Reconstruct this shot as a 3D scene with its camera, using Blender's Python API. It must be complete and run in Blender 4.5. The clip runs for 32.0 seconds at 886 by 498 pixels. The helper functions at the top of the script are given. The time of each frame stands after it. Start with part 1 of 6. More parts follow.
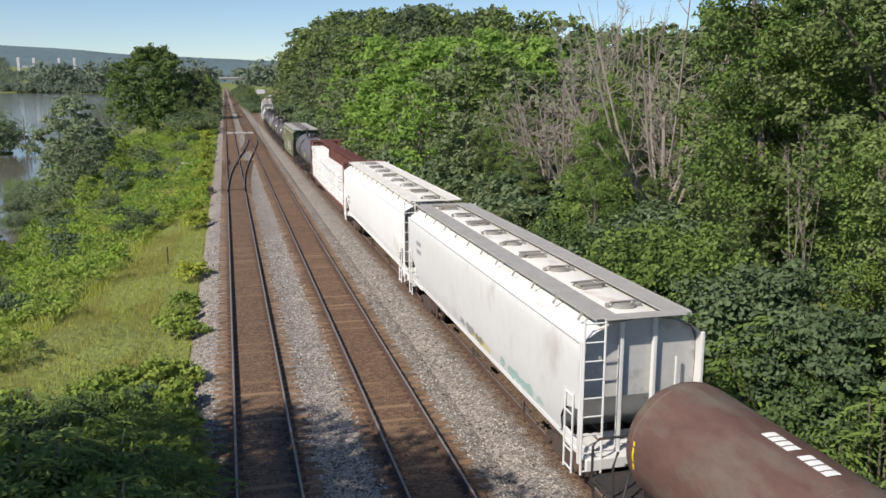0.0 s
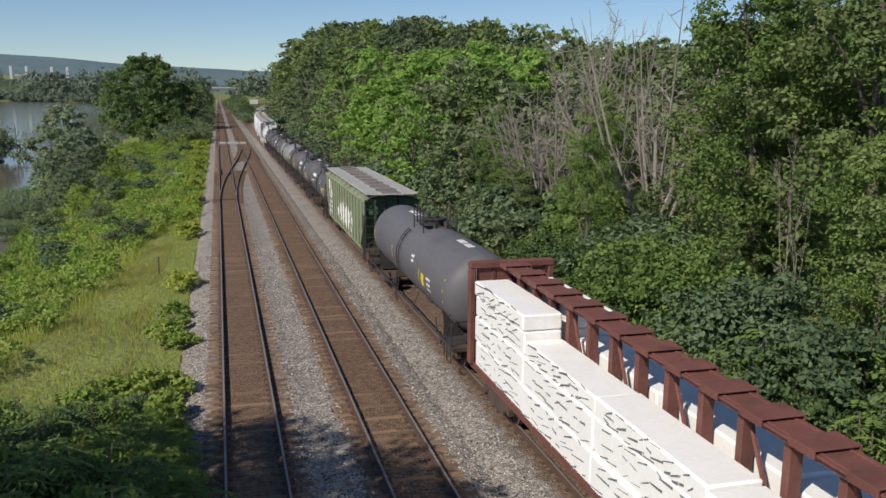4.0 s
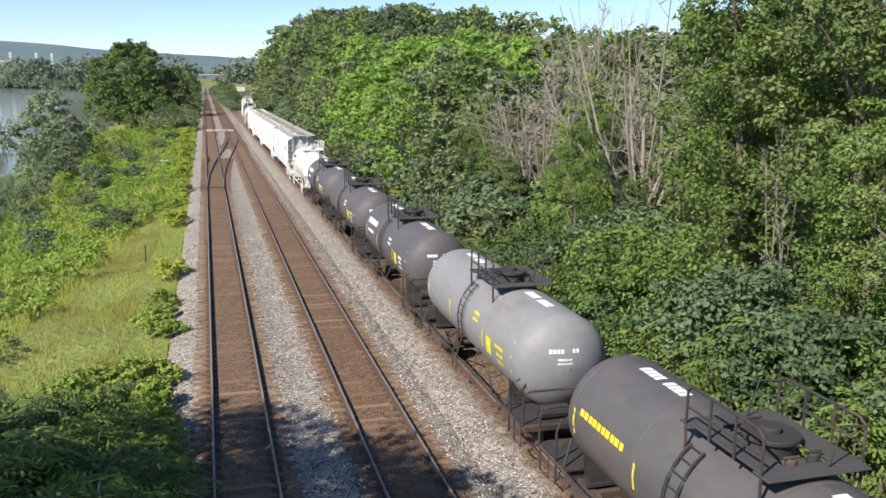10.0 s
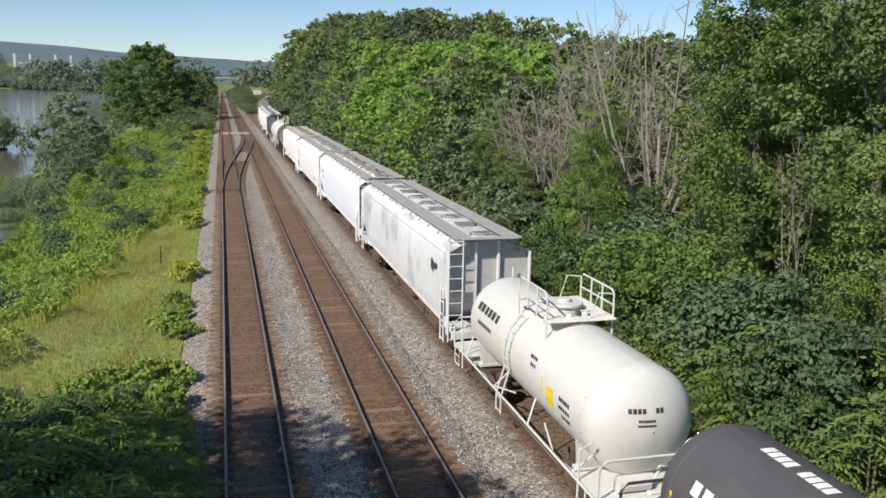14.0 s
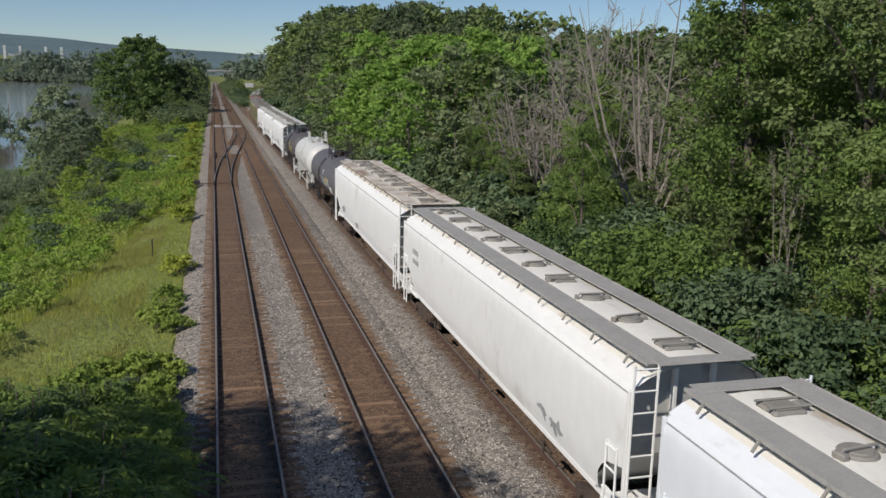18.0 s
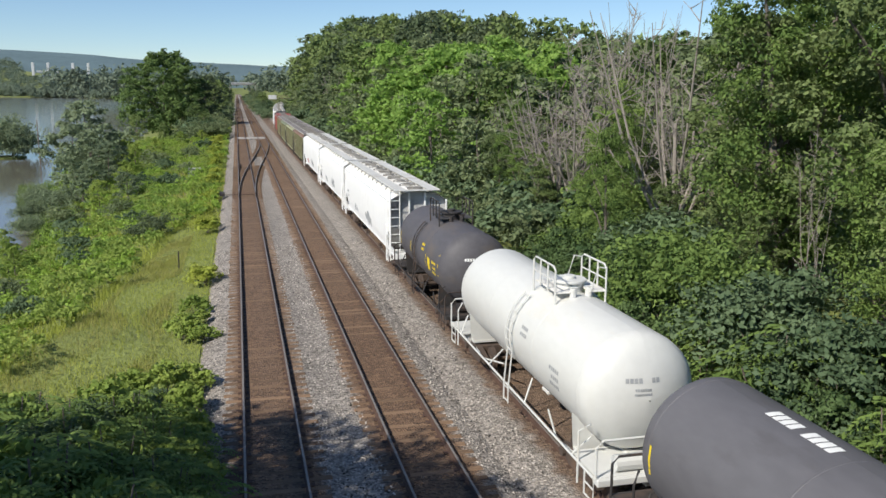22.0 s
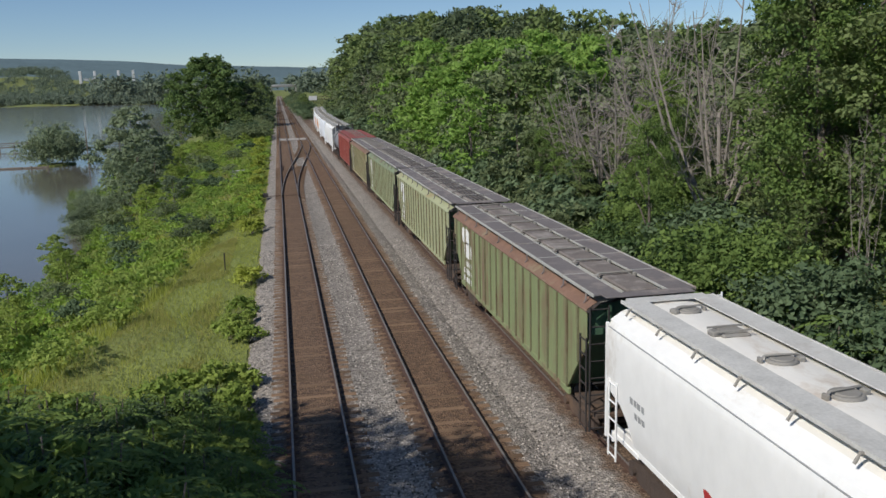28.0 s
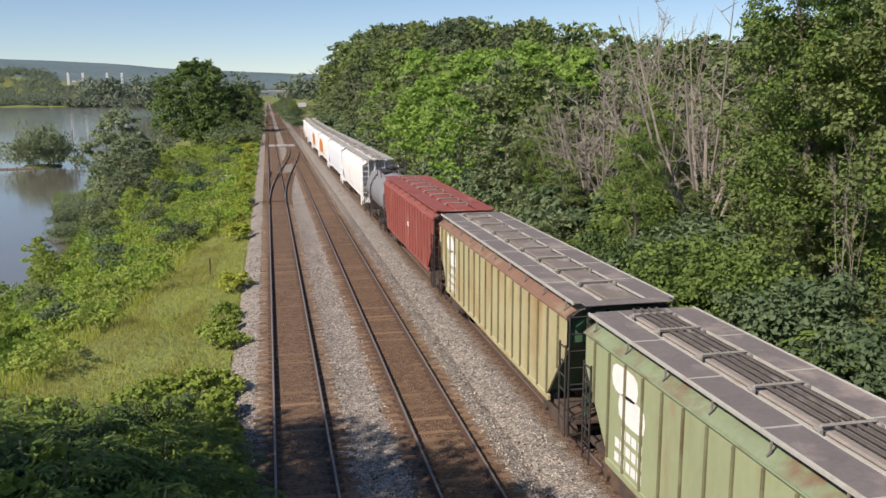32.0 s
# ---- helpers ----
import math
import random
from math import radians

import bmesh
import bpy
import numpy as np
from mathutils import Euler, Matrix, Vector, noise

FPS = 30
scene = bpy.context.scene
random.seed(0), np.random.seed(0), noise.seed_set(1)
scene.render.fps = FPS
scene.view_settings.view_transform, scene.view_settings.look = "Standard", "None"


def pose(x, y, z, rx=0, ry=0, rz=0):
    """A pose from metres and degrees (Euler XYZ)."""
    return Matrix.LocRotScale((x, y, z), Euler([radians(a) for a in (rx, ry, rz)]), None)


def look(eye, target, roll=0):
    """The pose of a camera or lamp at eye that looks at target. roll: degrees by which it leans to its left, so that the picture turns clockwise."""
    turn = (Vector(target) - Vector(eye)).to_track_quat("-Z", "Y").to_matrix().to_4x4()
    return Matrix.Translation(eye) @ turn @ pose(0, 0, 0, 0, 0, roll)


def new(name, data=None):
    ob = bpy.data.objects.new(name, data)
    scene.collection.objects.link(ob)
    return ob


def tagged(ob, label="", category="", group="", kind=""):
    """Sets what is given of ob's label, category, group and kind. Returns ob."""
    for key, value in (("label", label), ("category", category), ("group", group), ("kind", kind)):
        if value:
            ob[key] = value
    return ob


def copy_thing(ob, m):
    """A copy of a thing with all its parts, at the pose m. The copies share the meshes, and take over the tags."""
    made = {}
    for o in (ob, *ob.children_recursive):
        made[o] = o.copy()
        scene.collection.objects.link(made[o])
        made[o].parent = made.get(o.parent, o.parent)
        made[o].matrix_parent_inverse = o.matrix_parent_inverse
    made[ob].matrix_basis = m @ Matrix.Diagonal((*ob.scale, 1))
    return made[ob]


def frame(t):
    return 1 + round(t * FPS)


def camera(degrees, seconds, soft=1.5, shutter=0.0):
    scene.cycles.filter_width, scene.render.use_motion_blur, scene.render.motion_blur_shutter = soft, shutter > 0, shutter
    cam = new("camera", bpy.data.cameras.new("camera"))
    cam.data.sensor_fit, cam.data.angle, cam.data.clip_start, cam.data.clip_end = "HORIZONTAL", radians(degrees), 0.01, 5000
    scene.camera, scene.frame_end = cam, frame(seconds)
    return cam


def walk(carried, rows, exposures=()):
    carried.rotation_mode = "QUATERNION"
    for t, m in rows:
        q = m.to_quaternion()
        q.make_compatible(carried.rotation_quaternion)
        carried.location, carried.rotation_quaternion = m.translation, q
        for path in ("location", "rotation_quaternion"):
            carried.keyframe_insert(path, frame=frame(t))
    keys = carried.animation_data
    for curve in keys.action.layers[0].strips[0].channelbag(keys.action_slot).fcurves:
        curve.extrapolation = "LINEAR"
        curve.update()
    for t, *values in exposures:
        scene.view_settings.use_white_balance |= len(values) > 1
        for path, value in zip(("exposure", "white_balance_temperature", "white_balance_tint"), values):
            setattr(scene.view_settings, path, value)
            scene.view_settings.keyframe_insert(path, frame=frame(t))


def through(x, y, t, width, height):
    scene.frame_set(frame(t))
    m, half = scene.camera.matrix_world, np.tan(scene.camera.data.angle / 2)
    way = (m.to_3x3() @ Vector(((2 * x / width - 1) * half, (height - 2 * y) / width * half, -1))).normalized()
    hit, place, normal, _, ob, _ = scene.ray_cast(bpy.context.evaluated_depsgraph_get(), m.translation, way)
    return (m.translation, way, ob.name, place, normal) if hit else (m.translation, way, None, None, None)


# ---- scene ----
# the camera is held by hand on an overpass and only turns
EYE = (0.0, 0.0, 9.52)
cam = camera(56.09, 32.0, soft=1.55)
walk(cam, [
    (0.0, pose(*EYE, 78.72, 0.02, -14.46)),
    (0.5, pose(*EYE, 78.79, -0.46, -14.87)),
    (1.0, pose(*EYE, 79.08, -0.47, -14.89)),
    (1.5, pose(*EYE, 79.29, -0.43, -14.78)),
    (2.0, pose(*EYE, 79.26, -0.38, -14.67)),
    (2.5, pose(*EYE, 79.10, -0.56, -14.65)),
    (3.0, pose(*EYE, 79.13, -0.57, -14.33)),
    (3.5, pose(*EYE, 79.70, -0.71, -15.13)),
    (5.5, pose(*EYE, 78.49, 1.04, -13.69)),
    (6.0, pose(*EYE, 78.76, 0.73, -14.16)),
    (6.5, pose(*EYE, 79.34, 0.55, -14.35)),
    (7.0, pose(*EYE, 79.16, 0.26, -14.61)),
    (7.5, pose(*EYE, 79.38, 0.06, -15.54)),
    (8.0, pose(*EYE, 79.22, -0.57, -15.26)),
    (8.5, pose(*EYE, 79.03, -0.20, -15.16)),
    (9.0, pose(*EYE, 79.21, -0.66, -15.67)),
    (9.5, pose(*EYE, 78.84, -0.72, -15.84)),
    (10.0, pose(*EYE, 78.70, -0.61, -15.71)),
    (10.5, pose(*EYE, 79.23, -0.92, -15.70)),
    (11.0, pose(*EYE, 79.23, -0.70, -15.67)),
    (11.5, pose(*EYE, 79.09, -0.80, -15.56)),
    (12.0, pose(*EYE, 78.72, -1.28, -15.48)),
    (12.5, pose(*EYE, 78.54, -1.03, -15.39)),
    (13.0, pose(*EYE, 78.67, -0.95, -15.35)),
    (13.5, pose(*EYE, 78.92, -1.12, -14.78)),
    (14.0, pose(*EYE, 79.01, -1.05, -14.67)),
    (14.5, pose(*EYE, 78.39, -1.05, -14.73)),
    (16.5, pose(*EYE, 78.73, -0.91, -15.08)),
    (17.0, pose(*EYE, 78.89, -0.76, -15.13)),
    (17.5, pose(*EYE, 78.97, -1.16, -15.29)),
    (18.0, pose(*EYE, 78.59, -1.26, -15.16)),
    (18.5, pose(*EYE, 78.18, -0.90, -14.71)),
    (19.0, pose(*EYE, 78.36, -0.99, -13.51)),
    (19.5, pose(*EYE, 77.88, -0.76, -13.58)),
    (20.0, pose(*EYE, 78.78, -1.25, -13.42)),
    (20.5, pose(*EYE, 78.16, -1.14, -13.11)),
    (21.0, pose(*EYE, 78.93, -0.42, -13.57)),
    (21.5, pose(*EYE, 79.22, -0.08, -13.75)),
    (22.0, pose(*EYE, 79.13, -0.19, -13.71)),
    (22.5, pose(*EYE, 79.51, -0.04, -13.58)),
    (23.0, pose(*EYE, 79.97, 0.12, -13.93)),
    (23.5, pose(*EYE, 80.16, 0.53, -13.51)),
    (24.0, pose(*EYE, 80.23, 0.54, -13.53)),
    (24.5, pose(*EYE, 80.20, 0.34, -13.29)),
    (25.0, pose(*EYE, 80.24, 0.34, -13.09)),
    (25.5, pose(*EYE, 79.37, 2.05, -11.93)),
    (27.5, pose(*EYE, 79.43, 1.27, -11.79)),
    (28.0, pose(*EYE, 78.93, 1.50, -11.08)),
    (28.5, pose(*EYE, 79.41, 1.86, -10.95)),
    (29.0, pose(*EYE, 79.55, 1.59, -10.77)),
    (29.5, pose(*EYE, 79.40, 1.26, -10.94)),
    (30.0, pose(*EYE, 79.85, 1.11, -11.36)),
    (30.5, pose(*EYE, 80.33, 0.73, -11.87)),
    (31.0, pose(*EYE, 80.03, 0.22, -11.14)),
    (31.5, pose(*EYE, 79.73, 0.22, -11.72)),
    (32.0, pose(*EYE, 79.55, 0.31, -11.78)),
], exposures=((0.0, 0.04, 6650, 12), (1.0, -0.58, 6300, 11), (2.0, -0.56, 6450, 11), (3.0, -0.58, 6400, 11), (3.5, -0.46, 6450, 11), (5.5, 0.29, 6750, 12), (6.0, 0.39, 6750, 12), (7.0, 0.06, 6600, 11), (8.0, 0.39, 6550, 11), (9.0, 0.42, 6550, 8), (10.0, 0.49, 6650, 10), (11.0, 0.34, 6600, 9), (12.0, 0.41, 6700, 12), (13.0, 0.41, 6600, 11), (14.0, 0.04, 6600, 11), (14.5, -0.16, 6600, 11), (16.5, -0.48, 6450, 11), (17.0, -0.50, 6450, 11), (18.0, -0.51, 6500, 11), (19.0, -0.61, 6650, 12), (20.0, -0.56, 6450, 11), (21.0, -0.16, 6400, 9), (22.0, 0.04, 6400, 9), (23.0, -0.26, 6550, 11), (24.0, -0.31, 6700, 12), (25.0, -0.71, 6550, 12), (25.5, -0.71, 6500, 11), (27.5, -0.51, 6300, 10), (28.0, -0.44, 6300, 10), (29.0, 0.09, 6750, 13), (30.0, 0.11, 6950, 16), (31.0, 0.04, 6850, 16), (32.0, 0.06, 7000, 16)))

# ---- sky and sun ----
SUN_EL, SUN_TO = 41.0, Vector((-0.85, -0.53, 0.0)).normalized()
world = bpy.data.worlds.new("sky")
scene.world = world
world.use_nodes = True
wn, wl = world.node_tree.nodes, world.node_tree.links
wn.clear()
sky = wn.new("ShaderNodeTexSky")
sky.sky_type, sky.sun_disc = "NISHITA", False
sky.sun_elevation = radians(SUN_EL)
sky.sun_rotation = math.atan2(SUN_TO.x, SUN_TO.y)
sky.altitude = 2500.0
sky.air_density, sky.dust_density, sky.ozone_density = 1.15, 0.0, 4.5
back = wn.new("ShaderNodeBackground")
back.inputs["Strength"].default_value = 0.112
wout = wn.new("ShaderNodeOutputWorld")
wl.new(sky.outputs[0], back.inputs[0])
wl.new(back.outputs[0], wout.inputs[0])
sun = new("sun", bpy.data.lights.new("sun", "SUN"))
sun.data.energy, sun.data.angle, sun.data.color = 5.5, radians(0.53), (1.0, 0.93, 0.82)
up = math.tan(radians(SUN_EL))
sun.matrix_world = look((SUN_TO.x * 60, SUN_TO.y * 60, up * 60), (0, 0, 0))

# ---- mesh tools ----
class Shape:
    """A mesh in the making."""

    def __init__(self):
        self.v, self.f = [], []

    def add(self, vs, fs):
        n = len(self.v)
        self.v += [tuple(p) for p in vs]
        self.f += [tuple(i + n for i in f) for f in fs]
        return self

    def box(self, lo, hi, b=0.0):
        (x0, y0, z0), (x1, y1, z1) = lo, hi
        if b <= 0:
            vs = [(x, y, z) for x in (x0, x1) for y in (y0, y1) for z in (z0, z1)]
            return self.add(vs, [(0, 1, 3, 2), (4, 6, 7, 5), (0, 4, 5, 1), (2, 3, 7, 6), (0, 2, 6, 4), (1, 5, 7, 3)])
        c = ((x0 + x1) / 2, (y0 + y1) / 2, (z0 + z1) / 2)
        h = ((x1 - x0) / 2, (y1 - y0) / 2, (z1 - z0) / 2)
        at, vs = {}, []
        for sx in (-1, 1):
            for sy in (-1, 1):
                for sz in (-1, 1):
                    for a in range(3):
                        s = (sx, sy, sz)
                        at[s, a] = len(vs)
                        vs.append([c[i] + s[i] * (h[i] - (0 if i == a else b)) for i in range(3)])
        fs = []
        for a in range(3):
            i, j = [k for k in range(3) if k != a]
            for s in (-1, 1):
                ring = []
                for p, q in ((-1, -1), (1, -1), (1, 1), (-1, 1)):
                    k = [0, 0, 0]
                    k[a], k[i], k[j] = s, p, q
                    ring.append(at[tuple(k), a])
                fs.append(ring)
            for p in (-1, 1):
                for q in (-1, 1):
                    k, m = [0, 0, 0], [0, 0, 0]
                    k[a], m[a] = -1, 1
                    k[i] = m[i] = p
                    k[j] = m[j] = q
                    k, m = tuple(k), tuple(m)
                    fs.append((at[k, i], at[m, i], at[m, j], at[k, j]))
        for s in [(x, y, z) for x in (-1, 1) for y in (-1, 1) for z in (-1, 1)]:
            fs.append((at[s, 0], at[s, 1], at[s, 2]))
        return self.add(vs, fs)

    def tube(self, pts, r, n=6, caps=True, r1=None):
        pts = [Vector(p) for p in pts]
        rings, m = [], len(pts)
        for i, p in enumerate(pts):
            d = (pts[min(i + 1, m - 1)] - pts[max(i - 1, 0)]).normalized()
            u = d.orthogonal().normalized() if abs(d.z) > 0.9 or i == 0 and abs(d.z) > 0.9 else d.cross(Vector((0, 0, 1))).normalized()
            w = d.cross(u)
            k = r if r1 is None else r + (r1 - r) * i / (m - 1)
            rings.append([p + k * (math.cos(2 * math.pi * j / n) * u + math.sin(2 * math.pi * j / n) * w) for j in range(n)])
        fs = []
        for i in range(m - 1):
            for j in range(n):
                a, b = i * n + j, i * n + (j + 1) % n
                fs.append((a, b, b + n, a + n))
        if caps:
            fs += [tuple(range(n))[::-1], tuple(range((m - 1) * n, m * n))]
        return self.add([p for ring in rings for p in ring], fs)

    def grid(self, rows):
        """Rows of points of the same length, joined by quads."""
        n = len(rows[0])
        fs = [(i * n + j, i * n + j + 1, (i + 1) * n + j + 1, (i + 1) * n + j) for i in range(len(rows) - 1) for j in range(n - 1)]
        return self.add([p for r in rows for p in r], fs)

    def disc(self, c, r, z0, z1, n=16, b=0.02):
        prof = ((r, z0), (r, z1 - b), (r - b, z1))
        rows = [[(c[0] + q * math.cos(2 * math.pi * j / n), c[1] + q * math.sin(2 * math.pi * j / n), z) for j in range(n)] for q, z in prof]
        fs = [(i * n + j, i * n + (j + 1) % n, (i + 1) * n + (j + 1) % n, (i + 1) * n + j) for i in range(2) for j in range(n)]
        return self.add([p for q in rows for p in q], fs + [tuple(range(2 * n, 3 * n)), tuple(range(n))[::-1]])

    def mesh(self, name, material, smooth=False):
        me = bpy.data.meshes.new(name)
        me.from_pydata(self.v, [], self.f)
        if smooth:
            me.polygons.foreach_set("use_smooth", [True] * len(me.polygons))
            me.set_sharp_from_angle(angle=radians(38))
        me.materials.append(material)
        me.update()
        return me


def part(name, shape, material, parent, label="", smooth=False):
    """One mesh object under a thing; shape may be a mesh that is shared already."""
    me = shape if isinstance(shape, bpy.types.Mesh) else shape.mesh(name, material, smooth)
    ob = new(name, me)
    ob.parent = parent
    return tagged(ob, label)


def thing(name, label, category, group="", kind="", shape=None, material=None, smooth=False):
    ob = new(name, shape.mesh(name, material, smooth) if shape else None)
    return tagged(ob, label, category, group, kind)


def smooth01(x):
    x = min(1.0, max(0.0, x))
    return x * x * (3 - 2 * x)

# ---- materials ----
def paint(name, color, rough=0.6, metal=0.0, vary=0.15, scale=1.5, bump=0.05, bump_scale=30.0, dirt=None, dirt_amount=0.0,
          dirt_scale=0.8, stretch=(1, 1, 1), island=0.0, spread=0.0, spec=0.4):
    """Two scales of tone, a second colour in patches, fine relief. island: tone that differs from piece to piece; spread: from object to object."""
    m = bpy.data.materials.new(name)
    m.use_nodes = True
    nt = m.node_tree
    n, l = nt.nodes, nt.links
    b = n["Principled BSDF"]
    b.inputs["Roughness"].default_value, b.inputs["Metallic"].default_value = rough, metal
    b.inputs["Specular IOR Level"].default_value = spec
    co = n.new("ShaderNodeTexCoord")
    info = n.new("ShaderNodeObjectInfo")
    mp = n.new("ShaderNodeVectorMath")
    mp.operation = "MULTIPLY_ADD"
    mp.inputs[1].default_value = stretch
    off = n.new("ShaderNodeMath")
    off.operation, off.inputs[1].default_value = "MULTIPLY", 37.0
    l.new(info.outputs["Random"], off.inputs[0])
    l.new(co.outputs["Object"], mp.inputs[0])
    l.new(off.outputs[0], mp.inputs[2])

    def noise(s, detail, rgh=0.6):
        t = n.new("ShaderNodeTexNoise")
        t.inputs["Scale"].default_value, t.inputs["Detail"].default_value, t.inputs["Roughness"].default_value = s, detail, rgh
        l.new(mp.outputs[0], t.inputs["Vector"])
        return t

    big, fine = noise(scale, 4), noise(scale * 9, 3)
    tone = n.new("ShaderNodeMath")
    tone.operation = "ADD"
    l.new(big.outputs[0], tone.inputs[0])
    l.new(fine.outputs[0], tone.inputs[1])
    last = tone
    for amount, node, sock in ((island, "ShaderNodeNewGeometry", "Random Per Island"), (spread, "ShaderNodeObjectInfo", "Random")):
        if amount:
            g = n.new(node)
            mul = n.new("ShaderNodeMath")
            mul.operation, mul.inputs[1].default_value = "MULTIPLY_ADD", amount * 2 / max(vary, 0.01)
            l.new(g.outputs[sock], mul.inputs[0])
            l.new(last.outputs[0], mul.inputs[2])
            sub = n.new("ShaderNodeMath")
            sub.operation, sub.inputs[1].default_value = "SUBTRACT", amount / max(vary, 0.01)
            l.new(mul.outputs[0], sub.inputs[0])
            last = sub
    fac = n.new("ShaderNodeMapRange")
    fac.inputs[1].default_value, fac.inputs[2].default_value = 0.6, 1.4
    fac.inputs[3].default_value, fac.inputs[4].default_value = 1 - vary, 1 + vary
    fac.clamp = False
    l.new(last.outputs[0], fac.inputs[0])
    mul = n.new("ShaderNodeVectorMath")
    mul.operation = "SCALE"
    mul.inputs[0].default_value = color
    l.new(fac.outputs[0], mul.inputs["Scale"])
    col = mul.outputs[0]
    if dirt:
        d = noise(dirt_scale, 6, 0.65)
        r = n.new("ShaderNodeMapRange")
        r.inputs[1].default_value, r.inputs[2].default_value = 0.64 - 0.3 * dirt_amount, 0.80 - 0.3 * dirt_amount
        l.new(d.outputs[0], r.inputs[0])
        mx = n.new("ShaderNodeMix")
        mx.data_type = "RGBA"
        l.new(r.outputs[0], mx.inputs["Factor"])
        l.new(col, mx.inputs["A"])
        mx.inputs["B"].default_value = (*dirt, 1)
        col = mx.outputs["Result"]
    l.new(col, b.inputs["Base Color"])
    if bump:
        bt = noise(bump_scale, 3)
        bp = n.new("ShaderNodeBump")
        bp.inputs["Strength"].default_value, bp.inputs["Distance"].default_value = min(1, bump * 4), bump
        l.new(bt.outputs[0], bp.inputs["Height"])
        l.new(bp.outputs[0], b.inputs["Normal"])
    return m


def leaf(name, dark, light, through=0.35, rough=0.65):
    """Leaves: each one of its own tone between two greens, light shining through."""
    m = bpy.data.materials.new(name)
    m.use_nodes = True
    n, l = m.node_tree.nodes, m.node_tree.links
    b = n["Principled BSDF"]
    b.inputs["Roughness"].default_value = rough
    b.inputs["Specular IOR Level"].default_value = 0.14
    geo, info = n.new("ShaderNodeNewGeometry"), n.new("ShaderNodeObjectInfo")
    co = n.new("ShaderNodeTexCoord")
    tx = n.new("ShaderNodeTexNoise")
    tx.inputs["Scale"].default_value = 0.55
    l.new(co.outputs["Object"], tx.inputs["Vector"])
    a = n.new("ShaderNodeMath")
    a.operation = "MULTIPLY_ADD"
    a.inputs[1].default_value = 0.45
    l.new(geo.outputs["Random Per Island"], a.inputs[0])
    l.new(tx.outputs[0], a.inputs[2])
    c = n.new("ShaderNodeMath")
    c.operation = "MULTIPLY_ADD"
    c.inputs[1].default_value = 0.45
    l.new(info.outputs["Random"], c.inputs[0])
    l.new(a.outputs[0], c.inputs[2])
    r = n.new("ShaderNodeMapRange")
    r.inputs[1].default_value, r.inputs[2].default_value = 0.45, 1.25
    l.new(c.outputs[0], r.inputs[0])
    mx = n.new("ShaderNodeMix")
    mx.data_type = "RGBA"
    l.new(r.outputs[0], mx.inputs["Factor"])
    mx.inputs["A"].default_value, mx.inputs["B"].default_value = (*dark, 1), (*light, 1)
    l.new(mx.outputs["Result"], b.inputs["Base Color"])
    t = n.new("ShaderNodeBsdfTranslucent")
    l.new(mx.outputs["Result"], t.inputs["Color"])
    ms = n.new("ShaderNodeMixShader")
    ms.inputs[0].default_value = through
    l.new(b.outputs[0], ms.inputs[1])
    l.new(t.outputs[0], ms.inputs[2])
    l.new(ms.outputs[0], n["Material Output"].inputs["Surface"])
    return m


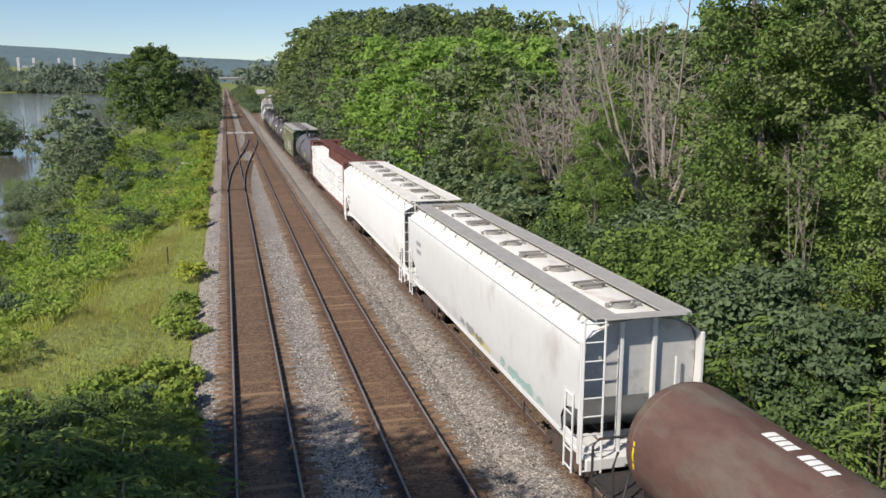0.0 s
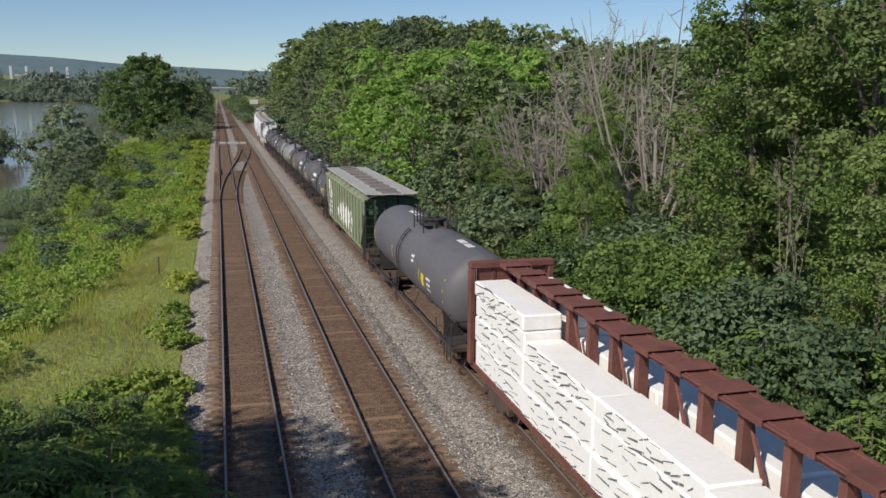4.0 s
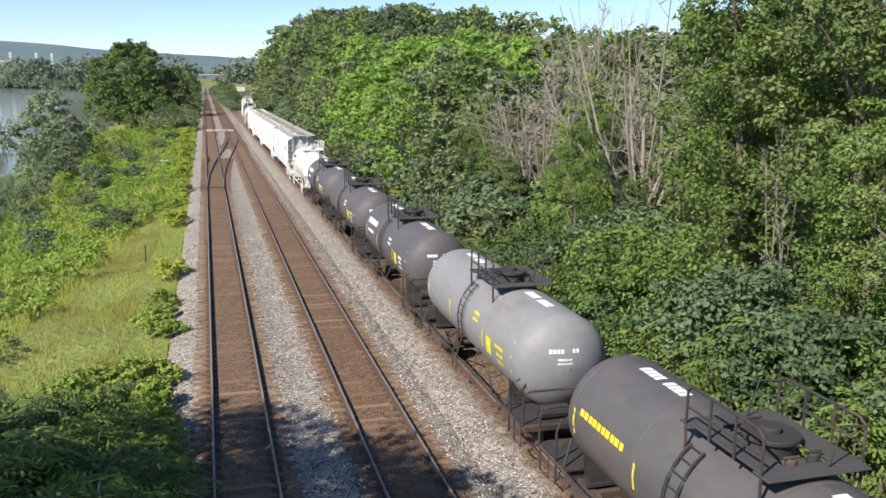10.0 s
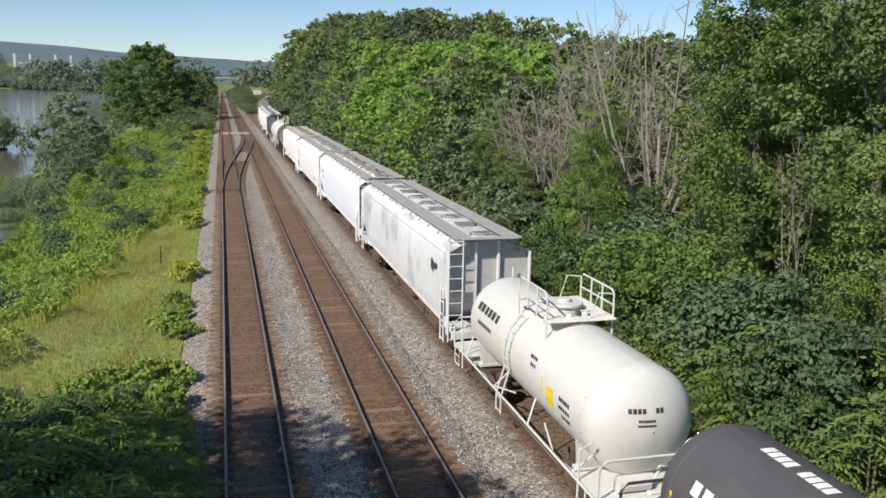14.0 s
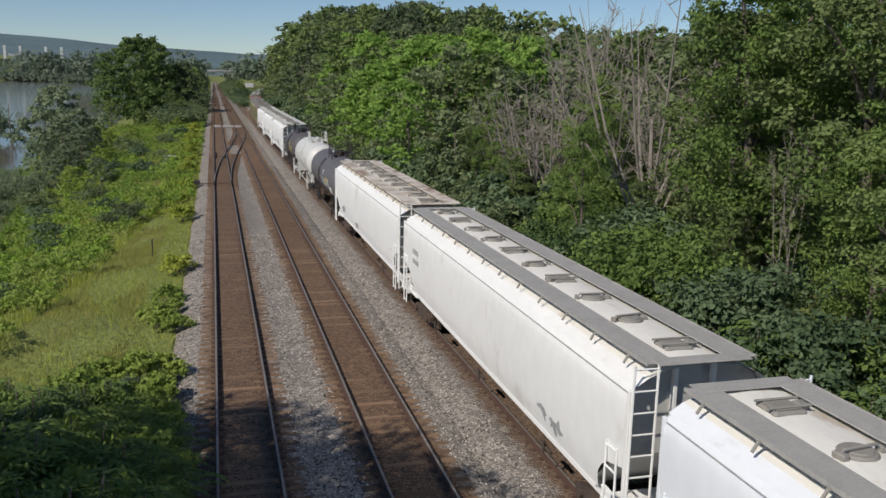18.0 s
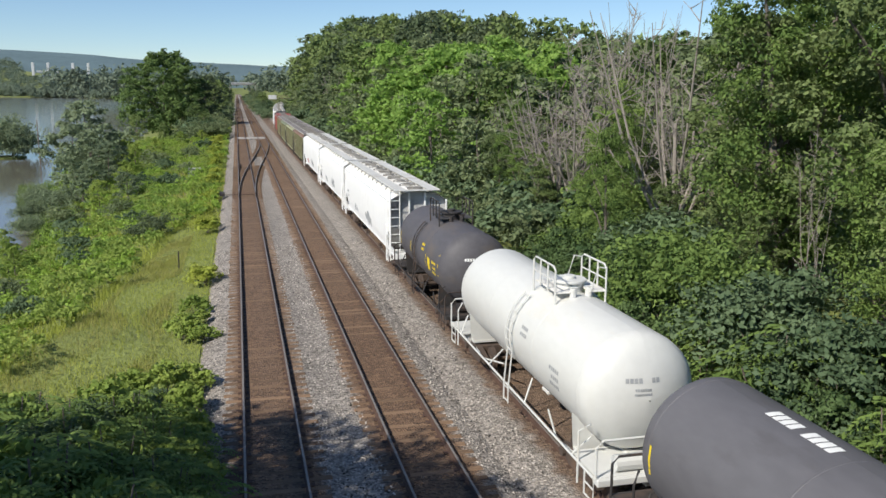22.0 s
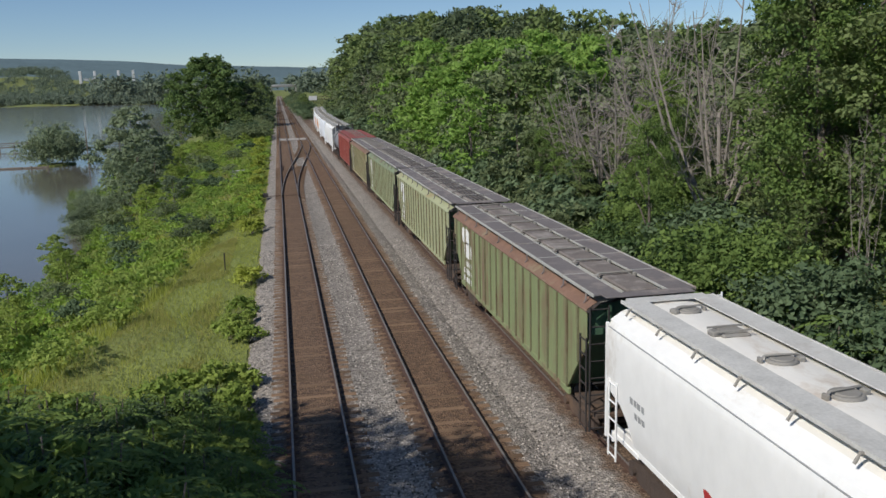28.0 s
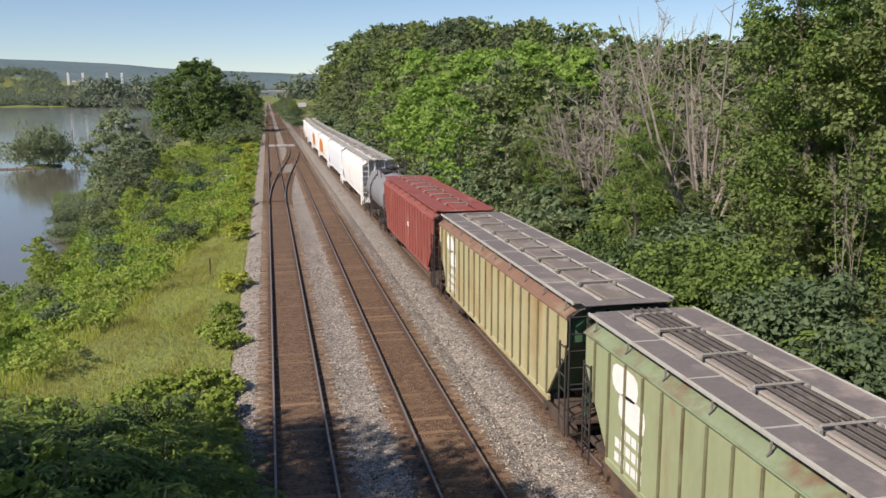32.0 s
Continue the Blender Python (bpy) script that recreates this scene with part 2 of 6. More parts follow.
def ballast_material():
    """Grey crushed stone, browned by rust and oil along each track."""
    m = paint("ballast_stone", (0.272, 0.243, 0.214), rough=0.9, vary=0.25, scale=0.5, bump=0.0)
    n, l = m.node_tree.nodes, m.node_tree.links
    b = n["Principled BSDF"]
    was = b.inputs["Base Color"].links[0].from_socket
    co = n.new("ShaderNodeTexCoord")
    vor = n.new("ShaderNodeTexVoronoi")
    vor.inputs["Scale"].default_value = 14.0
    l.new(co.outputs["Object"], vor.inputs["Vector"])
    bright = n.new("ShaderNodeMapRange")
    bright.inputs[3].default_value, bright.inputs[4].default_value = 0.42, 1.5
    sep0 = n.new("ShaderNodeSeparateColor")
    l.new(vor.outputs["Color"], sep0.inputs[0])
    l.new(sep0.outputs[0], bright.inputs[0])
    sc = n.new("ShaderNodeVectorMath")
    sc.operation = "SCALE"
    l.new(was, sc.inputs[0])
    l.new(bright.outputs[0], sc.inputs["Scale"])
    sep = n.new("ShaderNodeSeparateXYZ")
    l.new(co.outputs["Object"], sep.inputs[0])
    nz = n.new("ShaderNodeTexNoise")
    nz.inputs["Scale"].default_value, nz.inputs["Detail"].default_value = 2.2, 5
    l.new(co.outputs["Object"], nz.inputs["Vector"])
    total = None
    for cx, half, amount in ((TRACK_1, 1.12, 0.92), (TRACK_2, 1.22, 0.95), (TRACK_3, 1.2, 0.8)):
        s = n.new("ShaderNodeMath")
        s.operation, s.inputs[1].default_value = "SUBTRACT", cx
        l.new(sep.outputs[0], s.inputs[0])
        ab = n.new("ShaderNodeMath")
        ab.operation = "ABSOLUTE"
        l.new(s.outputs[0], ab.inputs[0])
        w = n.new("ShaderNodeMath")
        w.operation, w.inputs[1].default_value = "MULTIPLY_ADD", 0.9
        l.new(nz.outputs[0], w.inputs[0])
        l.new(ab.outputs[0], w.inputs[2])
        r = n.new("ShaderNodeMapRange")
        r.inputs[1].default_value, r.inputs[2].default_value = half + 0.30, half + 0.62
        r.inputs[3].default_value, r.inputs[4].default_value = amount, 0.0
        l.new(w.outputs[0], r.inputs[0])
        if total is None:
            total = r.outputs[0]
        else:
            mxm = n.new("ShaderNodeMath")
            mxm.operation = "MAXIMUM"
            l.new(total, mxm.inputs[0])
            l.new(r.outputs[0], mxm.inputs[1])
            total = mxm.outputs[0]
    rust = n.new("ShaderNodeMix")
    rust.data_type = "RGBA"
    rust.inputs["A"].default_value, rust.inputs["B"].default_value = (0.034, 0.021, 0.014, 1), (0.255, 0.148, 0.083, 1)
    nb = n.new("ShaderNodeTexNoise")
    nb.inputs["Scale"].default_value, nb.inputs["Detail"].default_value, nb.inputs["Roughness"].default_value = 5.0, 8, 0.8
    l.new(co.outputs["Object"], nb.inputs["Vector"])
    wear = n.new("ShaderNodeMath")
    wear.operation = "MULTIPLY"
    l.new(bright.outputs[0], wear.inputs[0])
    l.new(nb.outputs[0], wear.inputs[1])
    l.new(wear.outputs[0], rust.inputs["Factor"])
    mx = n.new("ShaderNodeMix")
    mx.data_type = "RGBA"
    l.new(total, mx.inputs["Factor"])
    l.new(sc.outputs[0], mx.inputs["A"])
    l.new(rust.outputs["Result"], mx.inputs["B"])
    l.new(mx.outputs["Result"], b.inputs["Base Color"])
    bp = n.new("ShaderNodeBump")
    bp.inputs["Strength"].default_value, bp.inputs["Distance"].default_value = 1.0, 0.05
    l.new(vor.outputs["Distance"], bp.inputs["Height"])
    l.new(bp.outputs[0], b.inputs["Normal"])
    return m


TRACK_1, TRACK_2, TRACK_3 = 0.567, 4.485, 8.90

WHITE = paint("white_car_paint", (0.83, 0.83, 0.82), 0.5, vary=0.06, scale=0.6, bump=0.01, dirt=(0.55, 0.50, 0.43), dirt_amount=0.12, stretch=(1, 0.5, 0.35))
CREAM = paint("cream_car_paint", (0.80, 0.78, 0.73), 0.55, vary=0.06, scale=0.6, bump=0.01, dirt=(0.52, 0.43, 0.34), dirt_amount=0.25, stretch=(1, 0.5, 0.35))
PALE = paint("pale_blue_grey_car_paint", (0.77, 0.80, 0.85), 0.5, vary=0.05, scale=0.6, bump=0.01, dirt=(0.55, 0.55, 0.55), dirt_amount=0.1, stretch=(1, 0.5, 0.35))
GREYCAR = paint("grey_car_paint", (0.68, 0.69, 0.70), 0.5, vary=0.12, scale=0.5, bump=0.01, dirt=(0.38, 0.38, 0.39), dirt_amount=0.4, stretch=(1, 0.5, 0.35))
# end walls get a darker grey than the side panels
GREYEND = paint("grey_end_wall", (0.47, 0.47, 0.465), 0.55, vary=0.12, scale=0.8, bump=0.01, dirt=(0.22, 0.21, 0.2), dirt_amount=0.35)
LIGHTGREY = paint("light_grey_car_paint", (0.66, 0.665, 0.665), 0.5, vary=0.06, scale=0.6, bump=0.01, dirt=(0.50, 0.48, 0.45), dirt_amount=0.15, stretch=(1, 0.5, 0.35))
BUFF = paint("stained_cream_roof", (0.66, 0.62, 0.54), 0.7, vary=0.12, scale=0.8, bump=0.01, dirt=(0.36, 0.28, 0.20), dirt_amount=0.45)
GRATE = paint("galvanised_grating", (0.36, 0.352, 0.335), 0.65, metal=0.0, vary=0.2, scale=2.0, bump=0.03, bump_scale=60)
HATCH = paint("grey_hatch_paint", (0.26, 0.25, 0.23), 0.75, vary=0.15, scale=2.0, bump=0.01, dirt=(0.25, 0.23, 0.2), dirt_amount=0.4)
HATCHDUSTY = paint("dusty_dark_hatch", (0.19, 0.165, 0.15), 0.85, vary=0.25, scale=1.5, bump=0.02, dirt=(0.34, 0.31, 0.285), dirt_amount=0.38, dirt_scale=1.2)
GRATE_LIGHT = paint("light_grey_grating", (0.56, 0.555, 0.53), 0.65, vary=0.2, scale=2.0, bump=0.03, bump_scale=60, dirt=(0.40, 0.36, 0.31), dirt_amount=0.25)
GRATE_PALE = paint("pale_grating", (0.72, 0.70, 0.65), 0.65, vary=0.2, scale=2.0, bump=0.03, bump_scale=60)
GRATE_MID = paint("weathered_grey_grating", (0.35, 0.345, 0.33), 0.75, vary=0.2, scale=1.2, bump=0.03, bump_scale=60, dirt=(0.3, 0.27, 0.24), dirt_amount=0.3)
GRATE_BROWN = paint("rusty_grating", (0.60, 0.55, 0.49), 0.75, vary=0.2, scale=0.9, bump=0.03, bump_scale=60, dirt=(0.25, 0.17, 0.12), dirt_amount=0.55)
DARKPLATE = paint("dark_platform_plate", (0.06, 0.057, 0.058), 0.7, vary=0.2, scale=1.2, bump=0.02, bump_scale=60)
GRATE_DARK = paint("dark_walkway", (0.168, 0.152, 0.152), 0.9, vary=0.2, scale=1.2, bump=0.03, bump_scale=60, dirt=(0.30, 0.26, 0.24), dirt_amount=0.4)
LIME = paint("faded_light_green_paint", (0.36, 0.375, 0.225), 0.6, vary=0.12, scale=0.7, bump=0.01, dirt=(0.32, 0.25, 0.13), dirt_amount=0.25, stretch=(1, 0.6, 0.3))
OLIVE = paint("rust_streaked_green_paint", (0.225, 0.265, 0.13), 0.65, vary=0.2, scale=0.7, bump=0.01, dirt=(0.20, 0.14, 0.09), dirt_amount=0.55, stretch=(1, 1.6, 0.3))
SAGE = paint("sage_green_car_paint", (0.20, 0.255, 0.155), 0.6, vary=0.12, scale=0.7, bump=0.01, dirt=(0.36, 0.27, 0.17), dirt_amount=0.3, stretch=(1, 0.6, 0.3))
RUSTGREEN = paint("rust_stained_green_eave", (0.20, 0.25, 0.155), 0.7, vary=0.15, scale=0.7, bump=0.01, dirt=(0.18, 0.115, 0.075), dirt_amount=0.45)
HATCHBROWN = paint("dull_brown_hatch", (0.165, 0.142, 0.132), 0.8, vary=0.2, scale=1.2, bump=0.02, dirt=(0.27, 0.25, 0.23), dirt_amount=0.3)
SAGELIME = paint("faded_grey_green_paint", (0.31, 0.35, 0.205), 0.6, vary=0.12, scale=0.7, bump=0.01, dirt=(0.30, 0.22, 0.13), dirt_amount=0.22, stretch=(1, 0.6, 0.3))
# rib colour holds the shade of the rib faces as well as grime
RIB = paint("shaded_grimy_side_rib", (0.165, 0.165, 0.095), 0.8, vary=0.25, scale=1.2, bump=0.01, dirt=(0.12, 0.085, 0.05), dirt_amount=0.5)
TAN = paint("rusty_tan_paint", (0.43, 0.395, 0.23), 0.6, vary=0.15, scale=0.7, bump=0.01, dirt=(0.36, 0.24, 0.11), dirt_amount=0.45, stretch=(1, 0.6, 0.3))
RED = paint("oxide_red_paint", (0.27, 0.075, 0.06), 0.6, vary=0.15, scale=0.7, bump=0.01, dirt=(0.34, 0.17, 0.14), dirt_amount=0.3, stretch=(1, 0.6, 0.3))
DARKGREEN = paint("dark_green_end_paint", (0.065, 0.13, 0.08), 0.6, vary=0.2, scale=1.0, bump=0.01)
ROOFGREY = paint("weathered_roof_paint", (0.42, 0.42, 0.39), 0.7, vary=0.15, scale=0.8, bump=0.01, dirt=(0.30, 0.24, 0.19), dirt_amount=0.35)
RUSTEDGE = paint("rust_stained_eave", (0.21, 0.125, 0.09), 0.8, vary=0.25, scale=0.9, bump=0.02, dirt=(0.26, 0.22, 0.14), dirt_amount=0.3)
TANKBLACK = paint("black_tank_paint", (0.088, 0.084, 0.092), 0.62, vary=0.18, scale=0.5, bump=0.006, dirt=(0.115, 0.098, 0.09), dirt_amount=0.4, stretch=(1, 0.4, 1), spec=0.35)
TANKGREY = paint("faded_grey_tank_paint", (0.21, 0.21, 0.222), 0.6, vary=0.15, scale=0.5, bump=0.006, dirt=(0.16, 0.15, 0.145), dirt_amount=0.3, stretch=(1, 0.4, 1), spec=0.4)
TANKBROWN = paint("rust_brown_tank_paint", (0.122, 0.07, 0.057), 0.6, vary=0.3, scale=0.5, bump=0.006, dirt=(0.15, 0.125, 0.10), dirt_amount=0.5, stretch=(1, 0.4, 1))
TANKSLATE = paint("slate_grey_tank_paint", (0.115, 0.112, 0.122), 0.6, vary=0.12, scale=0.5, bump=0.006, dirt=(0.09, 0.085, 0.09), dirt_amount=0.3, stretch=(1, 0.4, 1))
TANKWHITE = paint("white_tank_paint", (0.60, 0.60, 0.575), 0.42, vary=0.05, scale=0.5, bump=0.004, dirt=(0.60, 0.57, 0.50), dirt_amount=0.15, stretch=(1, 0.4, 1))
IRON = paint("dirty_black_iron", (0.035, 0.032, 0.032), 0.75, vary=0.3, scale=2.0, bump=0.02, dirt=(0.09, 0.06, 0.045), dirt_amount=0.4)
TRUCKIRON = paint("rusty_dusty_iron", (0.075, 0.055, 0.045), 0.85, vary=0.3, scale=2.5, bump=0.02, dirt=(0.14, 0.09, 0.06), dirt_amount=0.4)
BEAMRED = paint("rusty_red_brown_steel", (0.16, 0.062, 0.05), 0.75, vary=0.25, scale=1.2, bump=0.015, dirt=(0.10, 0.045, 0.035), dirt_amount=0.4)
WRAP = paint("white_lumber_wrap", (0.88, 0.87, 0.85), 0.45, vary=0.07, scale=1.0, bump=0.02, bump_scale=4.0)
# one dark colour for the print and for painted shade in wrap folds
WRAPDARK = paint("dark_print_and_fold_shade", (0.16, 0.17, 0.17), 0.6, vary=0.3, scale=3.0, bump=0.0)
SIGNWHITE = paint("white_marking_paint", (0.80, 0.80, 0.78), 0.6, vary=0.1, scale=4.0, bump=0.0)
SIGNGREY = paint("grey_marking_paint", (0.34, 0.35, 0.36), 0.6, vary=0.2, scale=3.0, bump=0.0)
SIGNBLACK = paint("black_marking_paint", (0.05, 0.05, 0.055), 0.6, vary=0.2, scale=3.0, bump=0.0)
SIGNYELLOW = paint("yellow_marking_paint", (0.75, 0.56, 0.02), 0.6, vary=0.1, scale=4.0, bump=0.0)
SIGNTEAL = paint("faded_teal_spray_paint", (0.40, 0.55, 0.53), 0.6, vary=0.25, scale=2.0, bump=0.0)
SIGNPALEYELLOW = paint("faded_yellow_spray_paint", (0.66, 0.58, 0.35), 0.6, vary=0.25, scale=2.0, bump=0.0)
SIGNORANGE = paint("orange_marking_paint", (0.62, 0.22, 0.04), 0.6, vary=0.25, scale=2.0, bump=0.0)
SIGNRED = paint("red_marking_paint", (0.45, 0.04, 0.04), 0.6, vary=0.25, scale=2.0, bump=0.0)
RAILTOP = paint("worn_bright_rail_head", (0.23, 0.205, 0.185), 0.5, metal=0.25, vary=0.2, scale=1.0, bump=0.0)
RAILSIDE = paint("rusty_rail_web", (0.085, 0.05, 0.036), 0.8, vary=0.25, scale=1.5, bump=0.01)
HATCHROD = paint("dark_hatch_rod", (0.095, 0.085, 0.08), 0.75, vary=0.25, scale=2.0, bump=0.01, dirt=(0.26, 0.24, 0.22), dirt_amount=0.3)
DUSTY = paint("dusty_trough", (0.27, 0.245, 0.225), 0.85, vary=0.2, scale=1.5, bump=0.01, dirt=(0.24, 0.2, 0.18), dirt_amount=0.4)
TIE = paint("creosoted_tie_wood", (0.18, 0.115, 0.071), 0.9, vary=0.35, scale=3.0, bump=0.05, bump_scale=14, stretch=(0.5, 4, 4), spread=0.14)
STONE = paint("loose_ballast_stone", (0.31, 0.28, 0.25), 0.9, vary=0.2, scale=3.0, bump=0.0, island=0.38)
BALLAST = ballast_material()
SOIL = paint("grassy_soil", (0.17, 0.20, 0.055), 0.95, vary=0.35, scale=0.25, bump=0.3, bump_scale=2.0, dirt=(0.19, 0.18, 0.07), dirt_amount=0.35, dirt_scale=0.06)
BARK = paint("grey_bark", (0.17, 0.145, 0.12), 0.9, vary=0.3, scale=2.0, bump=0.15, bump_scale=8, stretch=(3, 3, 0.6))
DEADWOOD = paint("bleached_dead_wood", (0.27, 0.24, 0.21), 0.9, vary=0.2, scale=2.0, bump=0.08, bump_scale=8, stretch=(3, 3, 0.6))
LEAF_MID = leaf("broad_green_leaves", (0.085, 0.135, 0.046), (0.23, 0.295, 0.105), 0.35)
LEAF_BRIGHT = leaf("vivid_green_leaves", (0.15, 0.275, 0.05), (0.33, 0.48, 0.12), 0.42)
LEAF_DARK = leaf("dark_oak_leaves", (0.0582, 0.088, 0.0468), (0.15, 0.19, 0.0975), 0.29)
LEAF_LIME = leaf("bright_lime_leaves", (0.165, 0.25, 0.05), (0.34, 0.42, 0.10), 0.36)
LEAF_OLIVE = leaf("dull_olive_leaves", (0.107, 0.145, 0.0676), (0.247, 0.3, 0.15), 0.35)
LEAF_YELLOW = leaf("yellowing_leaves", (0.213, 0.28, 0.042), (0.407, 0.45, 0.084), 0.32)
LEAF_WILLOW = leaf("grey_green_willow_leaves", (0.116, 0.155, 0.091), (0.252, 0.31, 0.182), 0.32)
LEAF_OAK = leaf("deep_green_leaves", (0.0727, 0.125, 0.0416), (0.184, 0.265, 0.0845), 0.32)
LEAF_WEED = leaf("fresh_weed_leaves", (0.135, 0.24, 0.035), (0.30, 0.43, 0.075), 0.32)
LEAF_BRAMBLE = leaf("bramble_leaves", (0.085, 0.165, 0.032), (0.22, 0.32, 0.07), 0.32)
LEAF_SHRUB = leaf("grey_green_shrub_leaves", (0.06, 0.10, 0.048), (0.19, 0.262, 0.142), 0.3)
LEAF_DEEP = leaf("deep_shade_shrub_leaves", (0.045, 0.085, 0.032), (0.135, 0.20, 0.075), 0.28)
LEAF_ASH = leaf("dull_ash_leaves", (0.09, 0.135, 0.05), (0.235, 0.295, 0.115), 0.36)
LEAF_FRESH = leaf("fresh_ash_leaves", (0.085, 0.145, 0.04), (0.225, 0.315, 0.085), 0.34)
GRASS = leaf("long_summer_grass", (0.24, 0.285, 0.05), (0.43, 0.46, 0.10), 0.35)
DRYGRASS = leaf("drying_grass", (0.28, 0.285, 0.085), (0.43, 0.41, 0.15), 0.32)

# ---- ground, water, ballast ----
def between(v, table):
    """Straight lines through a short table of (key, value)."""
    if v <= table[0][0]:
        return table[0][1]
    for (a, p), (b, q) in zip(table, table[1:]):
        if v <= b:
            return p + (q - p) * (v - a) / (b - a)
    return table[-1][1]


def bend(y):
    """How far the third track swings to the right in the distance."""
    return max(0.0, y - BEND_FROM) ** 2 / (2 * BEND_RADIUS)


BEND_FROM, BEND_RADIUS = 130.0, 2600.0


def verge_x(y):
    return between(y, ((28, -9.8), (43, -6.7), (60, -4.9), (70, -4.0), (120, -3.4)))


def shore_x(y):
    return between(y, ((40, -22), (66, -20.5), (88, -20.5), (118, -27), (160, -31), (200, -37), (260, -30), (420, -36), (800, -70), (2000, -70)))


def canopy_rise(x, y):
    """The wooded hill on the right, which climbs with distance."""
    return 10.0 * smooth01((y - 90) / 150) * smooth01((x - 13 - bend(y)) / 26) + 2.0 * smooth01((x - 16) / 40) + 0.02 * max(0, x - 30)


def ground_z(x, y):
    over = y - (1330 + (-128 - x) * 1.0)
    if x < -60 and over > -60 or y > 1700:
        far = max(over, 0) if x < -60 else max(over, y - 1700)
        return (-7.5 + 4.0 * smooth01((over - 40) / 60)) + (14 + 24 * smooth01((-x - 150) / 250) + 34 * smooth01((-x - 470) / 140)) * smooth01((far - 20) / 500)
    if x < -1.6:
        v, s = verge_x(y), shore_x(y)
        if x > v:
            return -0.52 - 0.33 * (x + 1.6) / (v + 1.6)
        k = (x - v) / (s - v)
        if k < 1:
            return -0.85 - 5.2 * (0.75 * k + 0.25 * smooth01(k))
        return max(-8.0, -6.05 - 0.25 * (s - x))
    edge = 11.6 + bend(y)
    if x < edge:
        return -0.75
    return -0.75 + 0.5 * smooth01((x - edge) / 3) + canopy_rise(x, y)


xs = sorted(set([-3000, -2200, -1500, -1000, -700, -500, -380, -300, -240, -190, -150, -120, -95, -75, -60, -50, -42, 80, 100, 130, 170, 230, 320, 500, 800, 1500, 3000]
                + [-36 + 1.5 * i for i in range(22)] + [-3.2, -2.4, -1.8, -1.5] + [-0.5, 2, 5, 8, 11, 11.8, 12.6, 13.5, 15, 17, 20, 24, 28, 32, 37, 43, 50, 60]))
ys = sorted(set([-300, -150, -80, -50, -30, -15] + [3.0 * i for i in range(60)] + [180 + 12 * i for i in range(20)]
                + [430, 480, 540, 600, 680, 760, 840, 920, 1000, 1100, 1200, 1350, 1500, 1700, 1900, 2200, 2600, 3200, 4200]))
land = Shape().grid([[(x, y, ground_z(x, y) + (0.12 * noise.noise((x * 0.35, y * 0.35, 0)) + 0.10 * noise.noise((x, y, 3)) if abs(x) < 60 and (x < -2.6 or x > 12) and y < 300 else 0)) for x in xs] for y in ys])
ground = thing("ground", "grassy embankment and wooded ground beside the railway", "ground", kind="structure", shape=land, material=SOIL, smooth=True)

WATER = paint("brown_lake_water", (0.15, 0.14, 0.115), 0.09, vary=0.1, scale=0.05, bump=0.006, bump_scale=1.3, stretch=(1, 0.4, 1), spec=0.8)
lake_rows = [[(x, y, -6.0) for x in (-3000, -1200, -500, -200, -80, -15)] for y in (-250, 0, 100, 250, 500, 1000, 2600)]
lake = thing("lake", "calm lake water reflecting the pale sky", "water", kind="structure", shape=Shape().grid(lake_rows), material=WATER)

profile = ((-2.1, -0.82), (-1.6, -0.48), (-1.1, -0.24), (-0.3, -0.181), (1.4, -0.181), (2.05, -0.21), (2.5, -0.29), (3.0, -0.21), (3.7, -0.181), (5.3, -0.181),
           (6.0, -0.21), (6.5, -0.34), (7.0, -0.22), (7.5, -0.168), (8.2, -0.164), (9.7, -0.17), (10.4, -0.25), (11.2, -0.5), (12.2, -0.9))
ballast_rows, branch_rows = [], []
for y in [-30 + 0.8 * i for i in range(140)] + [82 + 4 * i for i in range(130)] + [620 + 40 * i for i in range(24)]:
    row = []
    for x, z in profile:
        z += 0.035 * noise.noise((x * 2, y * 2, 7)) * (1 if -1 > x or 2 < x < 3 or 6 < x < 7.3 else 0.4)
        row.append((x + (bend(y) if x > 6.6 else 0) + (0.22 * noise.noise((0, y * 0.9, 4)) if x < -1.2 else 0), y, z))
    cut = [k for k, p in enumerate(profile) if p[0] < 6.6][-1]
    ballast_rows.append(row[:cut + 1] + [(6.55 + min(bend(y), 9.0) * (1 - smooth01((y - 330) / 60)), y, -0.36)])
    if y < 420:
        branch_rows.append([(6.5 + bend(y), y, -0.365)] + row[cut + 1:])
bed = Shape().grid(ballast_rows).grid(branch_rows)
ballast = thing("ballast", "grey crushed stone ballast, rust brown along the tracks", "ballast", kind="structure", shape=bed, material=BALLAST, smooth=True)

# loose stones on the gravel strips
rng = np.random.default_rng(5)
stones = Shape()
octa = [(0, 2, 4), (2, 1, 4), (1, 3, 4), (3, 0, 4), (2, 0, 5), (1, 2, 5), (3, 1, 5), (0, 3, 5)]
for lo, hi, n in ((1.75, 3.35, 2600), (5.75, 7.5, 2800), (-1.7, -0.75, 1300)):
    for i in range(n):
        y = 11 + 42 * rng.random() ** 1.5
        x = rng.uniform(lo, hi)
        r = rng.uniform(0.02, 0.048, 3)
        z = between(x, profile) + 0.01
        t = rng.uniform(0, 6.3)
        c, s = math.cos(t), math.sin(t)
        vs = [(r[0], 0, 0), (-r[0], 0, 0), (0, r[1], 0), (0, -r[1], 0), (0.01, 0.005, r[2] * 0.9), (0, 0, -r[2])]
        stones.add([(x + a * c - b * s, y + a * s + b * c, z + d) for a, b, d in vs], octa)
part("loose_stones", stones, STONE, ballast, "loose pale and dark stones")["kind"] = "stuff"

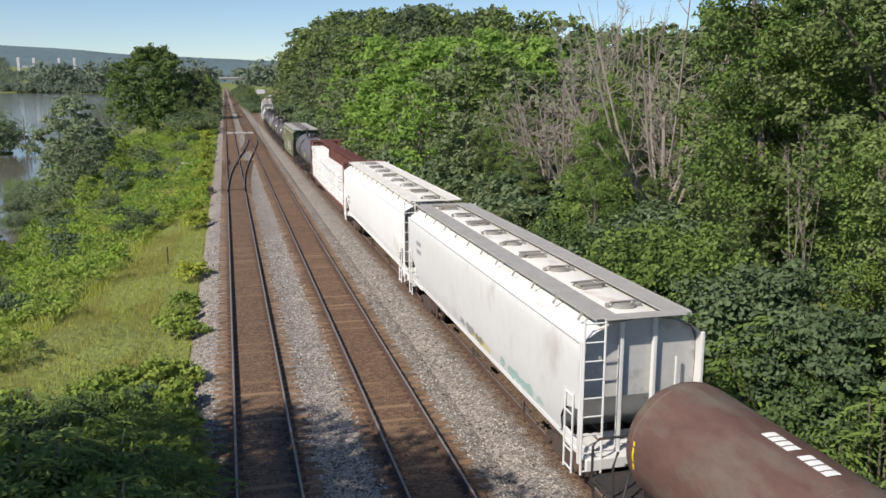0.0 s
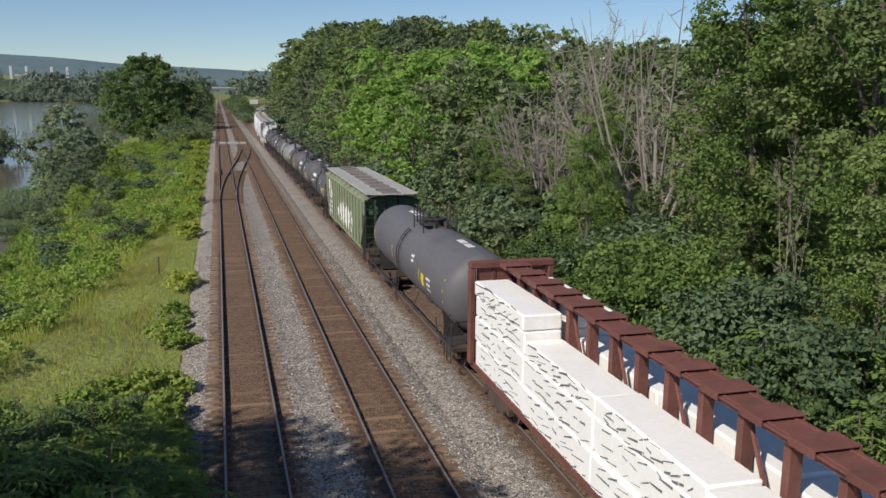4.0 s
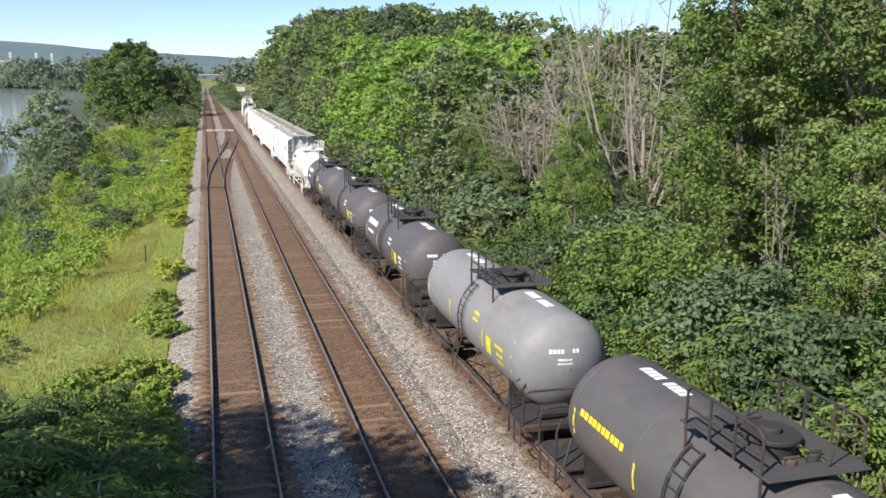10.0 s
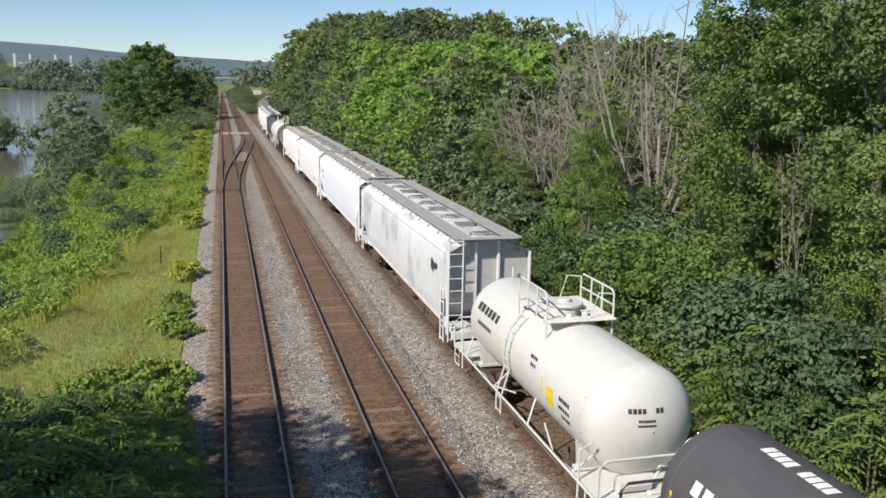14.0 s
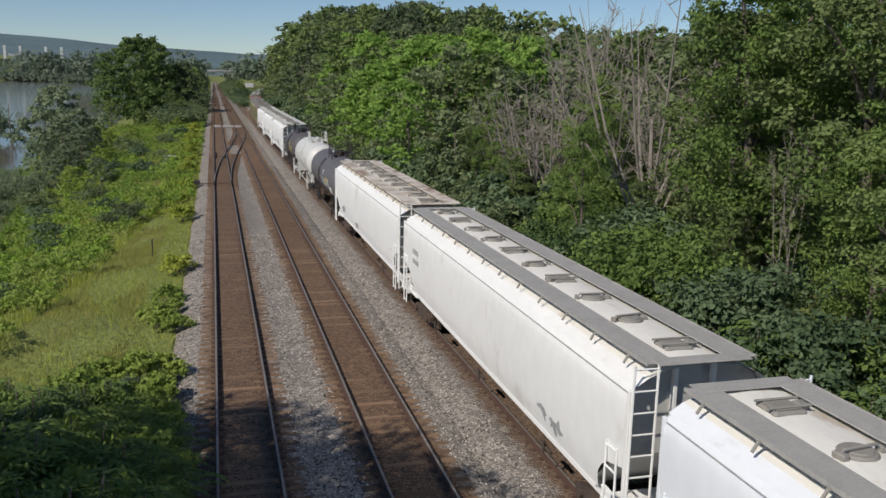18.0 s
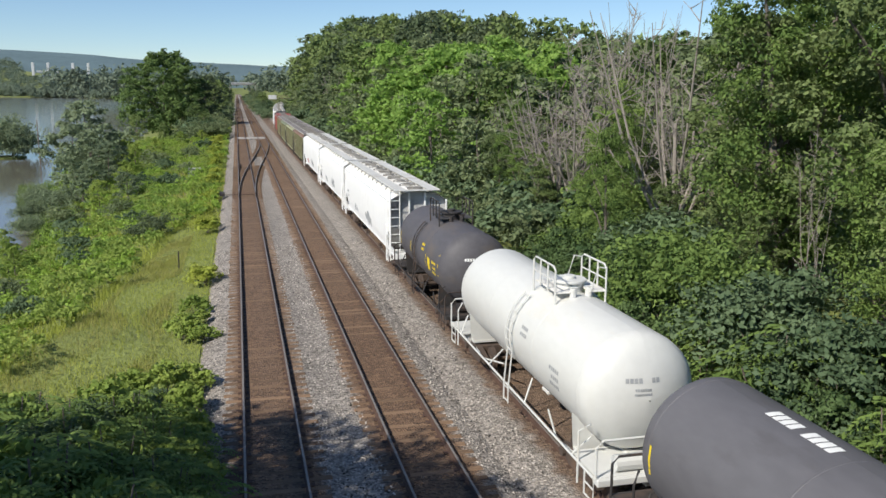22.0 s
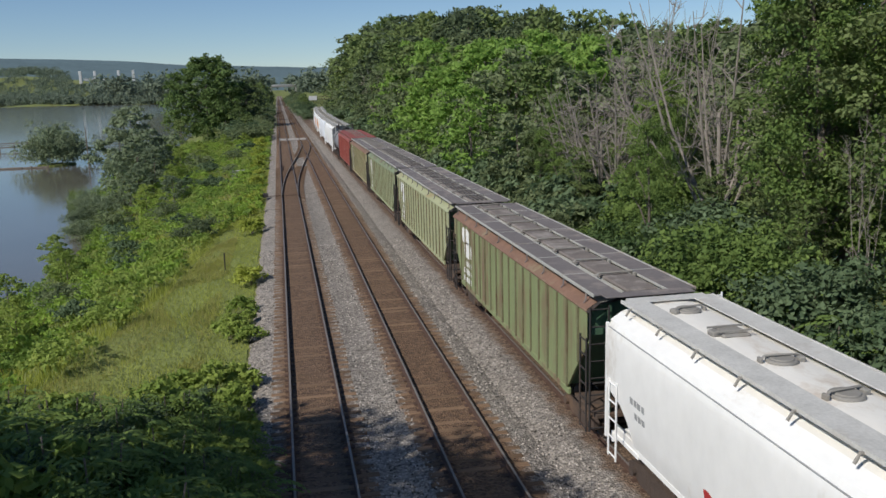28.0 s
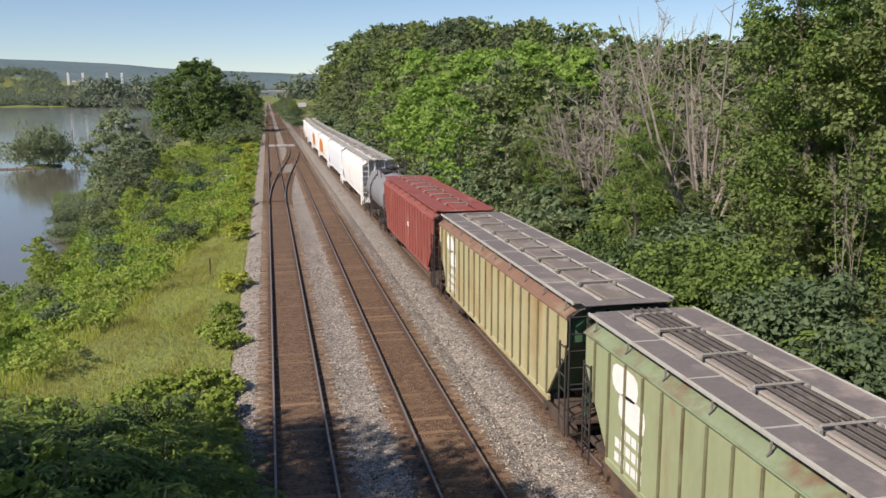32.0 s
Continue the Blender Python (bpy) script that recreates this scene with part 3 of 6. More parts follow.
# ---- tracks ----
RAIL = ((-0.07, -0.172), (-0.07, -0.16), (-0.015, -0.145), (-0.012, -0.05), (-0.036, -0.042), (-0.036, -0.008), (-0.028, -0.001),
        (0.028, -0.001), (0.036, -0.008), (0.036, -0.042), (0.012, -0.05), (0.015, -0.145), (0.07, -0.16), (0.07, -0.172))


def rail(parent, line, name="rail"):
    rows = [[(x + dx, y, z) for dx, z in RAIL] for x, y in line]
    r = part(name, Shape().grid(rows), RAILSIDE, parent)
    part("running_surface", Shape().grid([[(x + dx, y, z) for dx, z in ((-0.031, -0.002), (-0.026, 0.002), (0.026, 0.002), (0.031, -0.002))] for x, y in line]), RAILTOP, r, "shiny worn rail head")
    return r


tie_meshes = []
for i in range(4):
    rr = random.Random(i)
    tie_meshes.append(Shape().box((-1.3 - rr.uniform(0, 0.06), -0.115, -0.36), (1.3 + rr.uniform(0, 0.06), 0.115 + rr.uniform(-0.01, 0.02), -0.172 + rr.uniform(-0.012, 0.004)), 0.018).mesh("tie", TIE))


def track(label, centre, swing, last):
    t = thing("railway_track", label, "railway track", "parallel tracks", "structure")
    stops = [-30 + 5 * i for i in range(30)] + [120 + 10 * i for i in range(30 if swing else 48)] + ([] if swing else [620 + 80 * i for i in range(12)])
    for side in (-0.753, 0.753):
        rail(t, [(centre + side + (bend(y) if swing else 0), y) for y in stops])
    rest = Shape()
    y, i = 5.0, 0
    rr = random.Random(int(centre * 10))
    while y < (300 if swing else 420):
        x = centre + (bend(y) if swing else 0) + rr.uniform(-0.05, 0.05)
        if i < last:
            ob = part("tie", tie_meshes[rr.randrange(4)], TIE, t)
            ob.location, ob.rotation_euler = (x, y, rr.uniform(-0.006, 0.004)), (0, 0, rr.uniform(-0.012, 0.012))
        else:
            rest.box((x - 1.3, y - 0.115, -0.36), (x + 1.3, y + 0.115, -0.174))
        y, i = y + 0.535 + rr.uniform(-0.02, 0.02), i + 1
    part("far_ties", rest, TIE, t)["kind"] = "stuff"
    plates = Shape()
    for k in range(90):
        for side in (-0.753, 0.753):
            yy = 5.0 + 0.535 * k
            plates.box((centre + side - 0.17, yy - 0.09, -0.175), (centre + side + 0.17, yy + 0.09, -0.155))
    part("tie_plates", plates, RAILSIDE, t, "rusty tie plates")["kind"] = "stuff"
    return t


track("straight main track on old brown ties", TRACK_1, False, 280)
track("straight middle track on old brown ties", TRACK_2, False, 280)
track("far track carrying the freight train", TRACK_3, True, 150)

crossover = thing("crossover", "crossover turnout between two tracks, dark worn rails", "railway switch", kind="structure")


def cross_x(y):
    k = (y - 76) / 84
    return TRACK_1 + (TRACK_2 - TRACK_1) * min(1, max(0, k * k * (3 - 2 * k)))


for side in (-0.753, 0.753):
    rail(crossover, [(cross_x(76 + 2.1 * i) + side, 76 + 2.1 * i) for i in range(41)])
switch_ties = Shape()
for i in range(60):
    y = 77 + 0.55 * i
    switch_ties.box((TRACK_1 - 1.35, y - 0.12, -0.36), (cross_x(y) + 1.35, y + 0.12, -0.169))
for i in range(60):
    y = 125 + 0.55 * i
    switch_ties.box((cross_x(y) - 1.35, y - 0.12, -0.36), (TRACK_2 + 1.35, y + 0.12, -0.169))
part("long_switch_ties", switch_ties, TIE, crossover)["kind"] = "stuff"
for side in (-0.55, 0.55):
    part("guard_rail", Shape().grid([[(TRACK_1 + side + dx, 104 + i, z) for dx, z in RAIL] for i in range(9)]), RAILSIDE, crossover)
PAD = paint("pale_crossing_boards", (0.36, 0.34, 0.32), 0.85, vary=0.2, scale=1.0, bump=0.02)
pad = thing("crossing_pad", "pale grey boarded crossing between the rails", "crossing", kind="structure")
for a, b in ((-0.62, 0.62), (0.9, 3.1), (3.3, 4.5)):
    part("board", Shape().box((TRACK_1 + a, 168, -0.2), (TRACK_1 + b, 173, -0.03), 0.02), PAD, pad)
machine = thing("switch_machine", "grey switch machine box on long ties", "switch machine")
part("case", Shape().box((-1.9, 78.2, -0.18), (-1.45, 79.2, 0.16), 0.04), IRON, machine)
part("throw_rod", Shape().tube([(-1.45, 78.7, -0.1), (1.3, 78.7, -0.1)], 0.03), RAILSIDE, machine)

# ---- freight cars; each one's own origin is on the rail, its front end towards minus y ----
made = {}


def shared(key, build, material, smooth=False):
    if key not in made:
        made[key] = build().mesh(key[0], material, smooth)
    return made[key]


def put(name, me, parent, at=(0, 0, 0), turn=0.0, label=""):
    ob = part(name, me, None, parent, label)
    ob.location, ob.rotation_euler = at, (0, 0, turn)
    return ob


def frame_shape():
    out = ((-1.18, 0.56), (-0.95, 0.64), (-0.5, 0.74), (0.5, 0.74), (0.95, 0.64), (1.18, 0.56), (1.18, 0.36), (0.9, 0.36), (0.55, 0.22), (-0.55, 0.22), (-0.9, 0.36), (-1.18, 0.36))
    n = len(out)
    s = Shape()
    s.add([(x, y, z) for x in (0.96, 1.13) for y, z in out], [tuple(range(n))[::-1], tuple(range(n, 2 * n))] + [(i, (i + 1) % n, n + (i + 1) % n, n + i) for i in range(n)])
    for y in (-0.87, 0.87):
        s.tube([(1.1, y, 0.45), (1.22, y, 0.45)], 0.13, 10)
    for y in (-0.2, 0.0, 0.2):
        s.tube([(1.05, y, 0.28), (1.05, y, 0.62)], 0.085, 8)
    return s


def wheel_shape():
    s = Shape()
    for side in (-1, 1):
        for r, a, b in ((0.44, 0.68, 0.715), (0.415, 0.715, 0.80), (0.16, 0.80, 0.86)):
            s.tube([(side * a, 0, 0), (side * b, 0, 0)], r, 20)
    return s.tube([(-1.1, 0, 0), (1.1, 0, 0)], 0.08, 8)


def trucks(car, *ys):
    for y in ys:
        t = put("truck", shared(("truck",), lambda: Shape().box((-1.0, -0.2, 0.35), (1.0, 0.2, 0.72), 0.04), TRUCKIRON), car, (0, y, 0))
        fr = shared(("side_frame",), frame_shape, TRUCKIRON)
        put("side_frame", fr, t)
        put("side_frame", fr, t, turn=math.pi)
        for a in (-0.87, 0.87):
            put("wheelset", shared(("wheelset",), wheel_shape, TRUCKIRON, True), t, (0, a, 0.42))


def couplers(car, half):
    me = shared(("coupler",), lambda: Shape().box((-0.13, -0.75, 0.72), (0.13, 0.2, 0.98), 0.03).box((-0.19, -0.9, 0.68), (0.19, -0.62, 1.02), 0.05).tube([(0.35, -0.1, 0.8), (0.38, -0.35, 0.45), (0.3, -0.6, 0.35), (0.15, -0.75, 0.6)], 0.03), IRON)
    put("coupler", me, car, (0, -half, 0))
    put("coupler", me, car, (0, half, 0), math.pi)


def ladder_shape(width, z0, z1, step=0.42, r=0.022):
    s = Shape()
    for x in (0, width):
        s.tube([(x, 0, z0), (x, 0, z1)], r * 1.25, 6)
    n = int((z1 - z0) / step)
    for i in range(n + 1):
        z = z0 + 0.08 + i * (z1 - z0 - 0.16) / n
        s.tube([(0, 0, z), (width, 0, z)], r, 5)
    return s


def marking(car, y, z, count, size, material, surface, rows=1, gap=0.3, label="", fill=0.72):
    """Lettering too small or not to be spelled, as bars on a surface: surface(y, z, out) gives a point."""
    s = Shape()
    rr = random.Random(int(abs(y) * 77 + z * 13 + count))
    for r in range(rows):
        for i in range(count if r == 0 else max(2, count - rr.randrange(2))):
            y0 = y + i * size * 0.82
            z0 = z - r * (size + gap * size)
            w, h = size * rr.uniform(0.56, 0.72), size * fill * 0.9
            p = [surface(y0, z0, 0.006), surface(y0 + w, z0, 0.006), surface(y0 + w, z0 + h, 0.006), surface(y0, z0 + h, 0.006)]
            s.add(p, [(0, 1, 2, 3)])
    return tagged(part("marking", s, material, car, label), kind="stuff")


def scrawl(car, y0, y1, z0, z1, material, seed, surface, level=0.0, cell=0.09, label="sprayed graffiti"):
    """Spray paint with an uneven outline."""
    s, ny, nz = Shape(), int((y1 - y0) / cell), int((z1 - z0) / cell)

    def ink(i, j):
        u, v = i / ny * 2 - 1, j / nz * 2 - 1
        k = noise.noise((i * cell * 2.6 + seed * 9.1, j * cell * 3.3, seed)) * 0.9 + noise.noise((i * cell * 6.7, j * cell * 6.7, seed + 5)) * 0.3
        return k - level - 0.75 * (u * u + v * v) + 0.45

    value = [[ink(i, j) for j in range(nz + 1)] for i in range(ny + 1)]
    for i in range(ny):
        for j in range(nz):
            loop = ((i, j), (i + 1, j), (i + 1, j + 1), (i, j + 1))
            pts = []
            for (a, b), (c, d) in zip(loop, loop[1:] + loop[:1]):
                p, q = value[a][b], value[c][d]
                if p > 0:
                    pts.append((a, b))
                if (p > 0) != (q > 0):
                    k = p / (p - q)
                    pts.append((a + (c - a) * k, b + (d - b) * k))
            if len(pts) > 2:
                s.add([surface(y0 + a * cell, z0 + b * cell, 0.005) for a, b in pts], [tuple(range(len(pts)))])
    if s.f:
        part("graffiti", s, material, car, label)["kind"] = "stuff"


def emblem(car, y, z, width, height, material, surface, label="white painted emblem"):
    """A plain emblem: two rounded blocks, rows of bars under them."""
    s, n = Shape(), 12
    for low, high, a, b in ((0.46, 1.0, 0.0, 0.78), (0.0, 0.54, 0.22, 1.0)):
        c, r0 = (low + high) / 2, (high - low) / 2
        ring = [(0.5 * (a + b) + 0.5 * (b - a) * abs(math.cos(k)) ** 0.6 * (1 if math.cos(k) > 0 else -1), c + r0 * abs(math.sin(k)) ** 0.6 * (1 if math.sin(k) > 0 else -1)) for k in (2 * math.pi * i / n for i in range(n))]
        s.add([surface(y + width * (1 - u), z + height * v, 0.007) for u, v in ring], [tuple(range(n))])
    part("emblem", s, material, car, label)
    for r in range(3):
        marking(car, y + 0.1, z - 0.36 - 0.34 * r, 5 if r else 4, width * 0.2, material, surface)


# -- covered hopper with smooth bulging sides --
BULGE = ((1.20, 1.02), (1.36, 1.25), (1.46, 1.7), (1.52, 2.3), (1.55, 3.0), (1.55, 3.5), (1.51, 3.78), (1.42, 3.95))
ARCH = ((1.42, 3.95), (1.15, 4.12), (0.8, 4.25), (0.4, 4.32), (0.0, 4.34))


def bulge_x(z):
    return between(z, [(b, a) for a, b in BULGE])


def bulge_surface(y, z, out):
    return (-(bulge_x(z) + out), y, z)


def hatch_round():
    s = Shape().disc((0, 0), 0.34, 4.33, 4.42, 18, 0.03).disc((0, 0), 0.26, 4.42, 4.45, 18, 0.02)
    s.tube([(-0.46, 0.04, 4.38), (-0.36, 0.04, 4.49), (0.36, 0.04, 4.49), (0.5, 0.04, 4.38)], 0.03, 5)
    return s.box((0.34, -0.1, 4.33), (0.5, 0.16, 4.46), 0.03).box((-0.5, -0.05, 4.33), (-0.42, 0.12, 4.46), 0.02)


def hatch_square():
    s = Shape().box((-0.38, -0.32, 4.32), (0.34, 0.32, 4.43), 0.05).box((0.3, -0.14, 4.33), (0.52, 0.14, 4.47), 0.03).box((-0.3, -0.24, 4.43), (0.26, 0.24, 4.46), 0.02)
    return s.tube([(-0.46, 0.2, 4.48), (0.48, 0.2, 4.48)], 0.03, 5).tube([(-0.46, -0.2, 4.48), (0.48, -0.2, 4.48)], 0.03, 5)


def smooth_hopper(label, length, side, roof, walk_mat, end_mat, hatches=9, trim=None):
    car = thing("covered_hopper_car", label, "freight car", "freight train cars")
    h, trim = length / 2, trim or side
    n = 26

    def lim(z):
        return h - 0.06 - (1.3 * math.sqrt(max(0, 1 - (min(1, (z - 1.25) / 1.05)) ** 2)) if z < 2.3 else 0)

    for sx in (-1, 1):
        prof = [(bulge_x(z), z) for z in (1.25, 1.34, 1.5, 1.7, 1.9, 2.1, 2.3, 2.6, 3.0, 3.35, 3.6, 3.78, 3.9, 3.95)]
        part("side_panel", Shape().grid([[(sx * x, -lim(z) + 2 * lim(z) * i / n, z) for i in range(n + 1)] for x, z in prof][::sx]), side, car, smooth=True)
        part("side_sill", Shape().box((sx * 1.22 - 0.05, -h, 1.0), (sx * 1.22 + 0.05, h, 1.27), 0.02).box((sx * 1.33 - 0.04, -h + 1.5, 1.2), (sx * 1.33 + 0.04, h - 1.5, 1.27), 0.015), trim, car)
        put("side_seam", shared(("side_seam", length, sx, side.name), lambda: Shape().box((sx * 1.50 - 0.008, -h + 0.1, 3.80), (sx * 1.50 + 0.012, h - 0.1, 3.825)), SIGNGREY), car)
        part("walkway", Shape().box((sx * 0.88 - 0.30, -h + 0.05, 4.37), (sx * 0.88 + 0.30, h - 0.05, 4.40), 0.008).box((sx * 1.175 - 0.015, -h + 0.05, 4.34), (sx * 1.175 + 0.015, h - 0.05, 4.415)), walk_mat, car, "perforated running board")
        k = int(length / 1.45)
        for i in range(k):
            put("bracket", shared(("bracket", sx), lambda: Shape().tube([(sx * 1.0, 0, 4.36), (sx * 1.24, 0, 4.35), (sx * 1.33, 0, 4.2)], 0.03, 5), HATCH), car, (0, -h + 0.7 + i * (length - 1.4) / (k - 1), 0))
    part("roof", Shape().grid([[(x, -h + 2 * h * i / n, z) for i in range(n + 1)] for x, z in [(-a, b) for a, b in ARCH[1:]] + list(ARCH)[:0:-1][1:]][::-1]), roof, car, smooth=True)
    for sx in (-1, 1):
        part("roof_shoulder", Shape().grid([[(sx * x, -h + 2 * h * i / n, z) for i in range(n + 1)] for x, z in ARCH[:2]][::sx]), side, car, smooth=True)
    hr = shared(("hatch",), hatch_round, HATCH, True)
    hs = shared(("hatch_square",), hatch_square, HATCH)
    for i in range(hatches):
        lid = put("hatch_cover", hs if (i * 7 + hatches) % 5 < 2 else hr, car, (0, -h + 1.1 + i * (length - 2.2) / (hatches - 1), 0.5), (0.0, 0.14, -0.1, math.pi, math.pi + 0.12)[i % 5])
        lid.scale = (0.88, 0.88, 0.88)
    for sy in (-1, 1):
        def wall(z):
            return sy * (h - (0.38 if z > 2.4 else 0.38 + (2.4 - z) * 1.15))
        rows = [[(-bulge_x(z) + 0.02, wall(z), z), (-0.5, wall(z), z), (0.5, wall(z), z), (bulge_x(z) - 0.02, wall(z), z)] for z in (1.05, 1.6, 2.0, 2.4, 3.0, 3.6, 3.93)]
        rows.append([(-0.9, sy * (h - 0.38), 4.18), (-0.4, sy * (h - 0.38), 4.3), (0.4, sy * (h - 0.38), 4.3), (0.9, sy * (h - 0.38), 4.18)])
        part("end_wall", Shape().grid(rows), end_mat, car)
        part("end_platform", Shape().box((-1.3, min(sy * (h - 1.4), sy * (h + 0.05)), 0.95), (1.3, max(sy * (h - 1.4), sy * (h + 0.05)), 1.08), 0.02), trim, car)
        part("end_sill", Shape().box((-1.35, sy * h - 0.06, 0.82), (1.35, sy * h + 0.06, 1.1), 0.02), trim, car)
        part("cross_walk", Shape().box((-1.0, sy * (h - 0.1) - 0.2, 4.375), (1.0, sy * (h - 0.1) + 0.2, 4.405), 0.006), walk_mat, car, "perforated end crossover board")
        for x in (-0.42, 0.42):
            part("end_post", Shape().box((x - 0.05, sy * (h - 0.3) - 0.06, 1.05), (x + 0.05, sy * (h - 0.3) + 0.06, 4.25), 0.015), trim, car)
        for x in (-1.5, 1.5):
            part("corner_post", Shape().box((x - 0.04, sy * (h - 0.04) - 0.05, 1.0), (x + 0.04, sy * (h - 0.04) + 0.05, 3.9), 0.012), trim, car)
        lad = shared(("end_ladder", trim.name), lambda: ladder_shape(0.5, 0.75, 4.4), trim)
        put("end_ladder", lad, car, (-1.48 if sy < 0 else 0.98, sy * (h + 0.04), 0))
        side_lad = shared(("side_ladder", trim.name), lambda: ladder_shape(0.45, 0.65, 2.6), trim)
        put("side_ladder", side_lad, car, (-1.56, sy * (h - 0.3) - (0.0 if sy > 0 else 0), 0), math.pi / 2 if sy < 0 else -math.pi / 2)
        put("side_ladder", side_lad, car, (1.56, sy * (h - 0.3), 0), math.pi / 2 if sy < 0 else -math.pi / 2)
        put("end_brace", shared(("end_brace", trim.name), lambda: Shape().tube([(0, 0, 3.3), (0, 0, 1.9), (0, -0.25, 1.1)], 0.03), trim), car, (0.95, sy * (h - 0.2), 0), 0 if sy < 0 else math.pi)
    put("brake_wheel", shared(("brake_wheel",), lambda: Shape().tube([(0.25 * math.cos(a * 0.524), 0, 2.3 + 0.25 * math.sin(a * 0.524)) for a in range(13)], 0.02, 5, False).tube([(-0.24, 0, 2.3), (0.24, 0, 2.3)], 0.015, 4).tube([(0, 0, 2.06), (0, 0, 2.54)], 0.015, 4), IRON), car, (0.75, h + 0.02, 0))
    for y in (-length * 0.27, 0.0, length * 0.27):
        put("outlet_gate", shared(("outlet_gate",), lambda: Shape().add([(-0.95, -1.5, 1.3), (0.95, -1.5, 1.3), (0.95, 1.5, 1.3), (-0.95, 1.5, 1.3), (-0.5, -0.4, 0.45), (0.5, -0.4, 0.45), (0.5, 0.4, 0.45), (-0.5, 0.4, 0.45)], [(0, 1, 5, 4), (1, 2, 6, 5), (2, 3, 7, 6), (3, 0, 4, 7), (4, 5, 6, 7), (0, 3, 2, 1)]), TRUCKIRON), car, (0, y, 0))
        put("gate_handle", shared(("gate_handle",), lambda: Shape().tube([(-1.25, -0.35, 0.72), (-1.25, 0.35, 0.72)], 0.05, 6).tube([(-1.32, 0, 0.55), (-1.32, 0, 0.9)], 0.04), TRUCKIRON), car, (0, y, 0))
    trucks(car, -h + 1.75, h - 1.75)
    couplers(car, h)
    return car


# -- covered hopper with ribbed flat sides --
def flat_surface(y, z, out):
    return (-(1.50 + out), y, z)


def ribbed_hopper(label, length, side, eave, roof, walk_mat, end_mat, hatch_mat, ribs=17, trough="bars"):
    car = thing("ribbed_hopper_car", label, "freight car", "freight train cars")
    h = length / 2

    def lim(z):
        return h - 0.12 - (max(0, 3.0 - z) * 0.85 if z < 3.0 else 0)

    for sx in (-1, 1):
        rows = [[(sx * 1.50, -lim(z) + 2 * lim(z) * i / 8, z) for i in range(9)] for z in (1.2, 1.6, 2.0, 2.5, 3.0, 3.4, 3.76)][::sx]
        part("side_panel", Shape().grid(rows), side, car)
        part("eave", Shape().grid([[(sx * x, -h + 0.1 + (2 * h - 0.2) * i / 12, z) for i in range(13)] for x, z in ((1.50, 3.76), (1.54, 3.80), (1.50, 3.88), (1.30, 4.00), (1.20, 4.04))][::sx]), eave, car, smooth=True)
        part("eave_bar", Shape().tube([(sx * 1.53, -h + 0.08, 3.81), (sx * 1.53, h - 0.08, 3.81)], 0.03, 6), eave, car)
        part("side_sill", Shape().box((sx * 1.47 - 0.05, -h + 1.5, 1.05), (sx * 1.47 + 0.05, h - 1.5, 1.24), 0.02), side, car)
        for i in range(ribs):
            y = -h + 0.75 + i * (length - 1.5) / (ribs - 1)
            z0 = 1.2
            if abs(y) > lim(1.2):
                z0 = 3.0 - (h - 0.12 - abs(y)) / 0.85
            put("rib", shared(("rib", sx, round(z0, 1), side.name), lambda: Shape().box((sx * 1.525 - 0.03, -0.028, z0), (sx * 1.525 + 0.03, 0.028, 3.75), 0.01), RED if side is RED else RIB), car, (0, y, 0))
        part("walkway", Shape().box((sx * 1.01 - 0.36, -h - 0.02, 4.22), (sx * 1.01 + 0.36, h + 0.02, 4.25), 0.006), walk_mat, car, "perforated running board")
        joints = Shape()
        for i in range(1, 7):
            y = -h + i * length / 7
            joints.box((sx * 1.01 - 0.35, y - 0.025, 4.248), (sx * 1.01 + 0.35, y + 0.025, 4.256))
        part("walkway_joints", joints, ROOFGREY if side is not RED else RED, car)["kind"] = "stuff"
        part("walkway_edge", Shape().box((sx * 1.39 - 0.02, -h - 0.02, 4.19), (sx * 1.39 + 0.02, h + 0.02, 4.275), 0.006).box((sx * 0.63 - 0.015, -h - 0.02, 4.2), (sx * 0.63 + 0.015, h + 0.02, 4.265), 0.005), ROOFGREY if side is not RED else RED, car)
        k = int(length / 1.6)
        for i in range(k):
            put("bracket", shared(("walk_bracket", sx), lambda: Shape().tube([(sx * 1.39, 0, 4.2), (sx * 1.40, 0, 4.0), (sx * 1.47, 0, 3.93)], 0.024, 5), GRATE_DARK), car, (0, -h + 0.5 + i * (length - 1.0) / (k - 1), 0))
    part("roof", Shape().grid([[(x, -h + 2 * h * i / 12, z) for i in range(13)] for x, z in ((1.20, 4.04), (0.8, 4.12), (0.4, 4.17), (0, 4.19), (-0.4, 4.17), (-0.8, 4.12), (-1.20, 4.04))]), roof, car, smooth=True)
    k = 9
    for i in range(k):
        y = -h + 1.0 + i * (length - 2.0) / (k - 1)
        part_len = (length - 2.0) / (k - 1)
        if trough == "bars":
            put("trough_hatch", shared(("trough_hatch", hatch_mat.name, round(part_len, 2)), lambda: Shape().box((-0.42, -part_len / 2 + 0.06, 4.18), (0.42, part_len / 2 - 0.06, 4.285), 0.03), hatch_mat), car, (0, y, 0))
        else:
            for x in (-0.3, -0.1, 0.1, 0.3):
                put("hatch_bar", shared(("hatch_bar", hatch_mat.name, round(part_len, 2)), lambda: Shape().tube([(0, -part_len / 2 + 0.1, 4.33), (0, part_len / 2 - 0.1, 4.33)], 0.038, 6), HATCHROD), car, (x, y, 0))
            put("trough_hatch", shared(("trough_flat", hatch_mat.name, round(part_len, 2)), lambda: Shape().box((-0.45, -part_len / 2 + 0.03, 4.18), (0.45, part_len / 2 - 0.03, 4.26), 0.03), DUSTY), car, (0, y, 0))
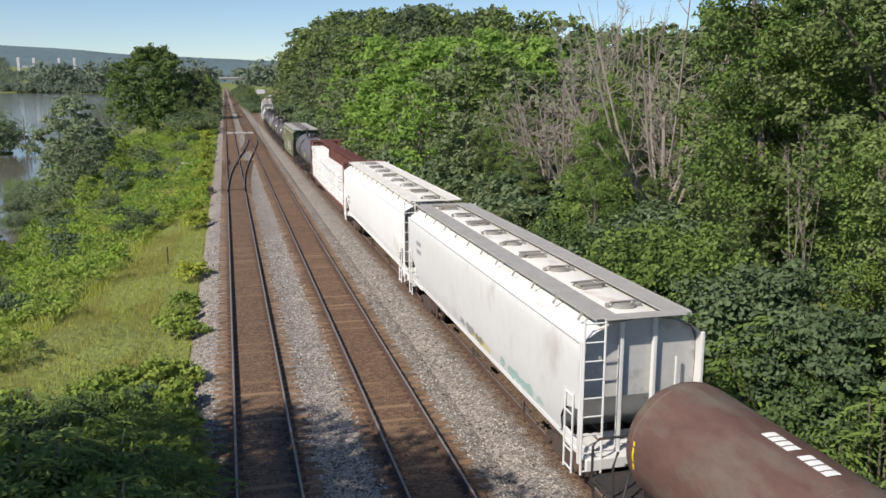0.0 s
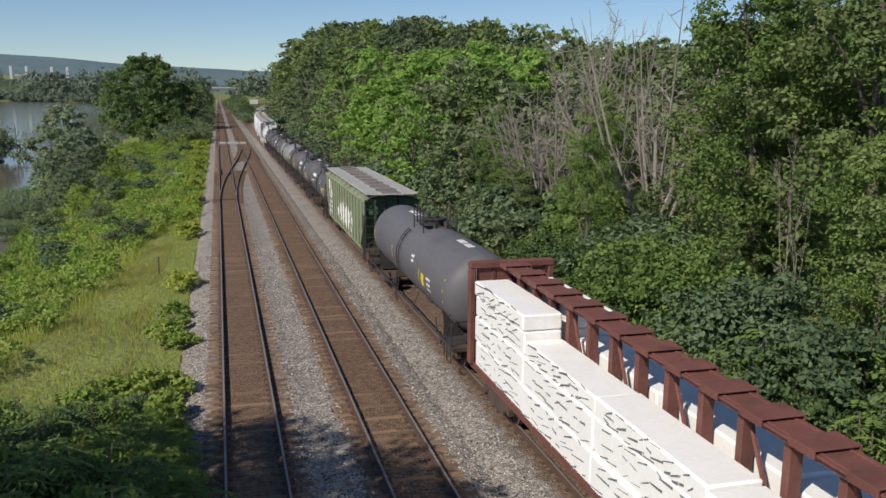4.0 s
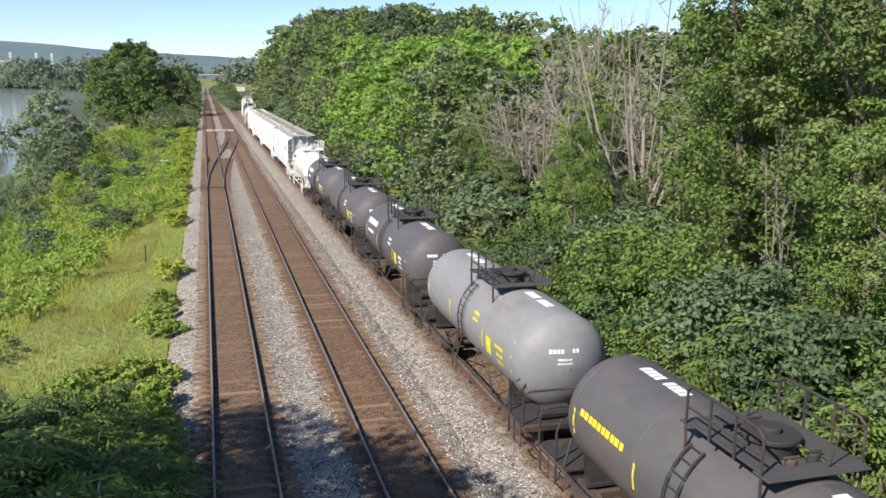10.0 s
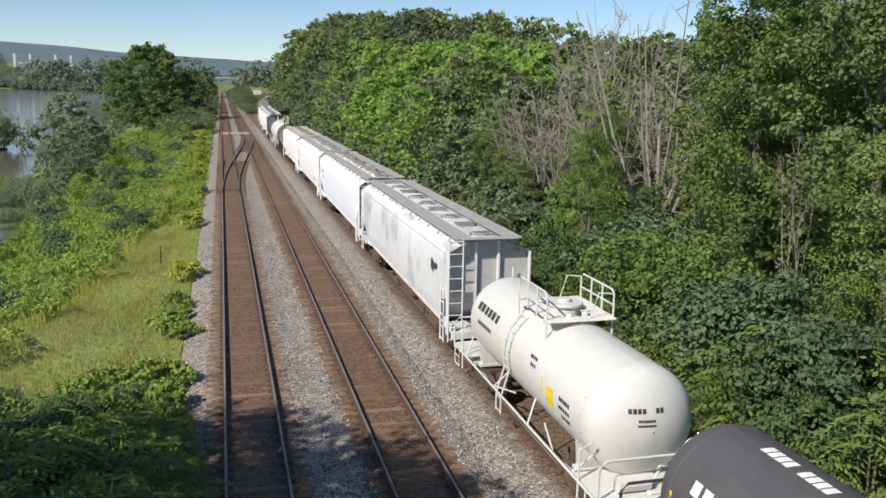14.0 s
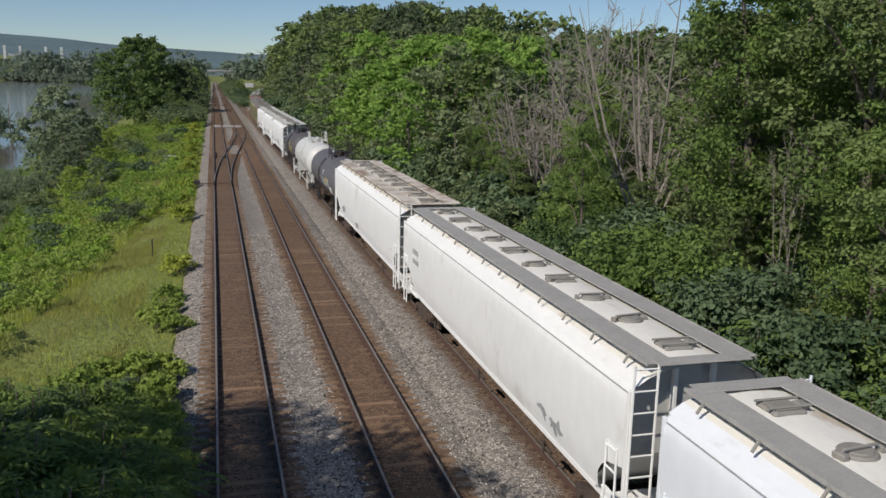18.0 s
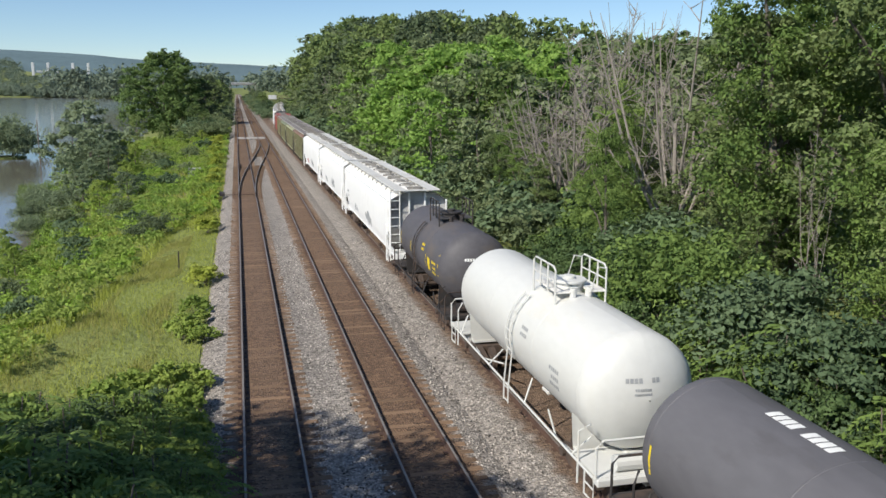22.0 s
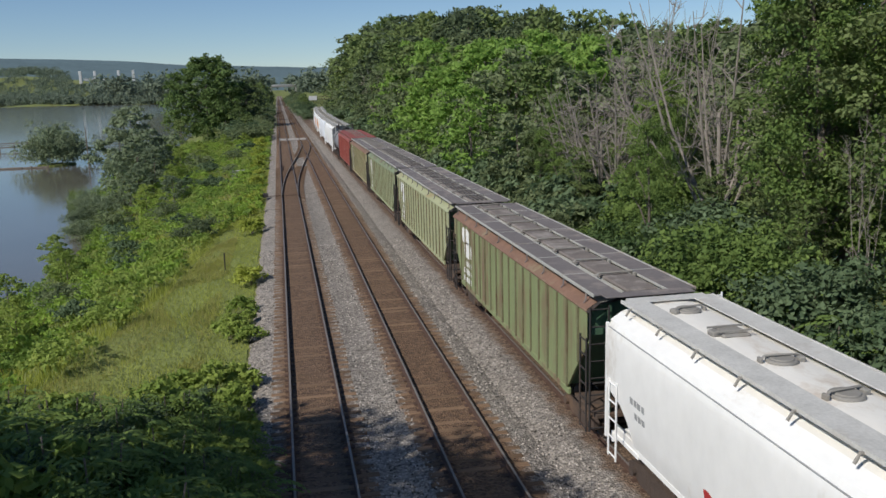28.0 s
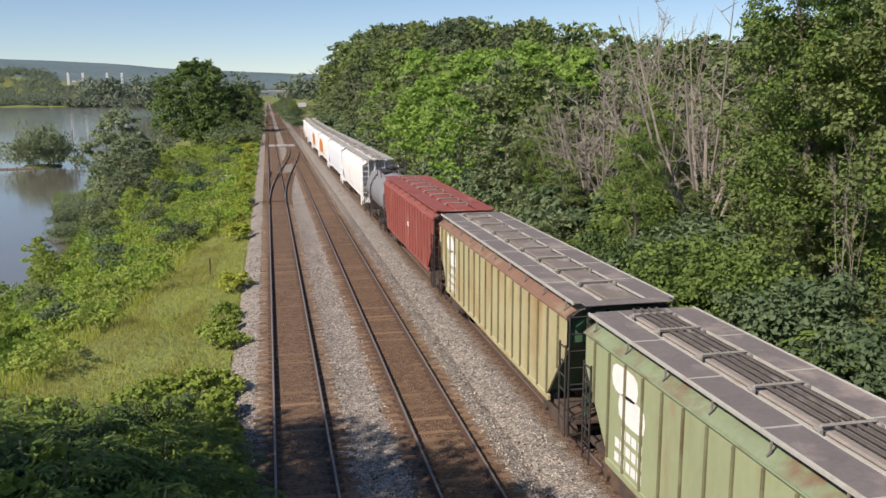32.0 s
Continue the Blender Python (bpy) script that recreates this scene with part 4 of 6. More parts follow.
        put("hatch_clamp", shared(("hatch_clamp",), lambda: Shape().tube([(-0.55, 0, 4.26), (-0.5, 0, 4.33), (0.5, 0, 4.33), (0.55, 0, 4.26)], 0.032, 6).box((-0.6, -0.08, 4.18), (-0.5, 0.08, 4.31), 0.02).box((0.5, -0.08, 4.18), (0.6, 0.08, 4.31), 0.02), HATCH), car, (0, y + part_len * 0.5 if i < k - 1 else y + 0.4, 0))
    for sy in (-1, 1):
        def wall(z):
            return sy * (h - 0.3 - (max(0, 3.1 - z) * 0.9))
        rows = [[(-1.46, wall(z), z), (0, wall(z), z), (1.46, wall(z), z)] for z in (1.15, 1.8, 2.5, 3.1, 3.76)] + [[(-1.18, sy * (h - 0.3), 4.0), (0, sy * (h - 0.3), 4.13), (1.18, sy * (h - 0.3), 4.0)]]
        part("end_wall", Shape().grid(rows), end_mat, car)
        part("end_platform", Shape().box((-1.3, min(sy * (h - 1.6), sy * (h + 0.05)), 0.92), (1.3, max(sy * (h - 1.6), sy * (h + 0.05)), 1.05), 0.02), TRUCKIRON, car)
        part("cross_walk", Shape().box((-1.2, sy * h - 0.4, 4.235), (1.2, sy * h + 0.06, 4.262), 0.006), walk_mat, car)
        part("roof_edge", Shape().tube([(-1.52, sy * (h - 0.06), 3.78), (-1.2, sy * (h - 0.06), 4.02), (0, sy * (h - 0.06), 4.16), (1.2, sy * (h - 0.06), 4.02), (1.52, sy * (h - 0.06), 3.78)], 0.05, 6), IRON, car)
        for x in (-0.9, -0.35, 0.35, 0.9):
            part("end_post", Shape().box((x - 0.05, sy * (h - 0.12) - 0.05, 0.95), (x + 0.05, sy * (h - 0.12) + 0.05, 4.0), 0.015), end_mat if abs(x) > 0.5 else IRON, car)
        put("end_ladder", shared(("iron_ladder",), lambda: ladder_shape(0.5, 0.6, 3.95), IRON), car, (-1.48 if sy < 0 else 0.98, sy * (h + 0.03), 0))
        put("side_ladder", shared(("iron_side_ladder",), lambda: ladder_shape(0.45, 0.55, 3.1), IRON), car, (-1.53, sy * (h - 0.1) + (0 if sy < 0 else 0), 0), math.pi / 2 if sy < 0 else -math.pi / 2)
        part("diagonal_brace", Shape().tube([(-1.45, sy * (h - 0.1), 3.0), (-1.45, sy * (h - 1.75), 1.2)], 0.045, 6).tube([(1.45, sy * (h - 0.1), 3.0), (1.45, sy * (h - 1.75), 1.2)], 0.045, 6), side, car)
        part("hand_rail", Shape().tube([(-1.4, sy * h, 1.9), (1.4, sy * h, 1.9)], 0.03, 5), IRON, car)
    put("brake_wheel", shared(("brake_wheel",), lambda: Shape(), IRON), car, (0.6, -h + 0.02, 0.2))
    for y in (-length * 0.22, length * 0.22):
        put("outlet_gate", shared(("outlet_gate",), lambda: Shape(), TRUCKIRON), car, (0, y, 0))
    part("centre_sill", Shape().box((-0.3, -h, 0.75), (0.3, h, 1.1), 0.03), TRUCKIRON, car)
    trucks(car, -h + 1.75, h - 1.75)
    couplers(car, h)
    return car


# -- tank car --
TANK_Z, TANK_R = 2.52, 1.45


def set_tank(z, r):
    """Height of the axis and radius of the tanks that follow."""
    global TANK_Z, TANK_R
    TANK_Z, TANK_R = z, r


def tank_point(y, a, out=0.0):
    """a: degrees from the top, positive to the right."""
    r = TANK_R + out
    return (r * math.sin(radians(a)), y, TANK_Z + r * math.cos(radians(a)))


def tank_surface(y, z, out):
    """z: metres along the skin on the left side, from the mid height up."""
    return tank_point(y, -90 + degrees_of(z - 2.52), out)


def degrees_of(arc):
    return math.degrees(arc / TANK_R)


def tank_shell(h):
    k = TANK_R / 1.45
    prof = [(0.02, -h), (0.35 * k, -h + 0.03), (0.75 * k, -h + 0.13), (1.1 * k, -h + 0.29), (1.32 * k, -h + 0.47), (1.43 * k, -h + 0.64), (TANK_R, -h + 0.85)]
    prof += [(r, -y) for r, y in prof[::-1]]
    n = 48
    return Shape().grid([[(r * math.sin(2 * math.pi * j / n), y, TANK_Z + r * math.cos(2 * math.pi * j / n)) for j in range(n + 1)] for r, y in prof][::-1])


def bar(*pts, r=0.028):
    return Shape().tube(pts, r, 6)


def tank_car(label, length, skin, fittings, frame_mat=None, mid=0.0, slim=False):
    """mid: how far the platform stands behind the middle of the tank."""
    car = thing("tank_car", label, "freight car", "freight train cars")
    ladder_at = 0.75

    def up(*given, **words):
        ob = part(*given, **words)
        ob.location.y = mid
        return ob

    h = length / 2
    frame_mat = frame_mat or IRON
    part("tank", tank_shell(h), skin, car, smooth=True)
    for y in (-h + 0.86, -h * 0.33, h * 0.33, h - 0.86):
        part("weld_band", Shape().grid([[tank_point(y + d, a, o) for a in range(-180, 181, 9)] for d, o in ((-0.03, 0), (-0.02, 0.006), (0.02, 0.006), (0.03, 0))]), skin, car)
    # top platform with railing and manway
    top = TANK_Z + TANK_R
    up("manway", Shape().disc((0, 0), 0.42, top - 0.1, top + 0.32, 18, 0.04).disc((0, 0), 0.5, top + 0.26, top + 0.33, 18, 0.02).disc((0, 0), 0.18, top + 0.33, top + 0.42, 12, 0.02), skin if fittings is not IRON else IRON, car, smooth=True)
    for x, y in ((0.25, 0.75), (-0.2, -0.8), (0.3, -0.7)):
        up("valve", Shape().disc((x, y), 0.1, top - 0.1, top + 0.22, 10, 0.02).tube([(x - 0.14, y, top + 0.24), (x + 0.14, y, top + 0.24)], 0.025, 5), fittings, car)
    px, py = (0.74, 0.85) if slim else (0.94, 1.05)
    for sx in (-1, 1):
        up("platform_board", Shape().box((sx * (px - 0.26) - 0.2, -py, top + 0.10), (sx * (px - 0.26) + 0.3, py, top + 0.14), 0.008), DARKPLATE if fittings is IRON else GRATE_PALE, car, "dark walkway grating" if fittings is IRON else "pale walkway grating")
        up("platform_rail", Shape().tube([(sx * px, -py, top + 0.1), (sx * px, -py, top + 0.75), (sx * px, -py + 0.15, top + 0.85), (sx * px, py - 0.15, top + 0.85), (sx * px, py, top + 0.75), (sx * px, py, top + 0.1)], 0.027, 6).tube([(sx * px, -py, top + 0.45), (sx * px, py, top + 0.45)], 0.022, 5), fittings, car)
        for y in (-py * 0.33, py * 0.33):
            up("rail_post", bar((sx * px, y, top + 0.1), (sx * px, y, top + 0.85)), fittings, car)
        for y in (-py, py):
            up("platform_bracket", bar((sx * px, y, top + 0.1), (sx * px * 0.98, y, top - 0.55), r=0.03), fittings, car)
    for y in (-py, py):
        if not slim:
            up("platform_end_board", Shape().box((-0.95, y - 0.2, top + 0.095), (0.95, y + 0.2, top + 0.135), 0.008), DARKPLATE if fittings is IRON else GRATE_PALE, car)
        up("platform_end_rail", Shape().tube([(px, y, top + 0.75), (0.5, y, top + 0.8), (0.3, y, top + 0.15)], 0.025, 6), fittings, car)
    # side ladders
    for sx in (-1, 1):
        s = Shape()
        for y in (-0.2, 0.2):
            s.tube([tank_point(ladder_at + y, sx * a, 0.09) for a in range(38, 118, 10)] + [(sx * 1.56, ladder_at + y, 1.0), (sx * 1.56, ladder_at + y, 0.5)], 0.024, 5)
        for a in range(40, 116, 11):
            s.tube([tank_point(ladder_at - 0.2, sx * a, 0.09), tank_point(ladder_at + 0.2, sx * a, 0.09)], 0.018, 5)
        for z in (0.55, 0.95):
            s.tube([(sx * 1.56, ladder_at - 0.2, z), (sx * 1.56, ladder_at + 0.2, z)], 0.018, 5)
        up("ladder", s, fittings, car)
        # the long low hand rail and its struts
        rail_z = 0.98
        part("side_rail", bar((sx * 1.5, -h - 0.4, rail_z), (sx * 1.5, h + 0.4, rail_z), r=0.032), frame_mat, car)
        k = 4
        for i in range(k):
            y = -h + 0.9 + i * (length - 1.8) / (k - 1)
            part("rail_strut", bar((sx * 1.5, y, rail_z), (sx * 1.15, y + (0.35 if i % 2 else -0.35), 1.55), r=0.026), frame_mat, car)
        part("grab_post", bar((sx * 1.5, -h + 0.5, 0.45), (sx * 1.5, -h + 0.5, 1.75), (sx * 1.3, -h + 0.3, 1.95)), frame_mat, car)
        part("grab_post", bar((sx * 1.5, h - 0.5, 0.45), (sx * 1.5, h - 0.5, 1.75), (sx * 1.3, h - 0.3, 1.95)), frame_mat, car)
        for sy in (-1, 1):
            part("step", Shape().tube([(sx * 1.5, sy * (h + 0.4), 1.0), (sx * 1.5, sy * (h + 0.4), 0.4), (sx * 1.5, sy * (h - 0.1), 0.4), (sx * 1.5, sy * (h - 0.1), 1.0)], 0.025, 5).tube([(sx * 1.5, sy * (h + 0.4), 0.7), (sx * 1.5, sy * (h - 0.1), 0.7)], 0.02, 5), frame_mat, car)
    for sy in (-1, 1):
        e = sy * (h + 0.5)
        part("end_rail", Shape().tube([(-1.5, e, 1.0), (-1.5, e, 1.75), (-1.35, e, 1.9), (1.35, e, 1.9), (1.5, e, 1.75), (1.5, e, 1.0)], 0.03, 6), frame_mat, car)
        part("end_sill", Shape().box((-1.5, e - 0.12, 0.85), (1.5, e + 0.12, 1.02), 0.02), frame_mat, car)
        part("end_deck", Shape().box((-1.45, min(sy * (h - 1.0), e), 0.98), (1.45, max(sy * (h - 1.0), e), 1.03)), frame_mat, car)
        part("stub_sill", Shape().box((-0.28, min(sy * (h - 3.2), e), 0.68), (0.28, max(sy * (h - 3.2), e), 1.08), 0.03), frame_mat, car)
        b = sy * (h - 1.35)
        n = 12
        arc = [tank_point(0, 180 - 62 + 124 * i / n, 0.0) for i in range(n + 1)]
        cradle = Shape()
        for y in (b - 0.14, b + 0.14):
            cradle.add([(x, y, z) for x, _, z in arc] + [(x * 0.95, y, 0.85) for x, _, z in arc], [(i, i + 1, n + 2 + i, n + 1 + i) for i in range(n)])
        cradle.box((-1.2, b - 0.16, 0.8), (1.2, b + 0.16, 0.9), 0.01)
        part("cradle", cradle, frame_mat, car)
        part("brake_cylinder", Shape().tube([(-1.05, sy * (h - 0.25), 0.75), (-1.05, sy * (h - 0.9), 0.75)], 0.2, 12), frame_mat, car)
        part("pipe", bar((-1.0, sy * (h - 0.3), 0.7), (-1.2, sy * (h - 2.6), 0.62), (-0.9, sy * (h - 4.0), 0.85)), frame_mat, car)
    e = -(h + 0.25)
    part("air_reservoir", Shape().tube([(-0.95, e, 1.22), (-0.2, e, 1.22)], 0.19, 12), frame_mat, car)
    part("brake_stand", Shape().tube([(0.75, e, 1.0), (0.75, e, 1.95)], 0.035, 6).box((0.62, e - 0.1, 1.5), (0.88, e + 0.1, 1.8), 0.03).tube([(0.75 + 0.24 * math.cos(a * 0.524), e - 0.14, 1.95 + 0.24 * math.sin(a * 0.524)) for a in range(13)], 0.018, 5, False), frame_mat, car)
    part("end_pipe", Shape().tube([(-0.1, e, 1.1), (0.1, e + 0.05, 1.5), (0.35, e, 1.5), (0.4, e, 1.05)], 0.04, 6), frame_mat, car)
    part("bottom_outlet", Shape().tube([(0, 0, 1.15), (0, 0, 0.6)], 0.16, 10).box((-0.25, -0.25, 0.55), (0.25, 0.25, 0.68), 0.03), frame_mat, car)
    trucks(car, -h + 1.35, h - 1.35)
    couplers(car, h + 0.55)
    return car


def tank_marks(car, length, ink, placard=0.5, name=True, top=True, plates=True):
    """Bars for the lettering, a yellow plate, stripes."""
    h = length / 2
    number = SIGNWHITE if ink is SIGNYELLOW else ink
    if name and ink is SIGNYELLOW:
        marking(car, h * 0.40, 2.75, 10, 0.24, ink, tank_surface, label="painted number, as bars")
    elif name:
        marking(car, h * 0.40, 3.0, 6, 0.40, ink, tank_surface, label="painted name, as bars")
        marking(car, h * 0.46, 2.6, 8, 0.2, ink, tank_surface, label="painted number, as bars")
    marking(car, -h * 0.25, 2.95, 4, 0.15, ink, tank_surface, 2)
    y = -h * placard
    if plates:
        part("yellow_plate", Shape().grid([[tank_surface(y + a, z, 0.008) for a in (0, 0.42)] for z in (2.15, 2.4, 2.65)]), SIGNYELLOW, car, "yellow plate")
    marking(car, y - 1.0, 2.55, 5, 0.16, ink, tank_surface, 3)
    for yy, ln in () if not plates else ((y + 0.75, 0.5), (h * 0.30, 0.55), (-h + 0.95, 0.9), (h - 1.0, 0.6)):
        part("stripe", Shape().grid([[tank_surface(yy + a, z, 0.007) for a in (0, 0.07)] for z in (2.2, 2.2 + ln / 2, 2.2 + ln)]), SIGNYELLOW, car, "yellow stripe")
    if top:
        s = Shape()
        for first in (-h * 0.72, h * 0.38):
            for i in range(9):
                if i != 4:
                    y0 = first + i * 0.19
                    s.grid([[tank_point(y0 + a, b, 0.008) for a in (0, 0.155)] for b in (-6, 0, 6)])
        part("top_marking", s, number, car, "painted number, as bars")["kind"] = "stuff"
    s = Shape()
    for r, (w, z, hh) in enumerate(((8, 2.95, 0.11), (7, 2.76, 0.06), (9, 2.66, 0.05))):
        for i in range(w):
            x = -0.15 + (i - w / 2) * hh * 0.95
            def head(px, pz):
                pz += TANK_Z - 2.52
                k = math.hypot(px, pz - TANK_Z) * 1.45 / TANK_R
                return (px, -h + between(k, ((0.02, 0), (0.35, 0.03), (0.75, 0.13), (1.1, 0.29), (1.32, 0.47))) - 0.012, pz)
            if i in (4, 5) and r == 0:
                continue
            s.add([head(x, z), head(x + hh * 0.72, z), head(x + hh * 0.72, z + hh), head(x, z + hh)], [(0, 1, 2, 3)])
    part("head_marking", s, number, car, "painted number, as bars")["kind"] = "stuff"


# -- centre beam flat car with wrapped lumber --
def lumber_car(label, length):
    car = thing("centerbeam_flatcar", label, "freight car", "freight train cars")
    h = length / 2
    part("deck", Shape().box((-1.27, -h, 0.90), (1.27, h, 1.05), 0.03).box((-0.35, -h, 0.55), (0.35, h, 0.95), 0.03), BEAMRED, car)
    for sx in (-1, 1):
        part("side_sill", Shape().box((sx * 1.22 - 0.06, -h, 0.82), (sx * 1.22 + 0.06, h, 1.04), 0.02), BEAMRED, car)
    part("top_chord", Shape().box((-0.38, -h + 0.3, 4.16), (0.38, h - 0.3, 4.21), 0.01).box((-0.30, -h + 0.3, 4.06), (-0.24, h - 0.3, 4.23), 0.01).box((0.24, -h + 0.3, 4.06), (0.30, h - 0.3, 4.23), 0.01), BEAMRED, car)
    k = 17
    for i in range(k):
        y = -h + 1.2 + i * (length - 2.4) / (k - 1)
        put("beam_post", shared(("beam_post",), lambda: Shape().box((-0.14, -0.09, 1.1), (0.14, 0.09, 4.18), 0.02), BEAMRED), car, (0, y, 0))
        put("gusset", shared(("gusset",), lambda: Shape().box((-0.44, -0.3, 4.26), (0.44, 0.3, 4.29), 0.008).box((-0.44, -0.3, 4.14), (-0.40, 0.3, 4.27), 0.008).box((0.40, -0.3, 4.14), (0.44, 0.3, 4.27), 0.008), BEAMRED), car, (0, y + 0.6, 0))
        if i < k - 1 and i % 2 == 0:
            part("diagonal", Shape().tube([(0, y, 1.6), (0, y + (length - 2.4) / (k - 1), 4.1)], 0.05, 6), BEAMRED, car)
    for sy in (-1, 1):
        e = sy * (h - 0.2)
        part("bulkhead_post", Shape().box((-1.42, e - 0.14, 1.0), (-1.22, e + 0.14, 4.12), 0.03), BEAMRED, car)
        part("bulkhead_post", Shape().box((1.22, e - 0.14, 1.0), (1.42, e + 0.14, 4.12), 0.03), BEAMRED, car)
        part("bulkhead_header", Shape().box((-1.42, e - 0.15, 4.12), (1.42, e + 0.15, 4.34), 0.03), BEAMRED, car)
        part("bulkhead_panel", Shape().box((-1.15, e - 0.04, 1.0), (1.15, e + 0.04, 4.12)), BEAMRED, car)
        for x in (-0.6, 0.0, 0.6):
            part("bulkhead_rib", Shape().box((x - 0.06, e + sy * 0.05 - 0.12, 1.0), (x + 0.06, e + sy * 0.05 + 0.12, 4.15), 0.015), BEAMRED, car)
        put("end_ladder", shared(("red_ladder",), lambda: ladder_shape(0.42, 0.7, 2.9), WHITE), car, (-1.4 if sy < 0 else 0.98, sy * (h + 0.08), 0))
    rr = random.Random(8)
    for sx in (-1, 1):
        y = -h + 0.55
        for j in range(5):
            ln = (length - 1.1) / 5
            z, layers = 1.06, (4 if j in (4,) else 3)
            for q in range(layers):
                hh = (0.82, 0.82, (0.44, 0.40, 0.47, 0.43, 0.66)[j], 0.46)[q]
                w = 1.10 + rr.uniform(-0.05, 0.05)
                x0, x1 = sorted((sx * 0.2, sx * (0.2 + w)))
                ny = 10
                pack = thing("lumber_pack", "stack of lumber wrapped in white printed plastic, on the flat car", "lumber", "wrapped lumber packs")
                pack.parent = None
                part("wrap", Shape().box((x0, y + 0.02, z), (x1, y + ln - 0.02, z + hh - 0.018), 0.045), WRAP, pack)
                s = Shape()
                if sx < 0:
                    for k in range(22):
                        row = (0.16, 0.5, 0.86)[k % 3] * hh
                        a, b = y + 0.15 + (ln - 0.7) * (k + rr.uniform(0, 0.8)) / 22, z + row + rr.uniform(-0.04, 0.04)
                        ww, tt, tilt = rr.uniform(0.16, 0.7), rr.uniform(0.012, 0.042), rr.uniform(-0.16, 0.07)
                        s.add([(x0 - 0.006, a, b), (x0 - 0.006, a + ww, b + tilt), (x0 - 0.006, a + ww, b + tilt + tt), (x0 - 0.006, a, b + tt * 1.6)], [(0, 1, 2, 3)])
                    part("print_and_folds", s, WRAPDARK, pack, "dark print, and fold shade painted as strokes")["kind"] = "stuff"
                    for f in (0.2, 0.5, 0.8):
                        part("strap", Shape().box((x0 - 0.008, y + ln * f, z), (x0 - 0.003, y + ln * f + 0.02, z + hh - 0.03)), WRAP, pack)
                packs.append(pack)
                z += hh
            y += ln
    trucks(car, -h + 2.2, h - 2.2)
    couplers(car, h)
    return car


packs = []
SPEED = 13.5
train = []


def couple(car, front, length):
    """front: how far ahead along the track its front end is at the start."""
    train.append((car, front + length / 2))
    return car


def span(front, rear):
    return front, rear - front


set_tank(2.2, 1.32)
f, n = span(-1.0, 15.1)
c = couple(tank_car("rust brown tank car with white lettering bars", n, TANKBROWN, IRON), f, n)
tank_marks(c, n, SIGNWHITE, name=False)
f, n = span(16.3, 34.5)
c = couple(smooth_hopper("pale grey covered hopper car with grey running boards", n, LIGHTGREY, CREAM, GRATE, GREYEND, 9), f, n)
marking(c, n / 2 - 2.4, 3.0, 4, 0.26, SIGNGREY, bulge_surface, 2)
scrawl(c, -n * 0.38, -n * 0.14, 1.27, 1.75, SIGNTEAL, 3, bulge_surface, 0.0, label="faded pastel graffiti")
scrawl(c, -n * 0.16, n * 0.02, 1.27, 1.65, SIGNPALEYELLOW, 6, bulge_surface, 0.0, label="faded pastel graffiti")
scrawl(c, -n * 0.12, n * 0.1, 1.3, 1.8, SIGNGREY, 4, bulge_surface, 0.1)
f, n = span(35.7, 54.8)
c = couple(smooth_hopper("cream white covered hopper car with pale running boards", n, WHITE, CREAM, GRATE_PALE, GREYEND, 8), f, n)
marking(c, n / 2 - 2.4, 2.3, 4, 0.26, SIGNGREY, bulge_surface, 2)
f, n = span(56.0, 78.9)
lumber = couple(lumber_car("rusty red centre beam flat car loaded with white wrapped lumber", n), f, n)
for p in packs:
    couple(p, f, n)
set_tank(2.52, 1.45)
f, n = span(80.9, 96.2)
c = couple(tank_car("slate grey tank car with a dark platform", n, TANKSLATE, IRON, mid=0.0, slim=True), f, n)
tank_marks(c, n, SIGNWHITE, name=False)
f, n = span(97.9, 114.8)
c = couple(ribbed_hopper("faded sage green ribbed hopper car with pale roof walks", n, SAGE, RUSTGREEN, ROOFGREY, GRATE_MID, DARKGREEN, HATCHBROWN, 15), f, n)
emblem(c, n / 2 - 3.5, 2.4, 1.75, 1.25, SIGNWHITE, flat_surface)
scrawl(c, -n * 0.26, n * 0.16, 1.35, 2.9, SIGNWHITE, 12, flat_surface, -0.12)
set_tank(2.2, 1.32)
TANKS = ((116.3, 127.5, TANKBLACK, SIGNWHITE, True, -0.4), (129.3, 139.4, TANKBLACK, SIGNWHITE, True, -0.9), (141.3, 151.9, TANKBLACK, SIGNYELLOW, True, -0.5),
         (154.0, 164.5, TANKGREY, SIGNYELLOW, False, -0.6), (166.5, 177.0, TANKBLACK, SIGNWHITE, True, -0.3), (178.9, 189.4, TANKBLACK, SIGNWHITE, False, 0.0),
         (191.2, 202.3, TANKBLACK, SIGNWHITE, True, -0.8))
for a, b, skin, ink, named, mid in TANKS:
    f, n = span(a, b)
    tone = "faded grey" if skin is TANKGREY else "black"
    c = couple(tank_car(f"{tone} tank car with dark top platform and {'yellow' if ink is SIGNYELLOW else 'white'} lettering bars", n, skin, IRON, mid=mid), f, n)
    tank_marks(c, n, ink, name=named)
f, n = span(204.3, 214.6)
c = couple(tank_car("white tank car with white railed platform and white underframe", n, TANKWHITE, TANKWHITE, frame_mat=TANKWHITE), f, n)
tank_marks(c, n, SIGNBLACK, name=True, top=False)
f, n = span(216.1, 234.6)
c = couple(smooth_hopper("weathered grey covered hopper car with dark lettering", n, GREYCAR, GREYCAR, GRATE, GREYEND, 9), f, n)
scrawl(c, -n / 2 + 1.2, -n / 2 + 2.6, 2.7, 3.5, SIGNBLACK, 21, bulge_surface, 0.15, label="dark painted emblem")
f, n = span(235.8, 255.1)
c = couple(smooth_hopper("pale blue white covered hopper car with grey running boards", n, PALE, CREAM, GRATE, GREYEND, 11), f, n)
marking(c, n / 2 - 2.6, 3.0, 4, 0.3, SIGNGREY, bulge_surface, 2)
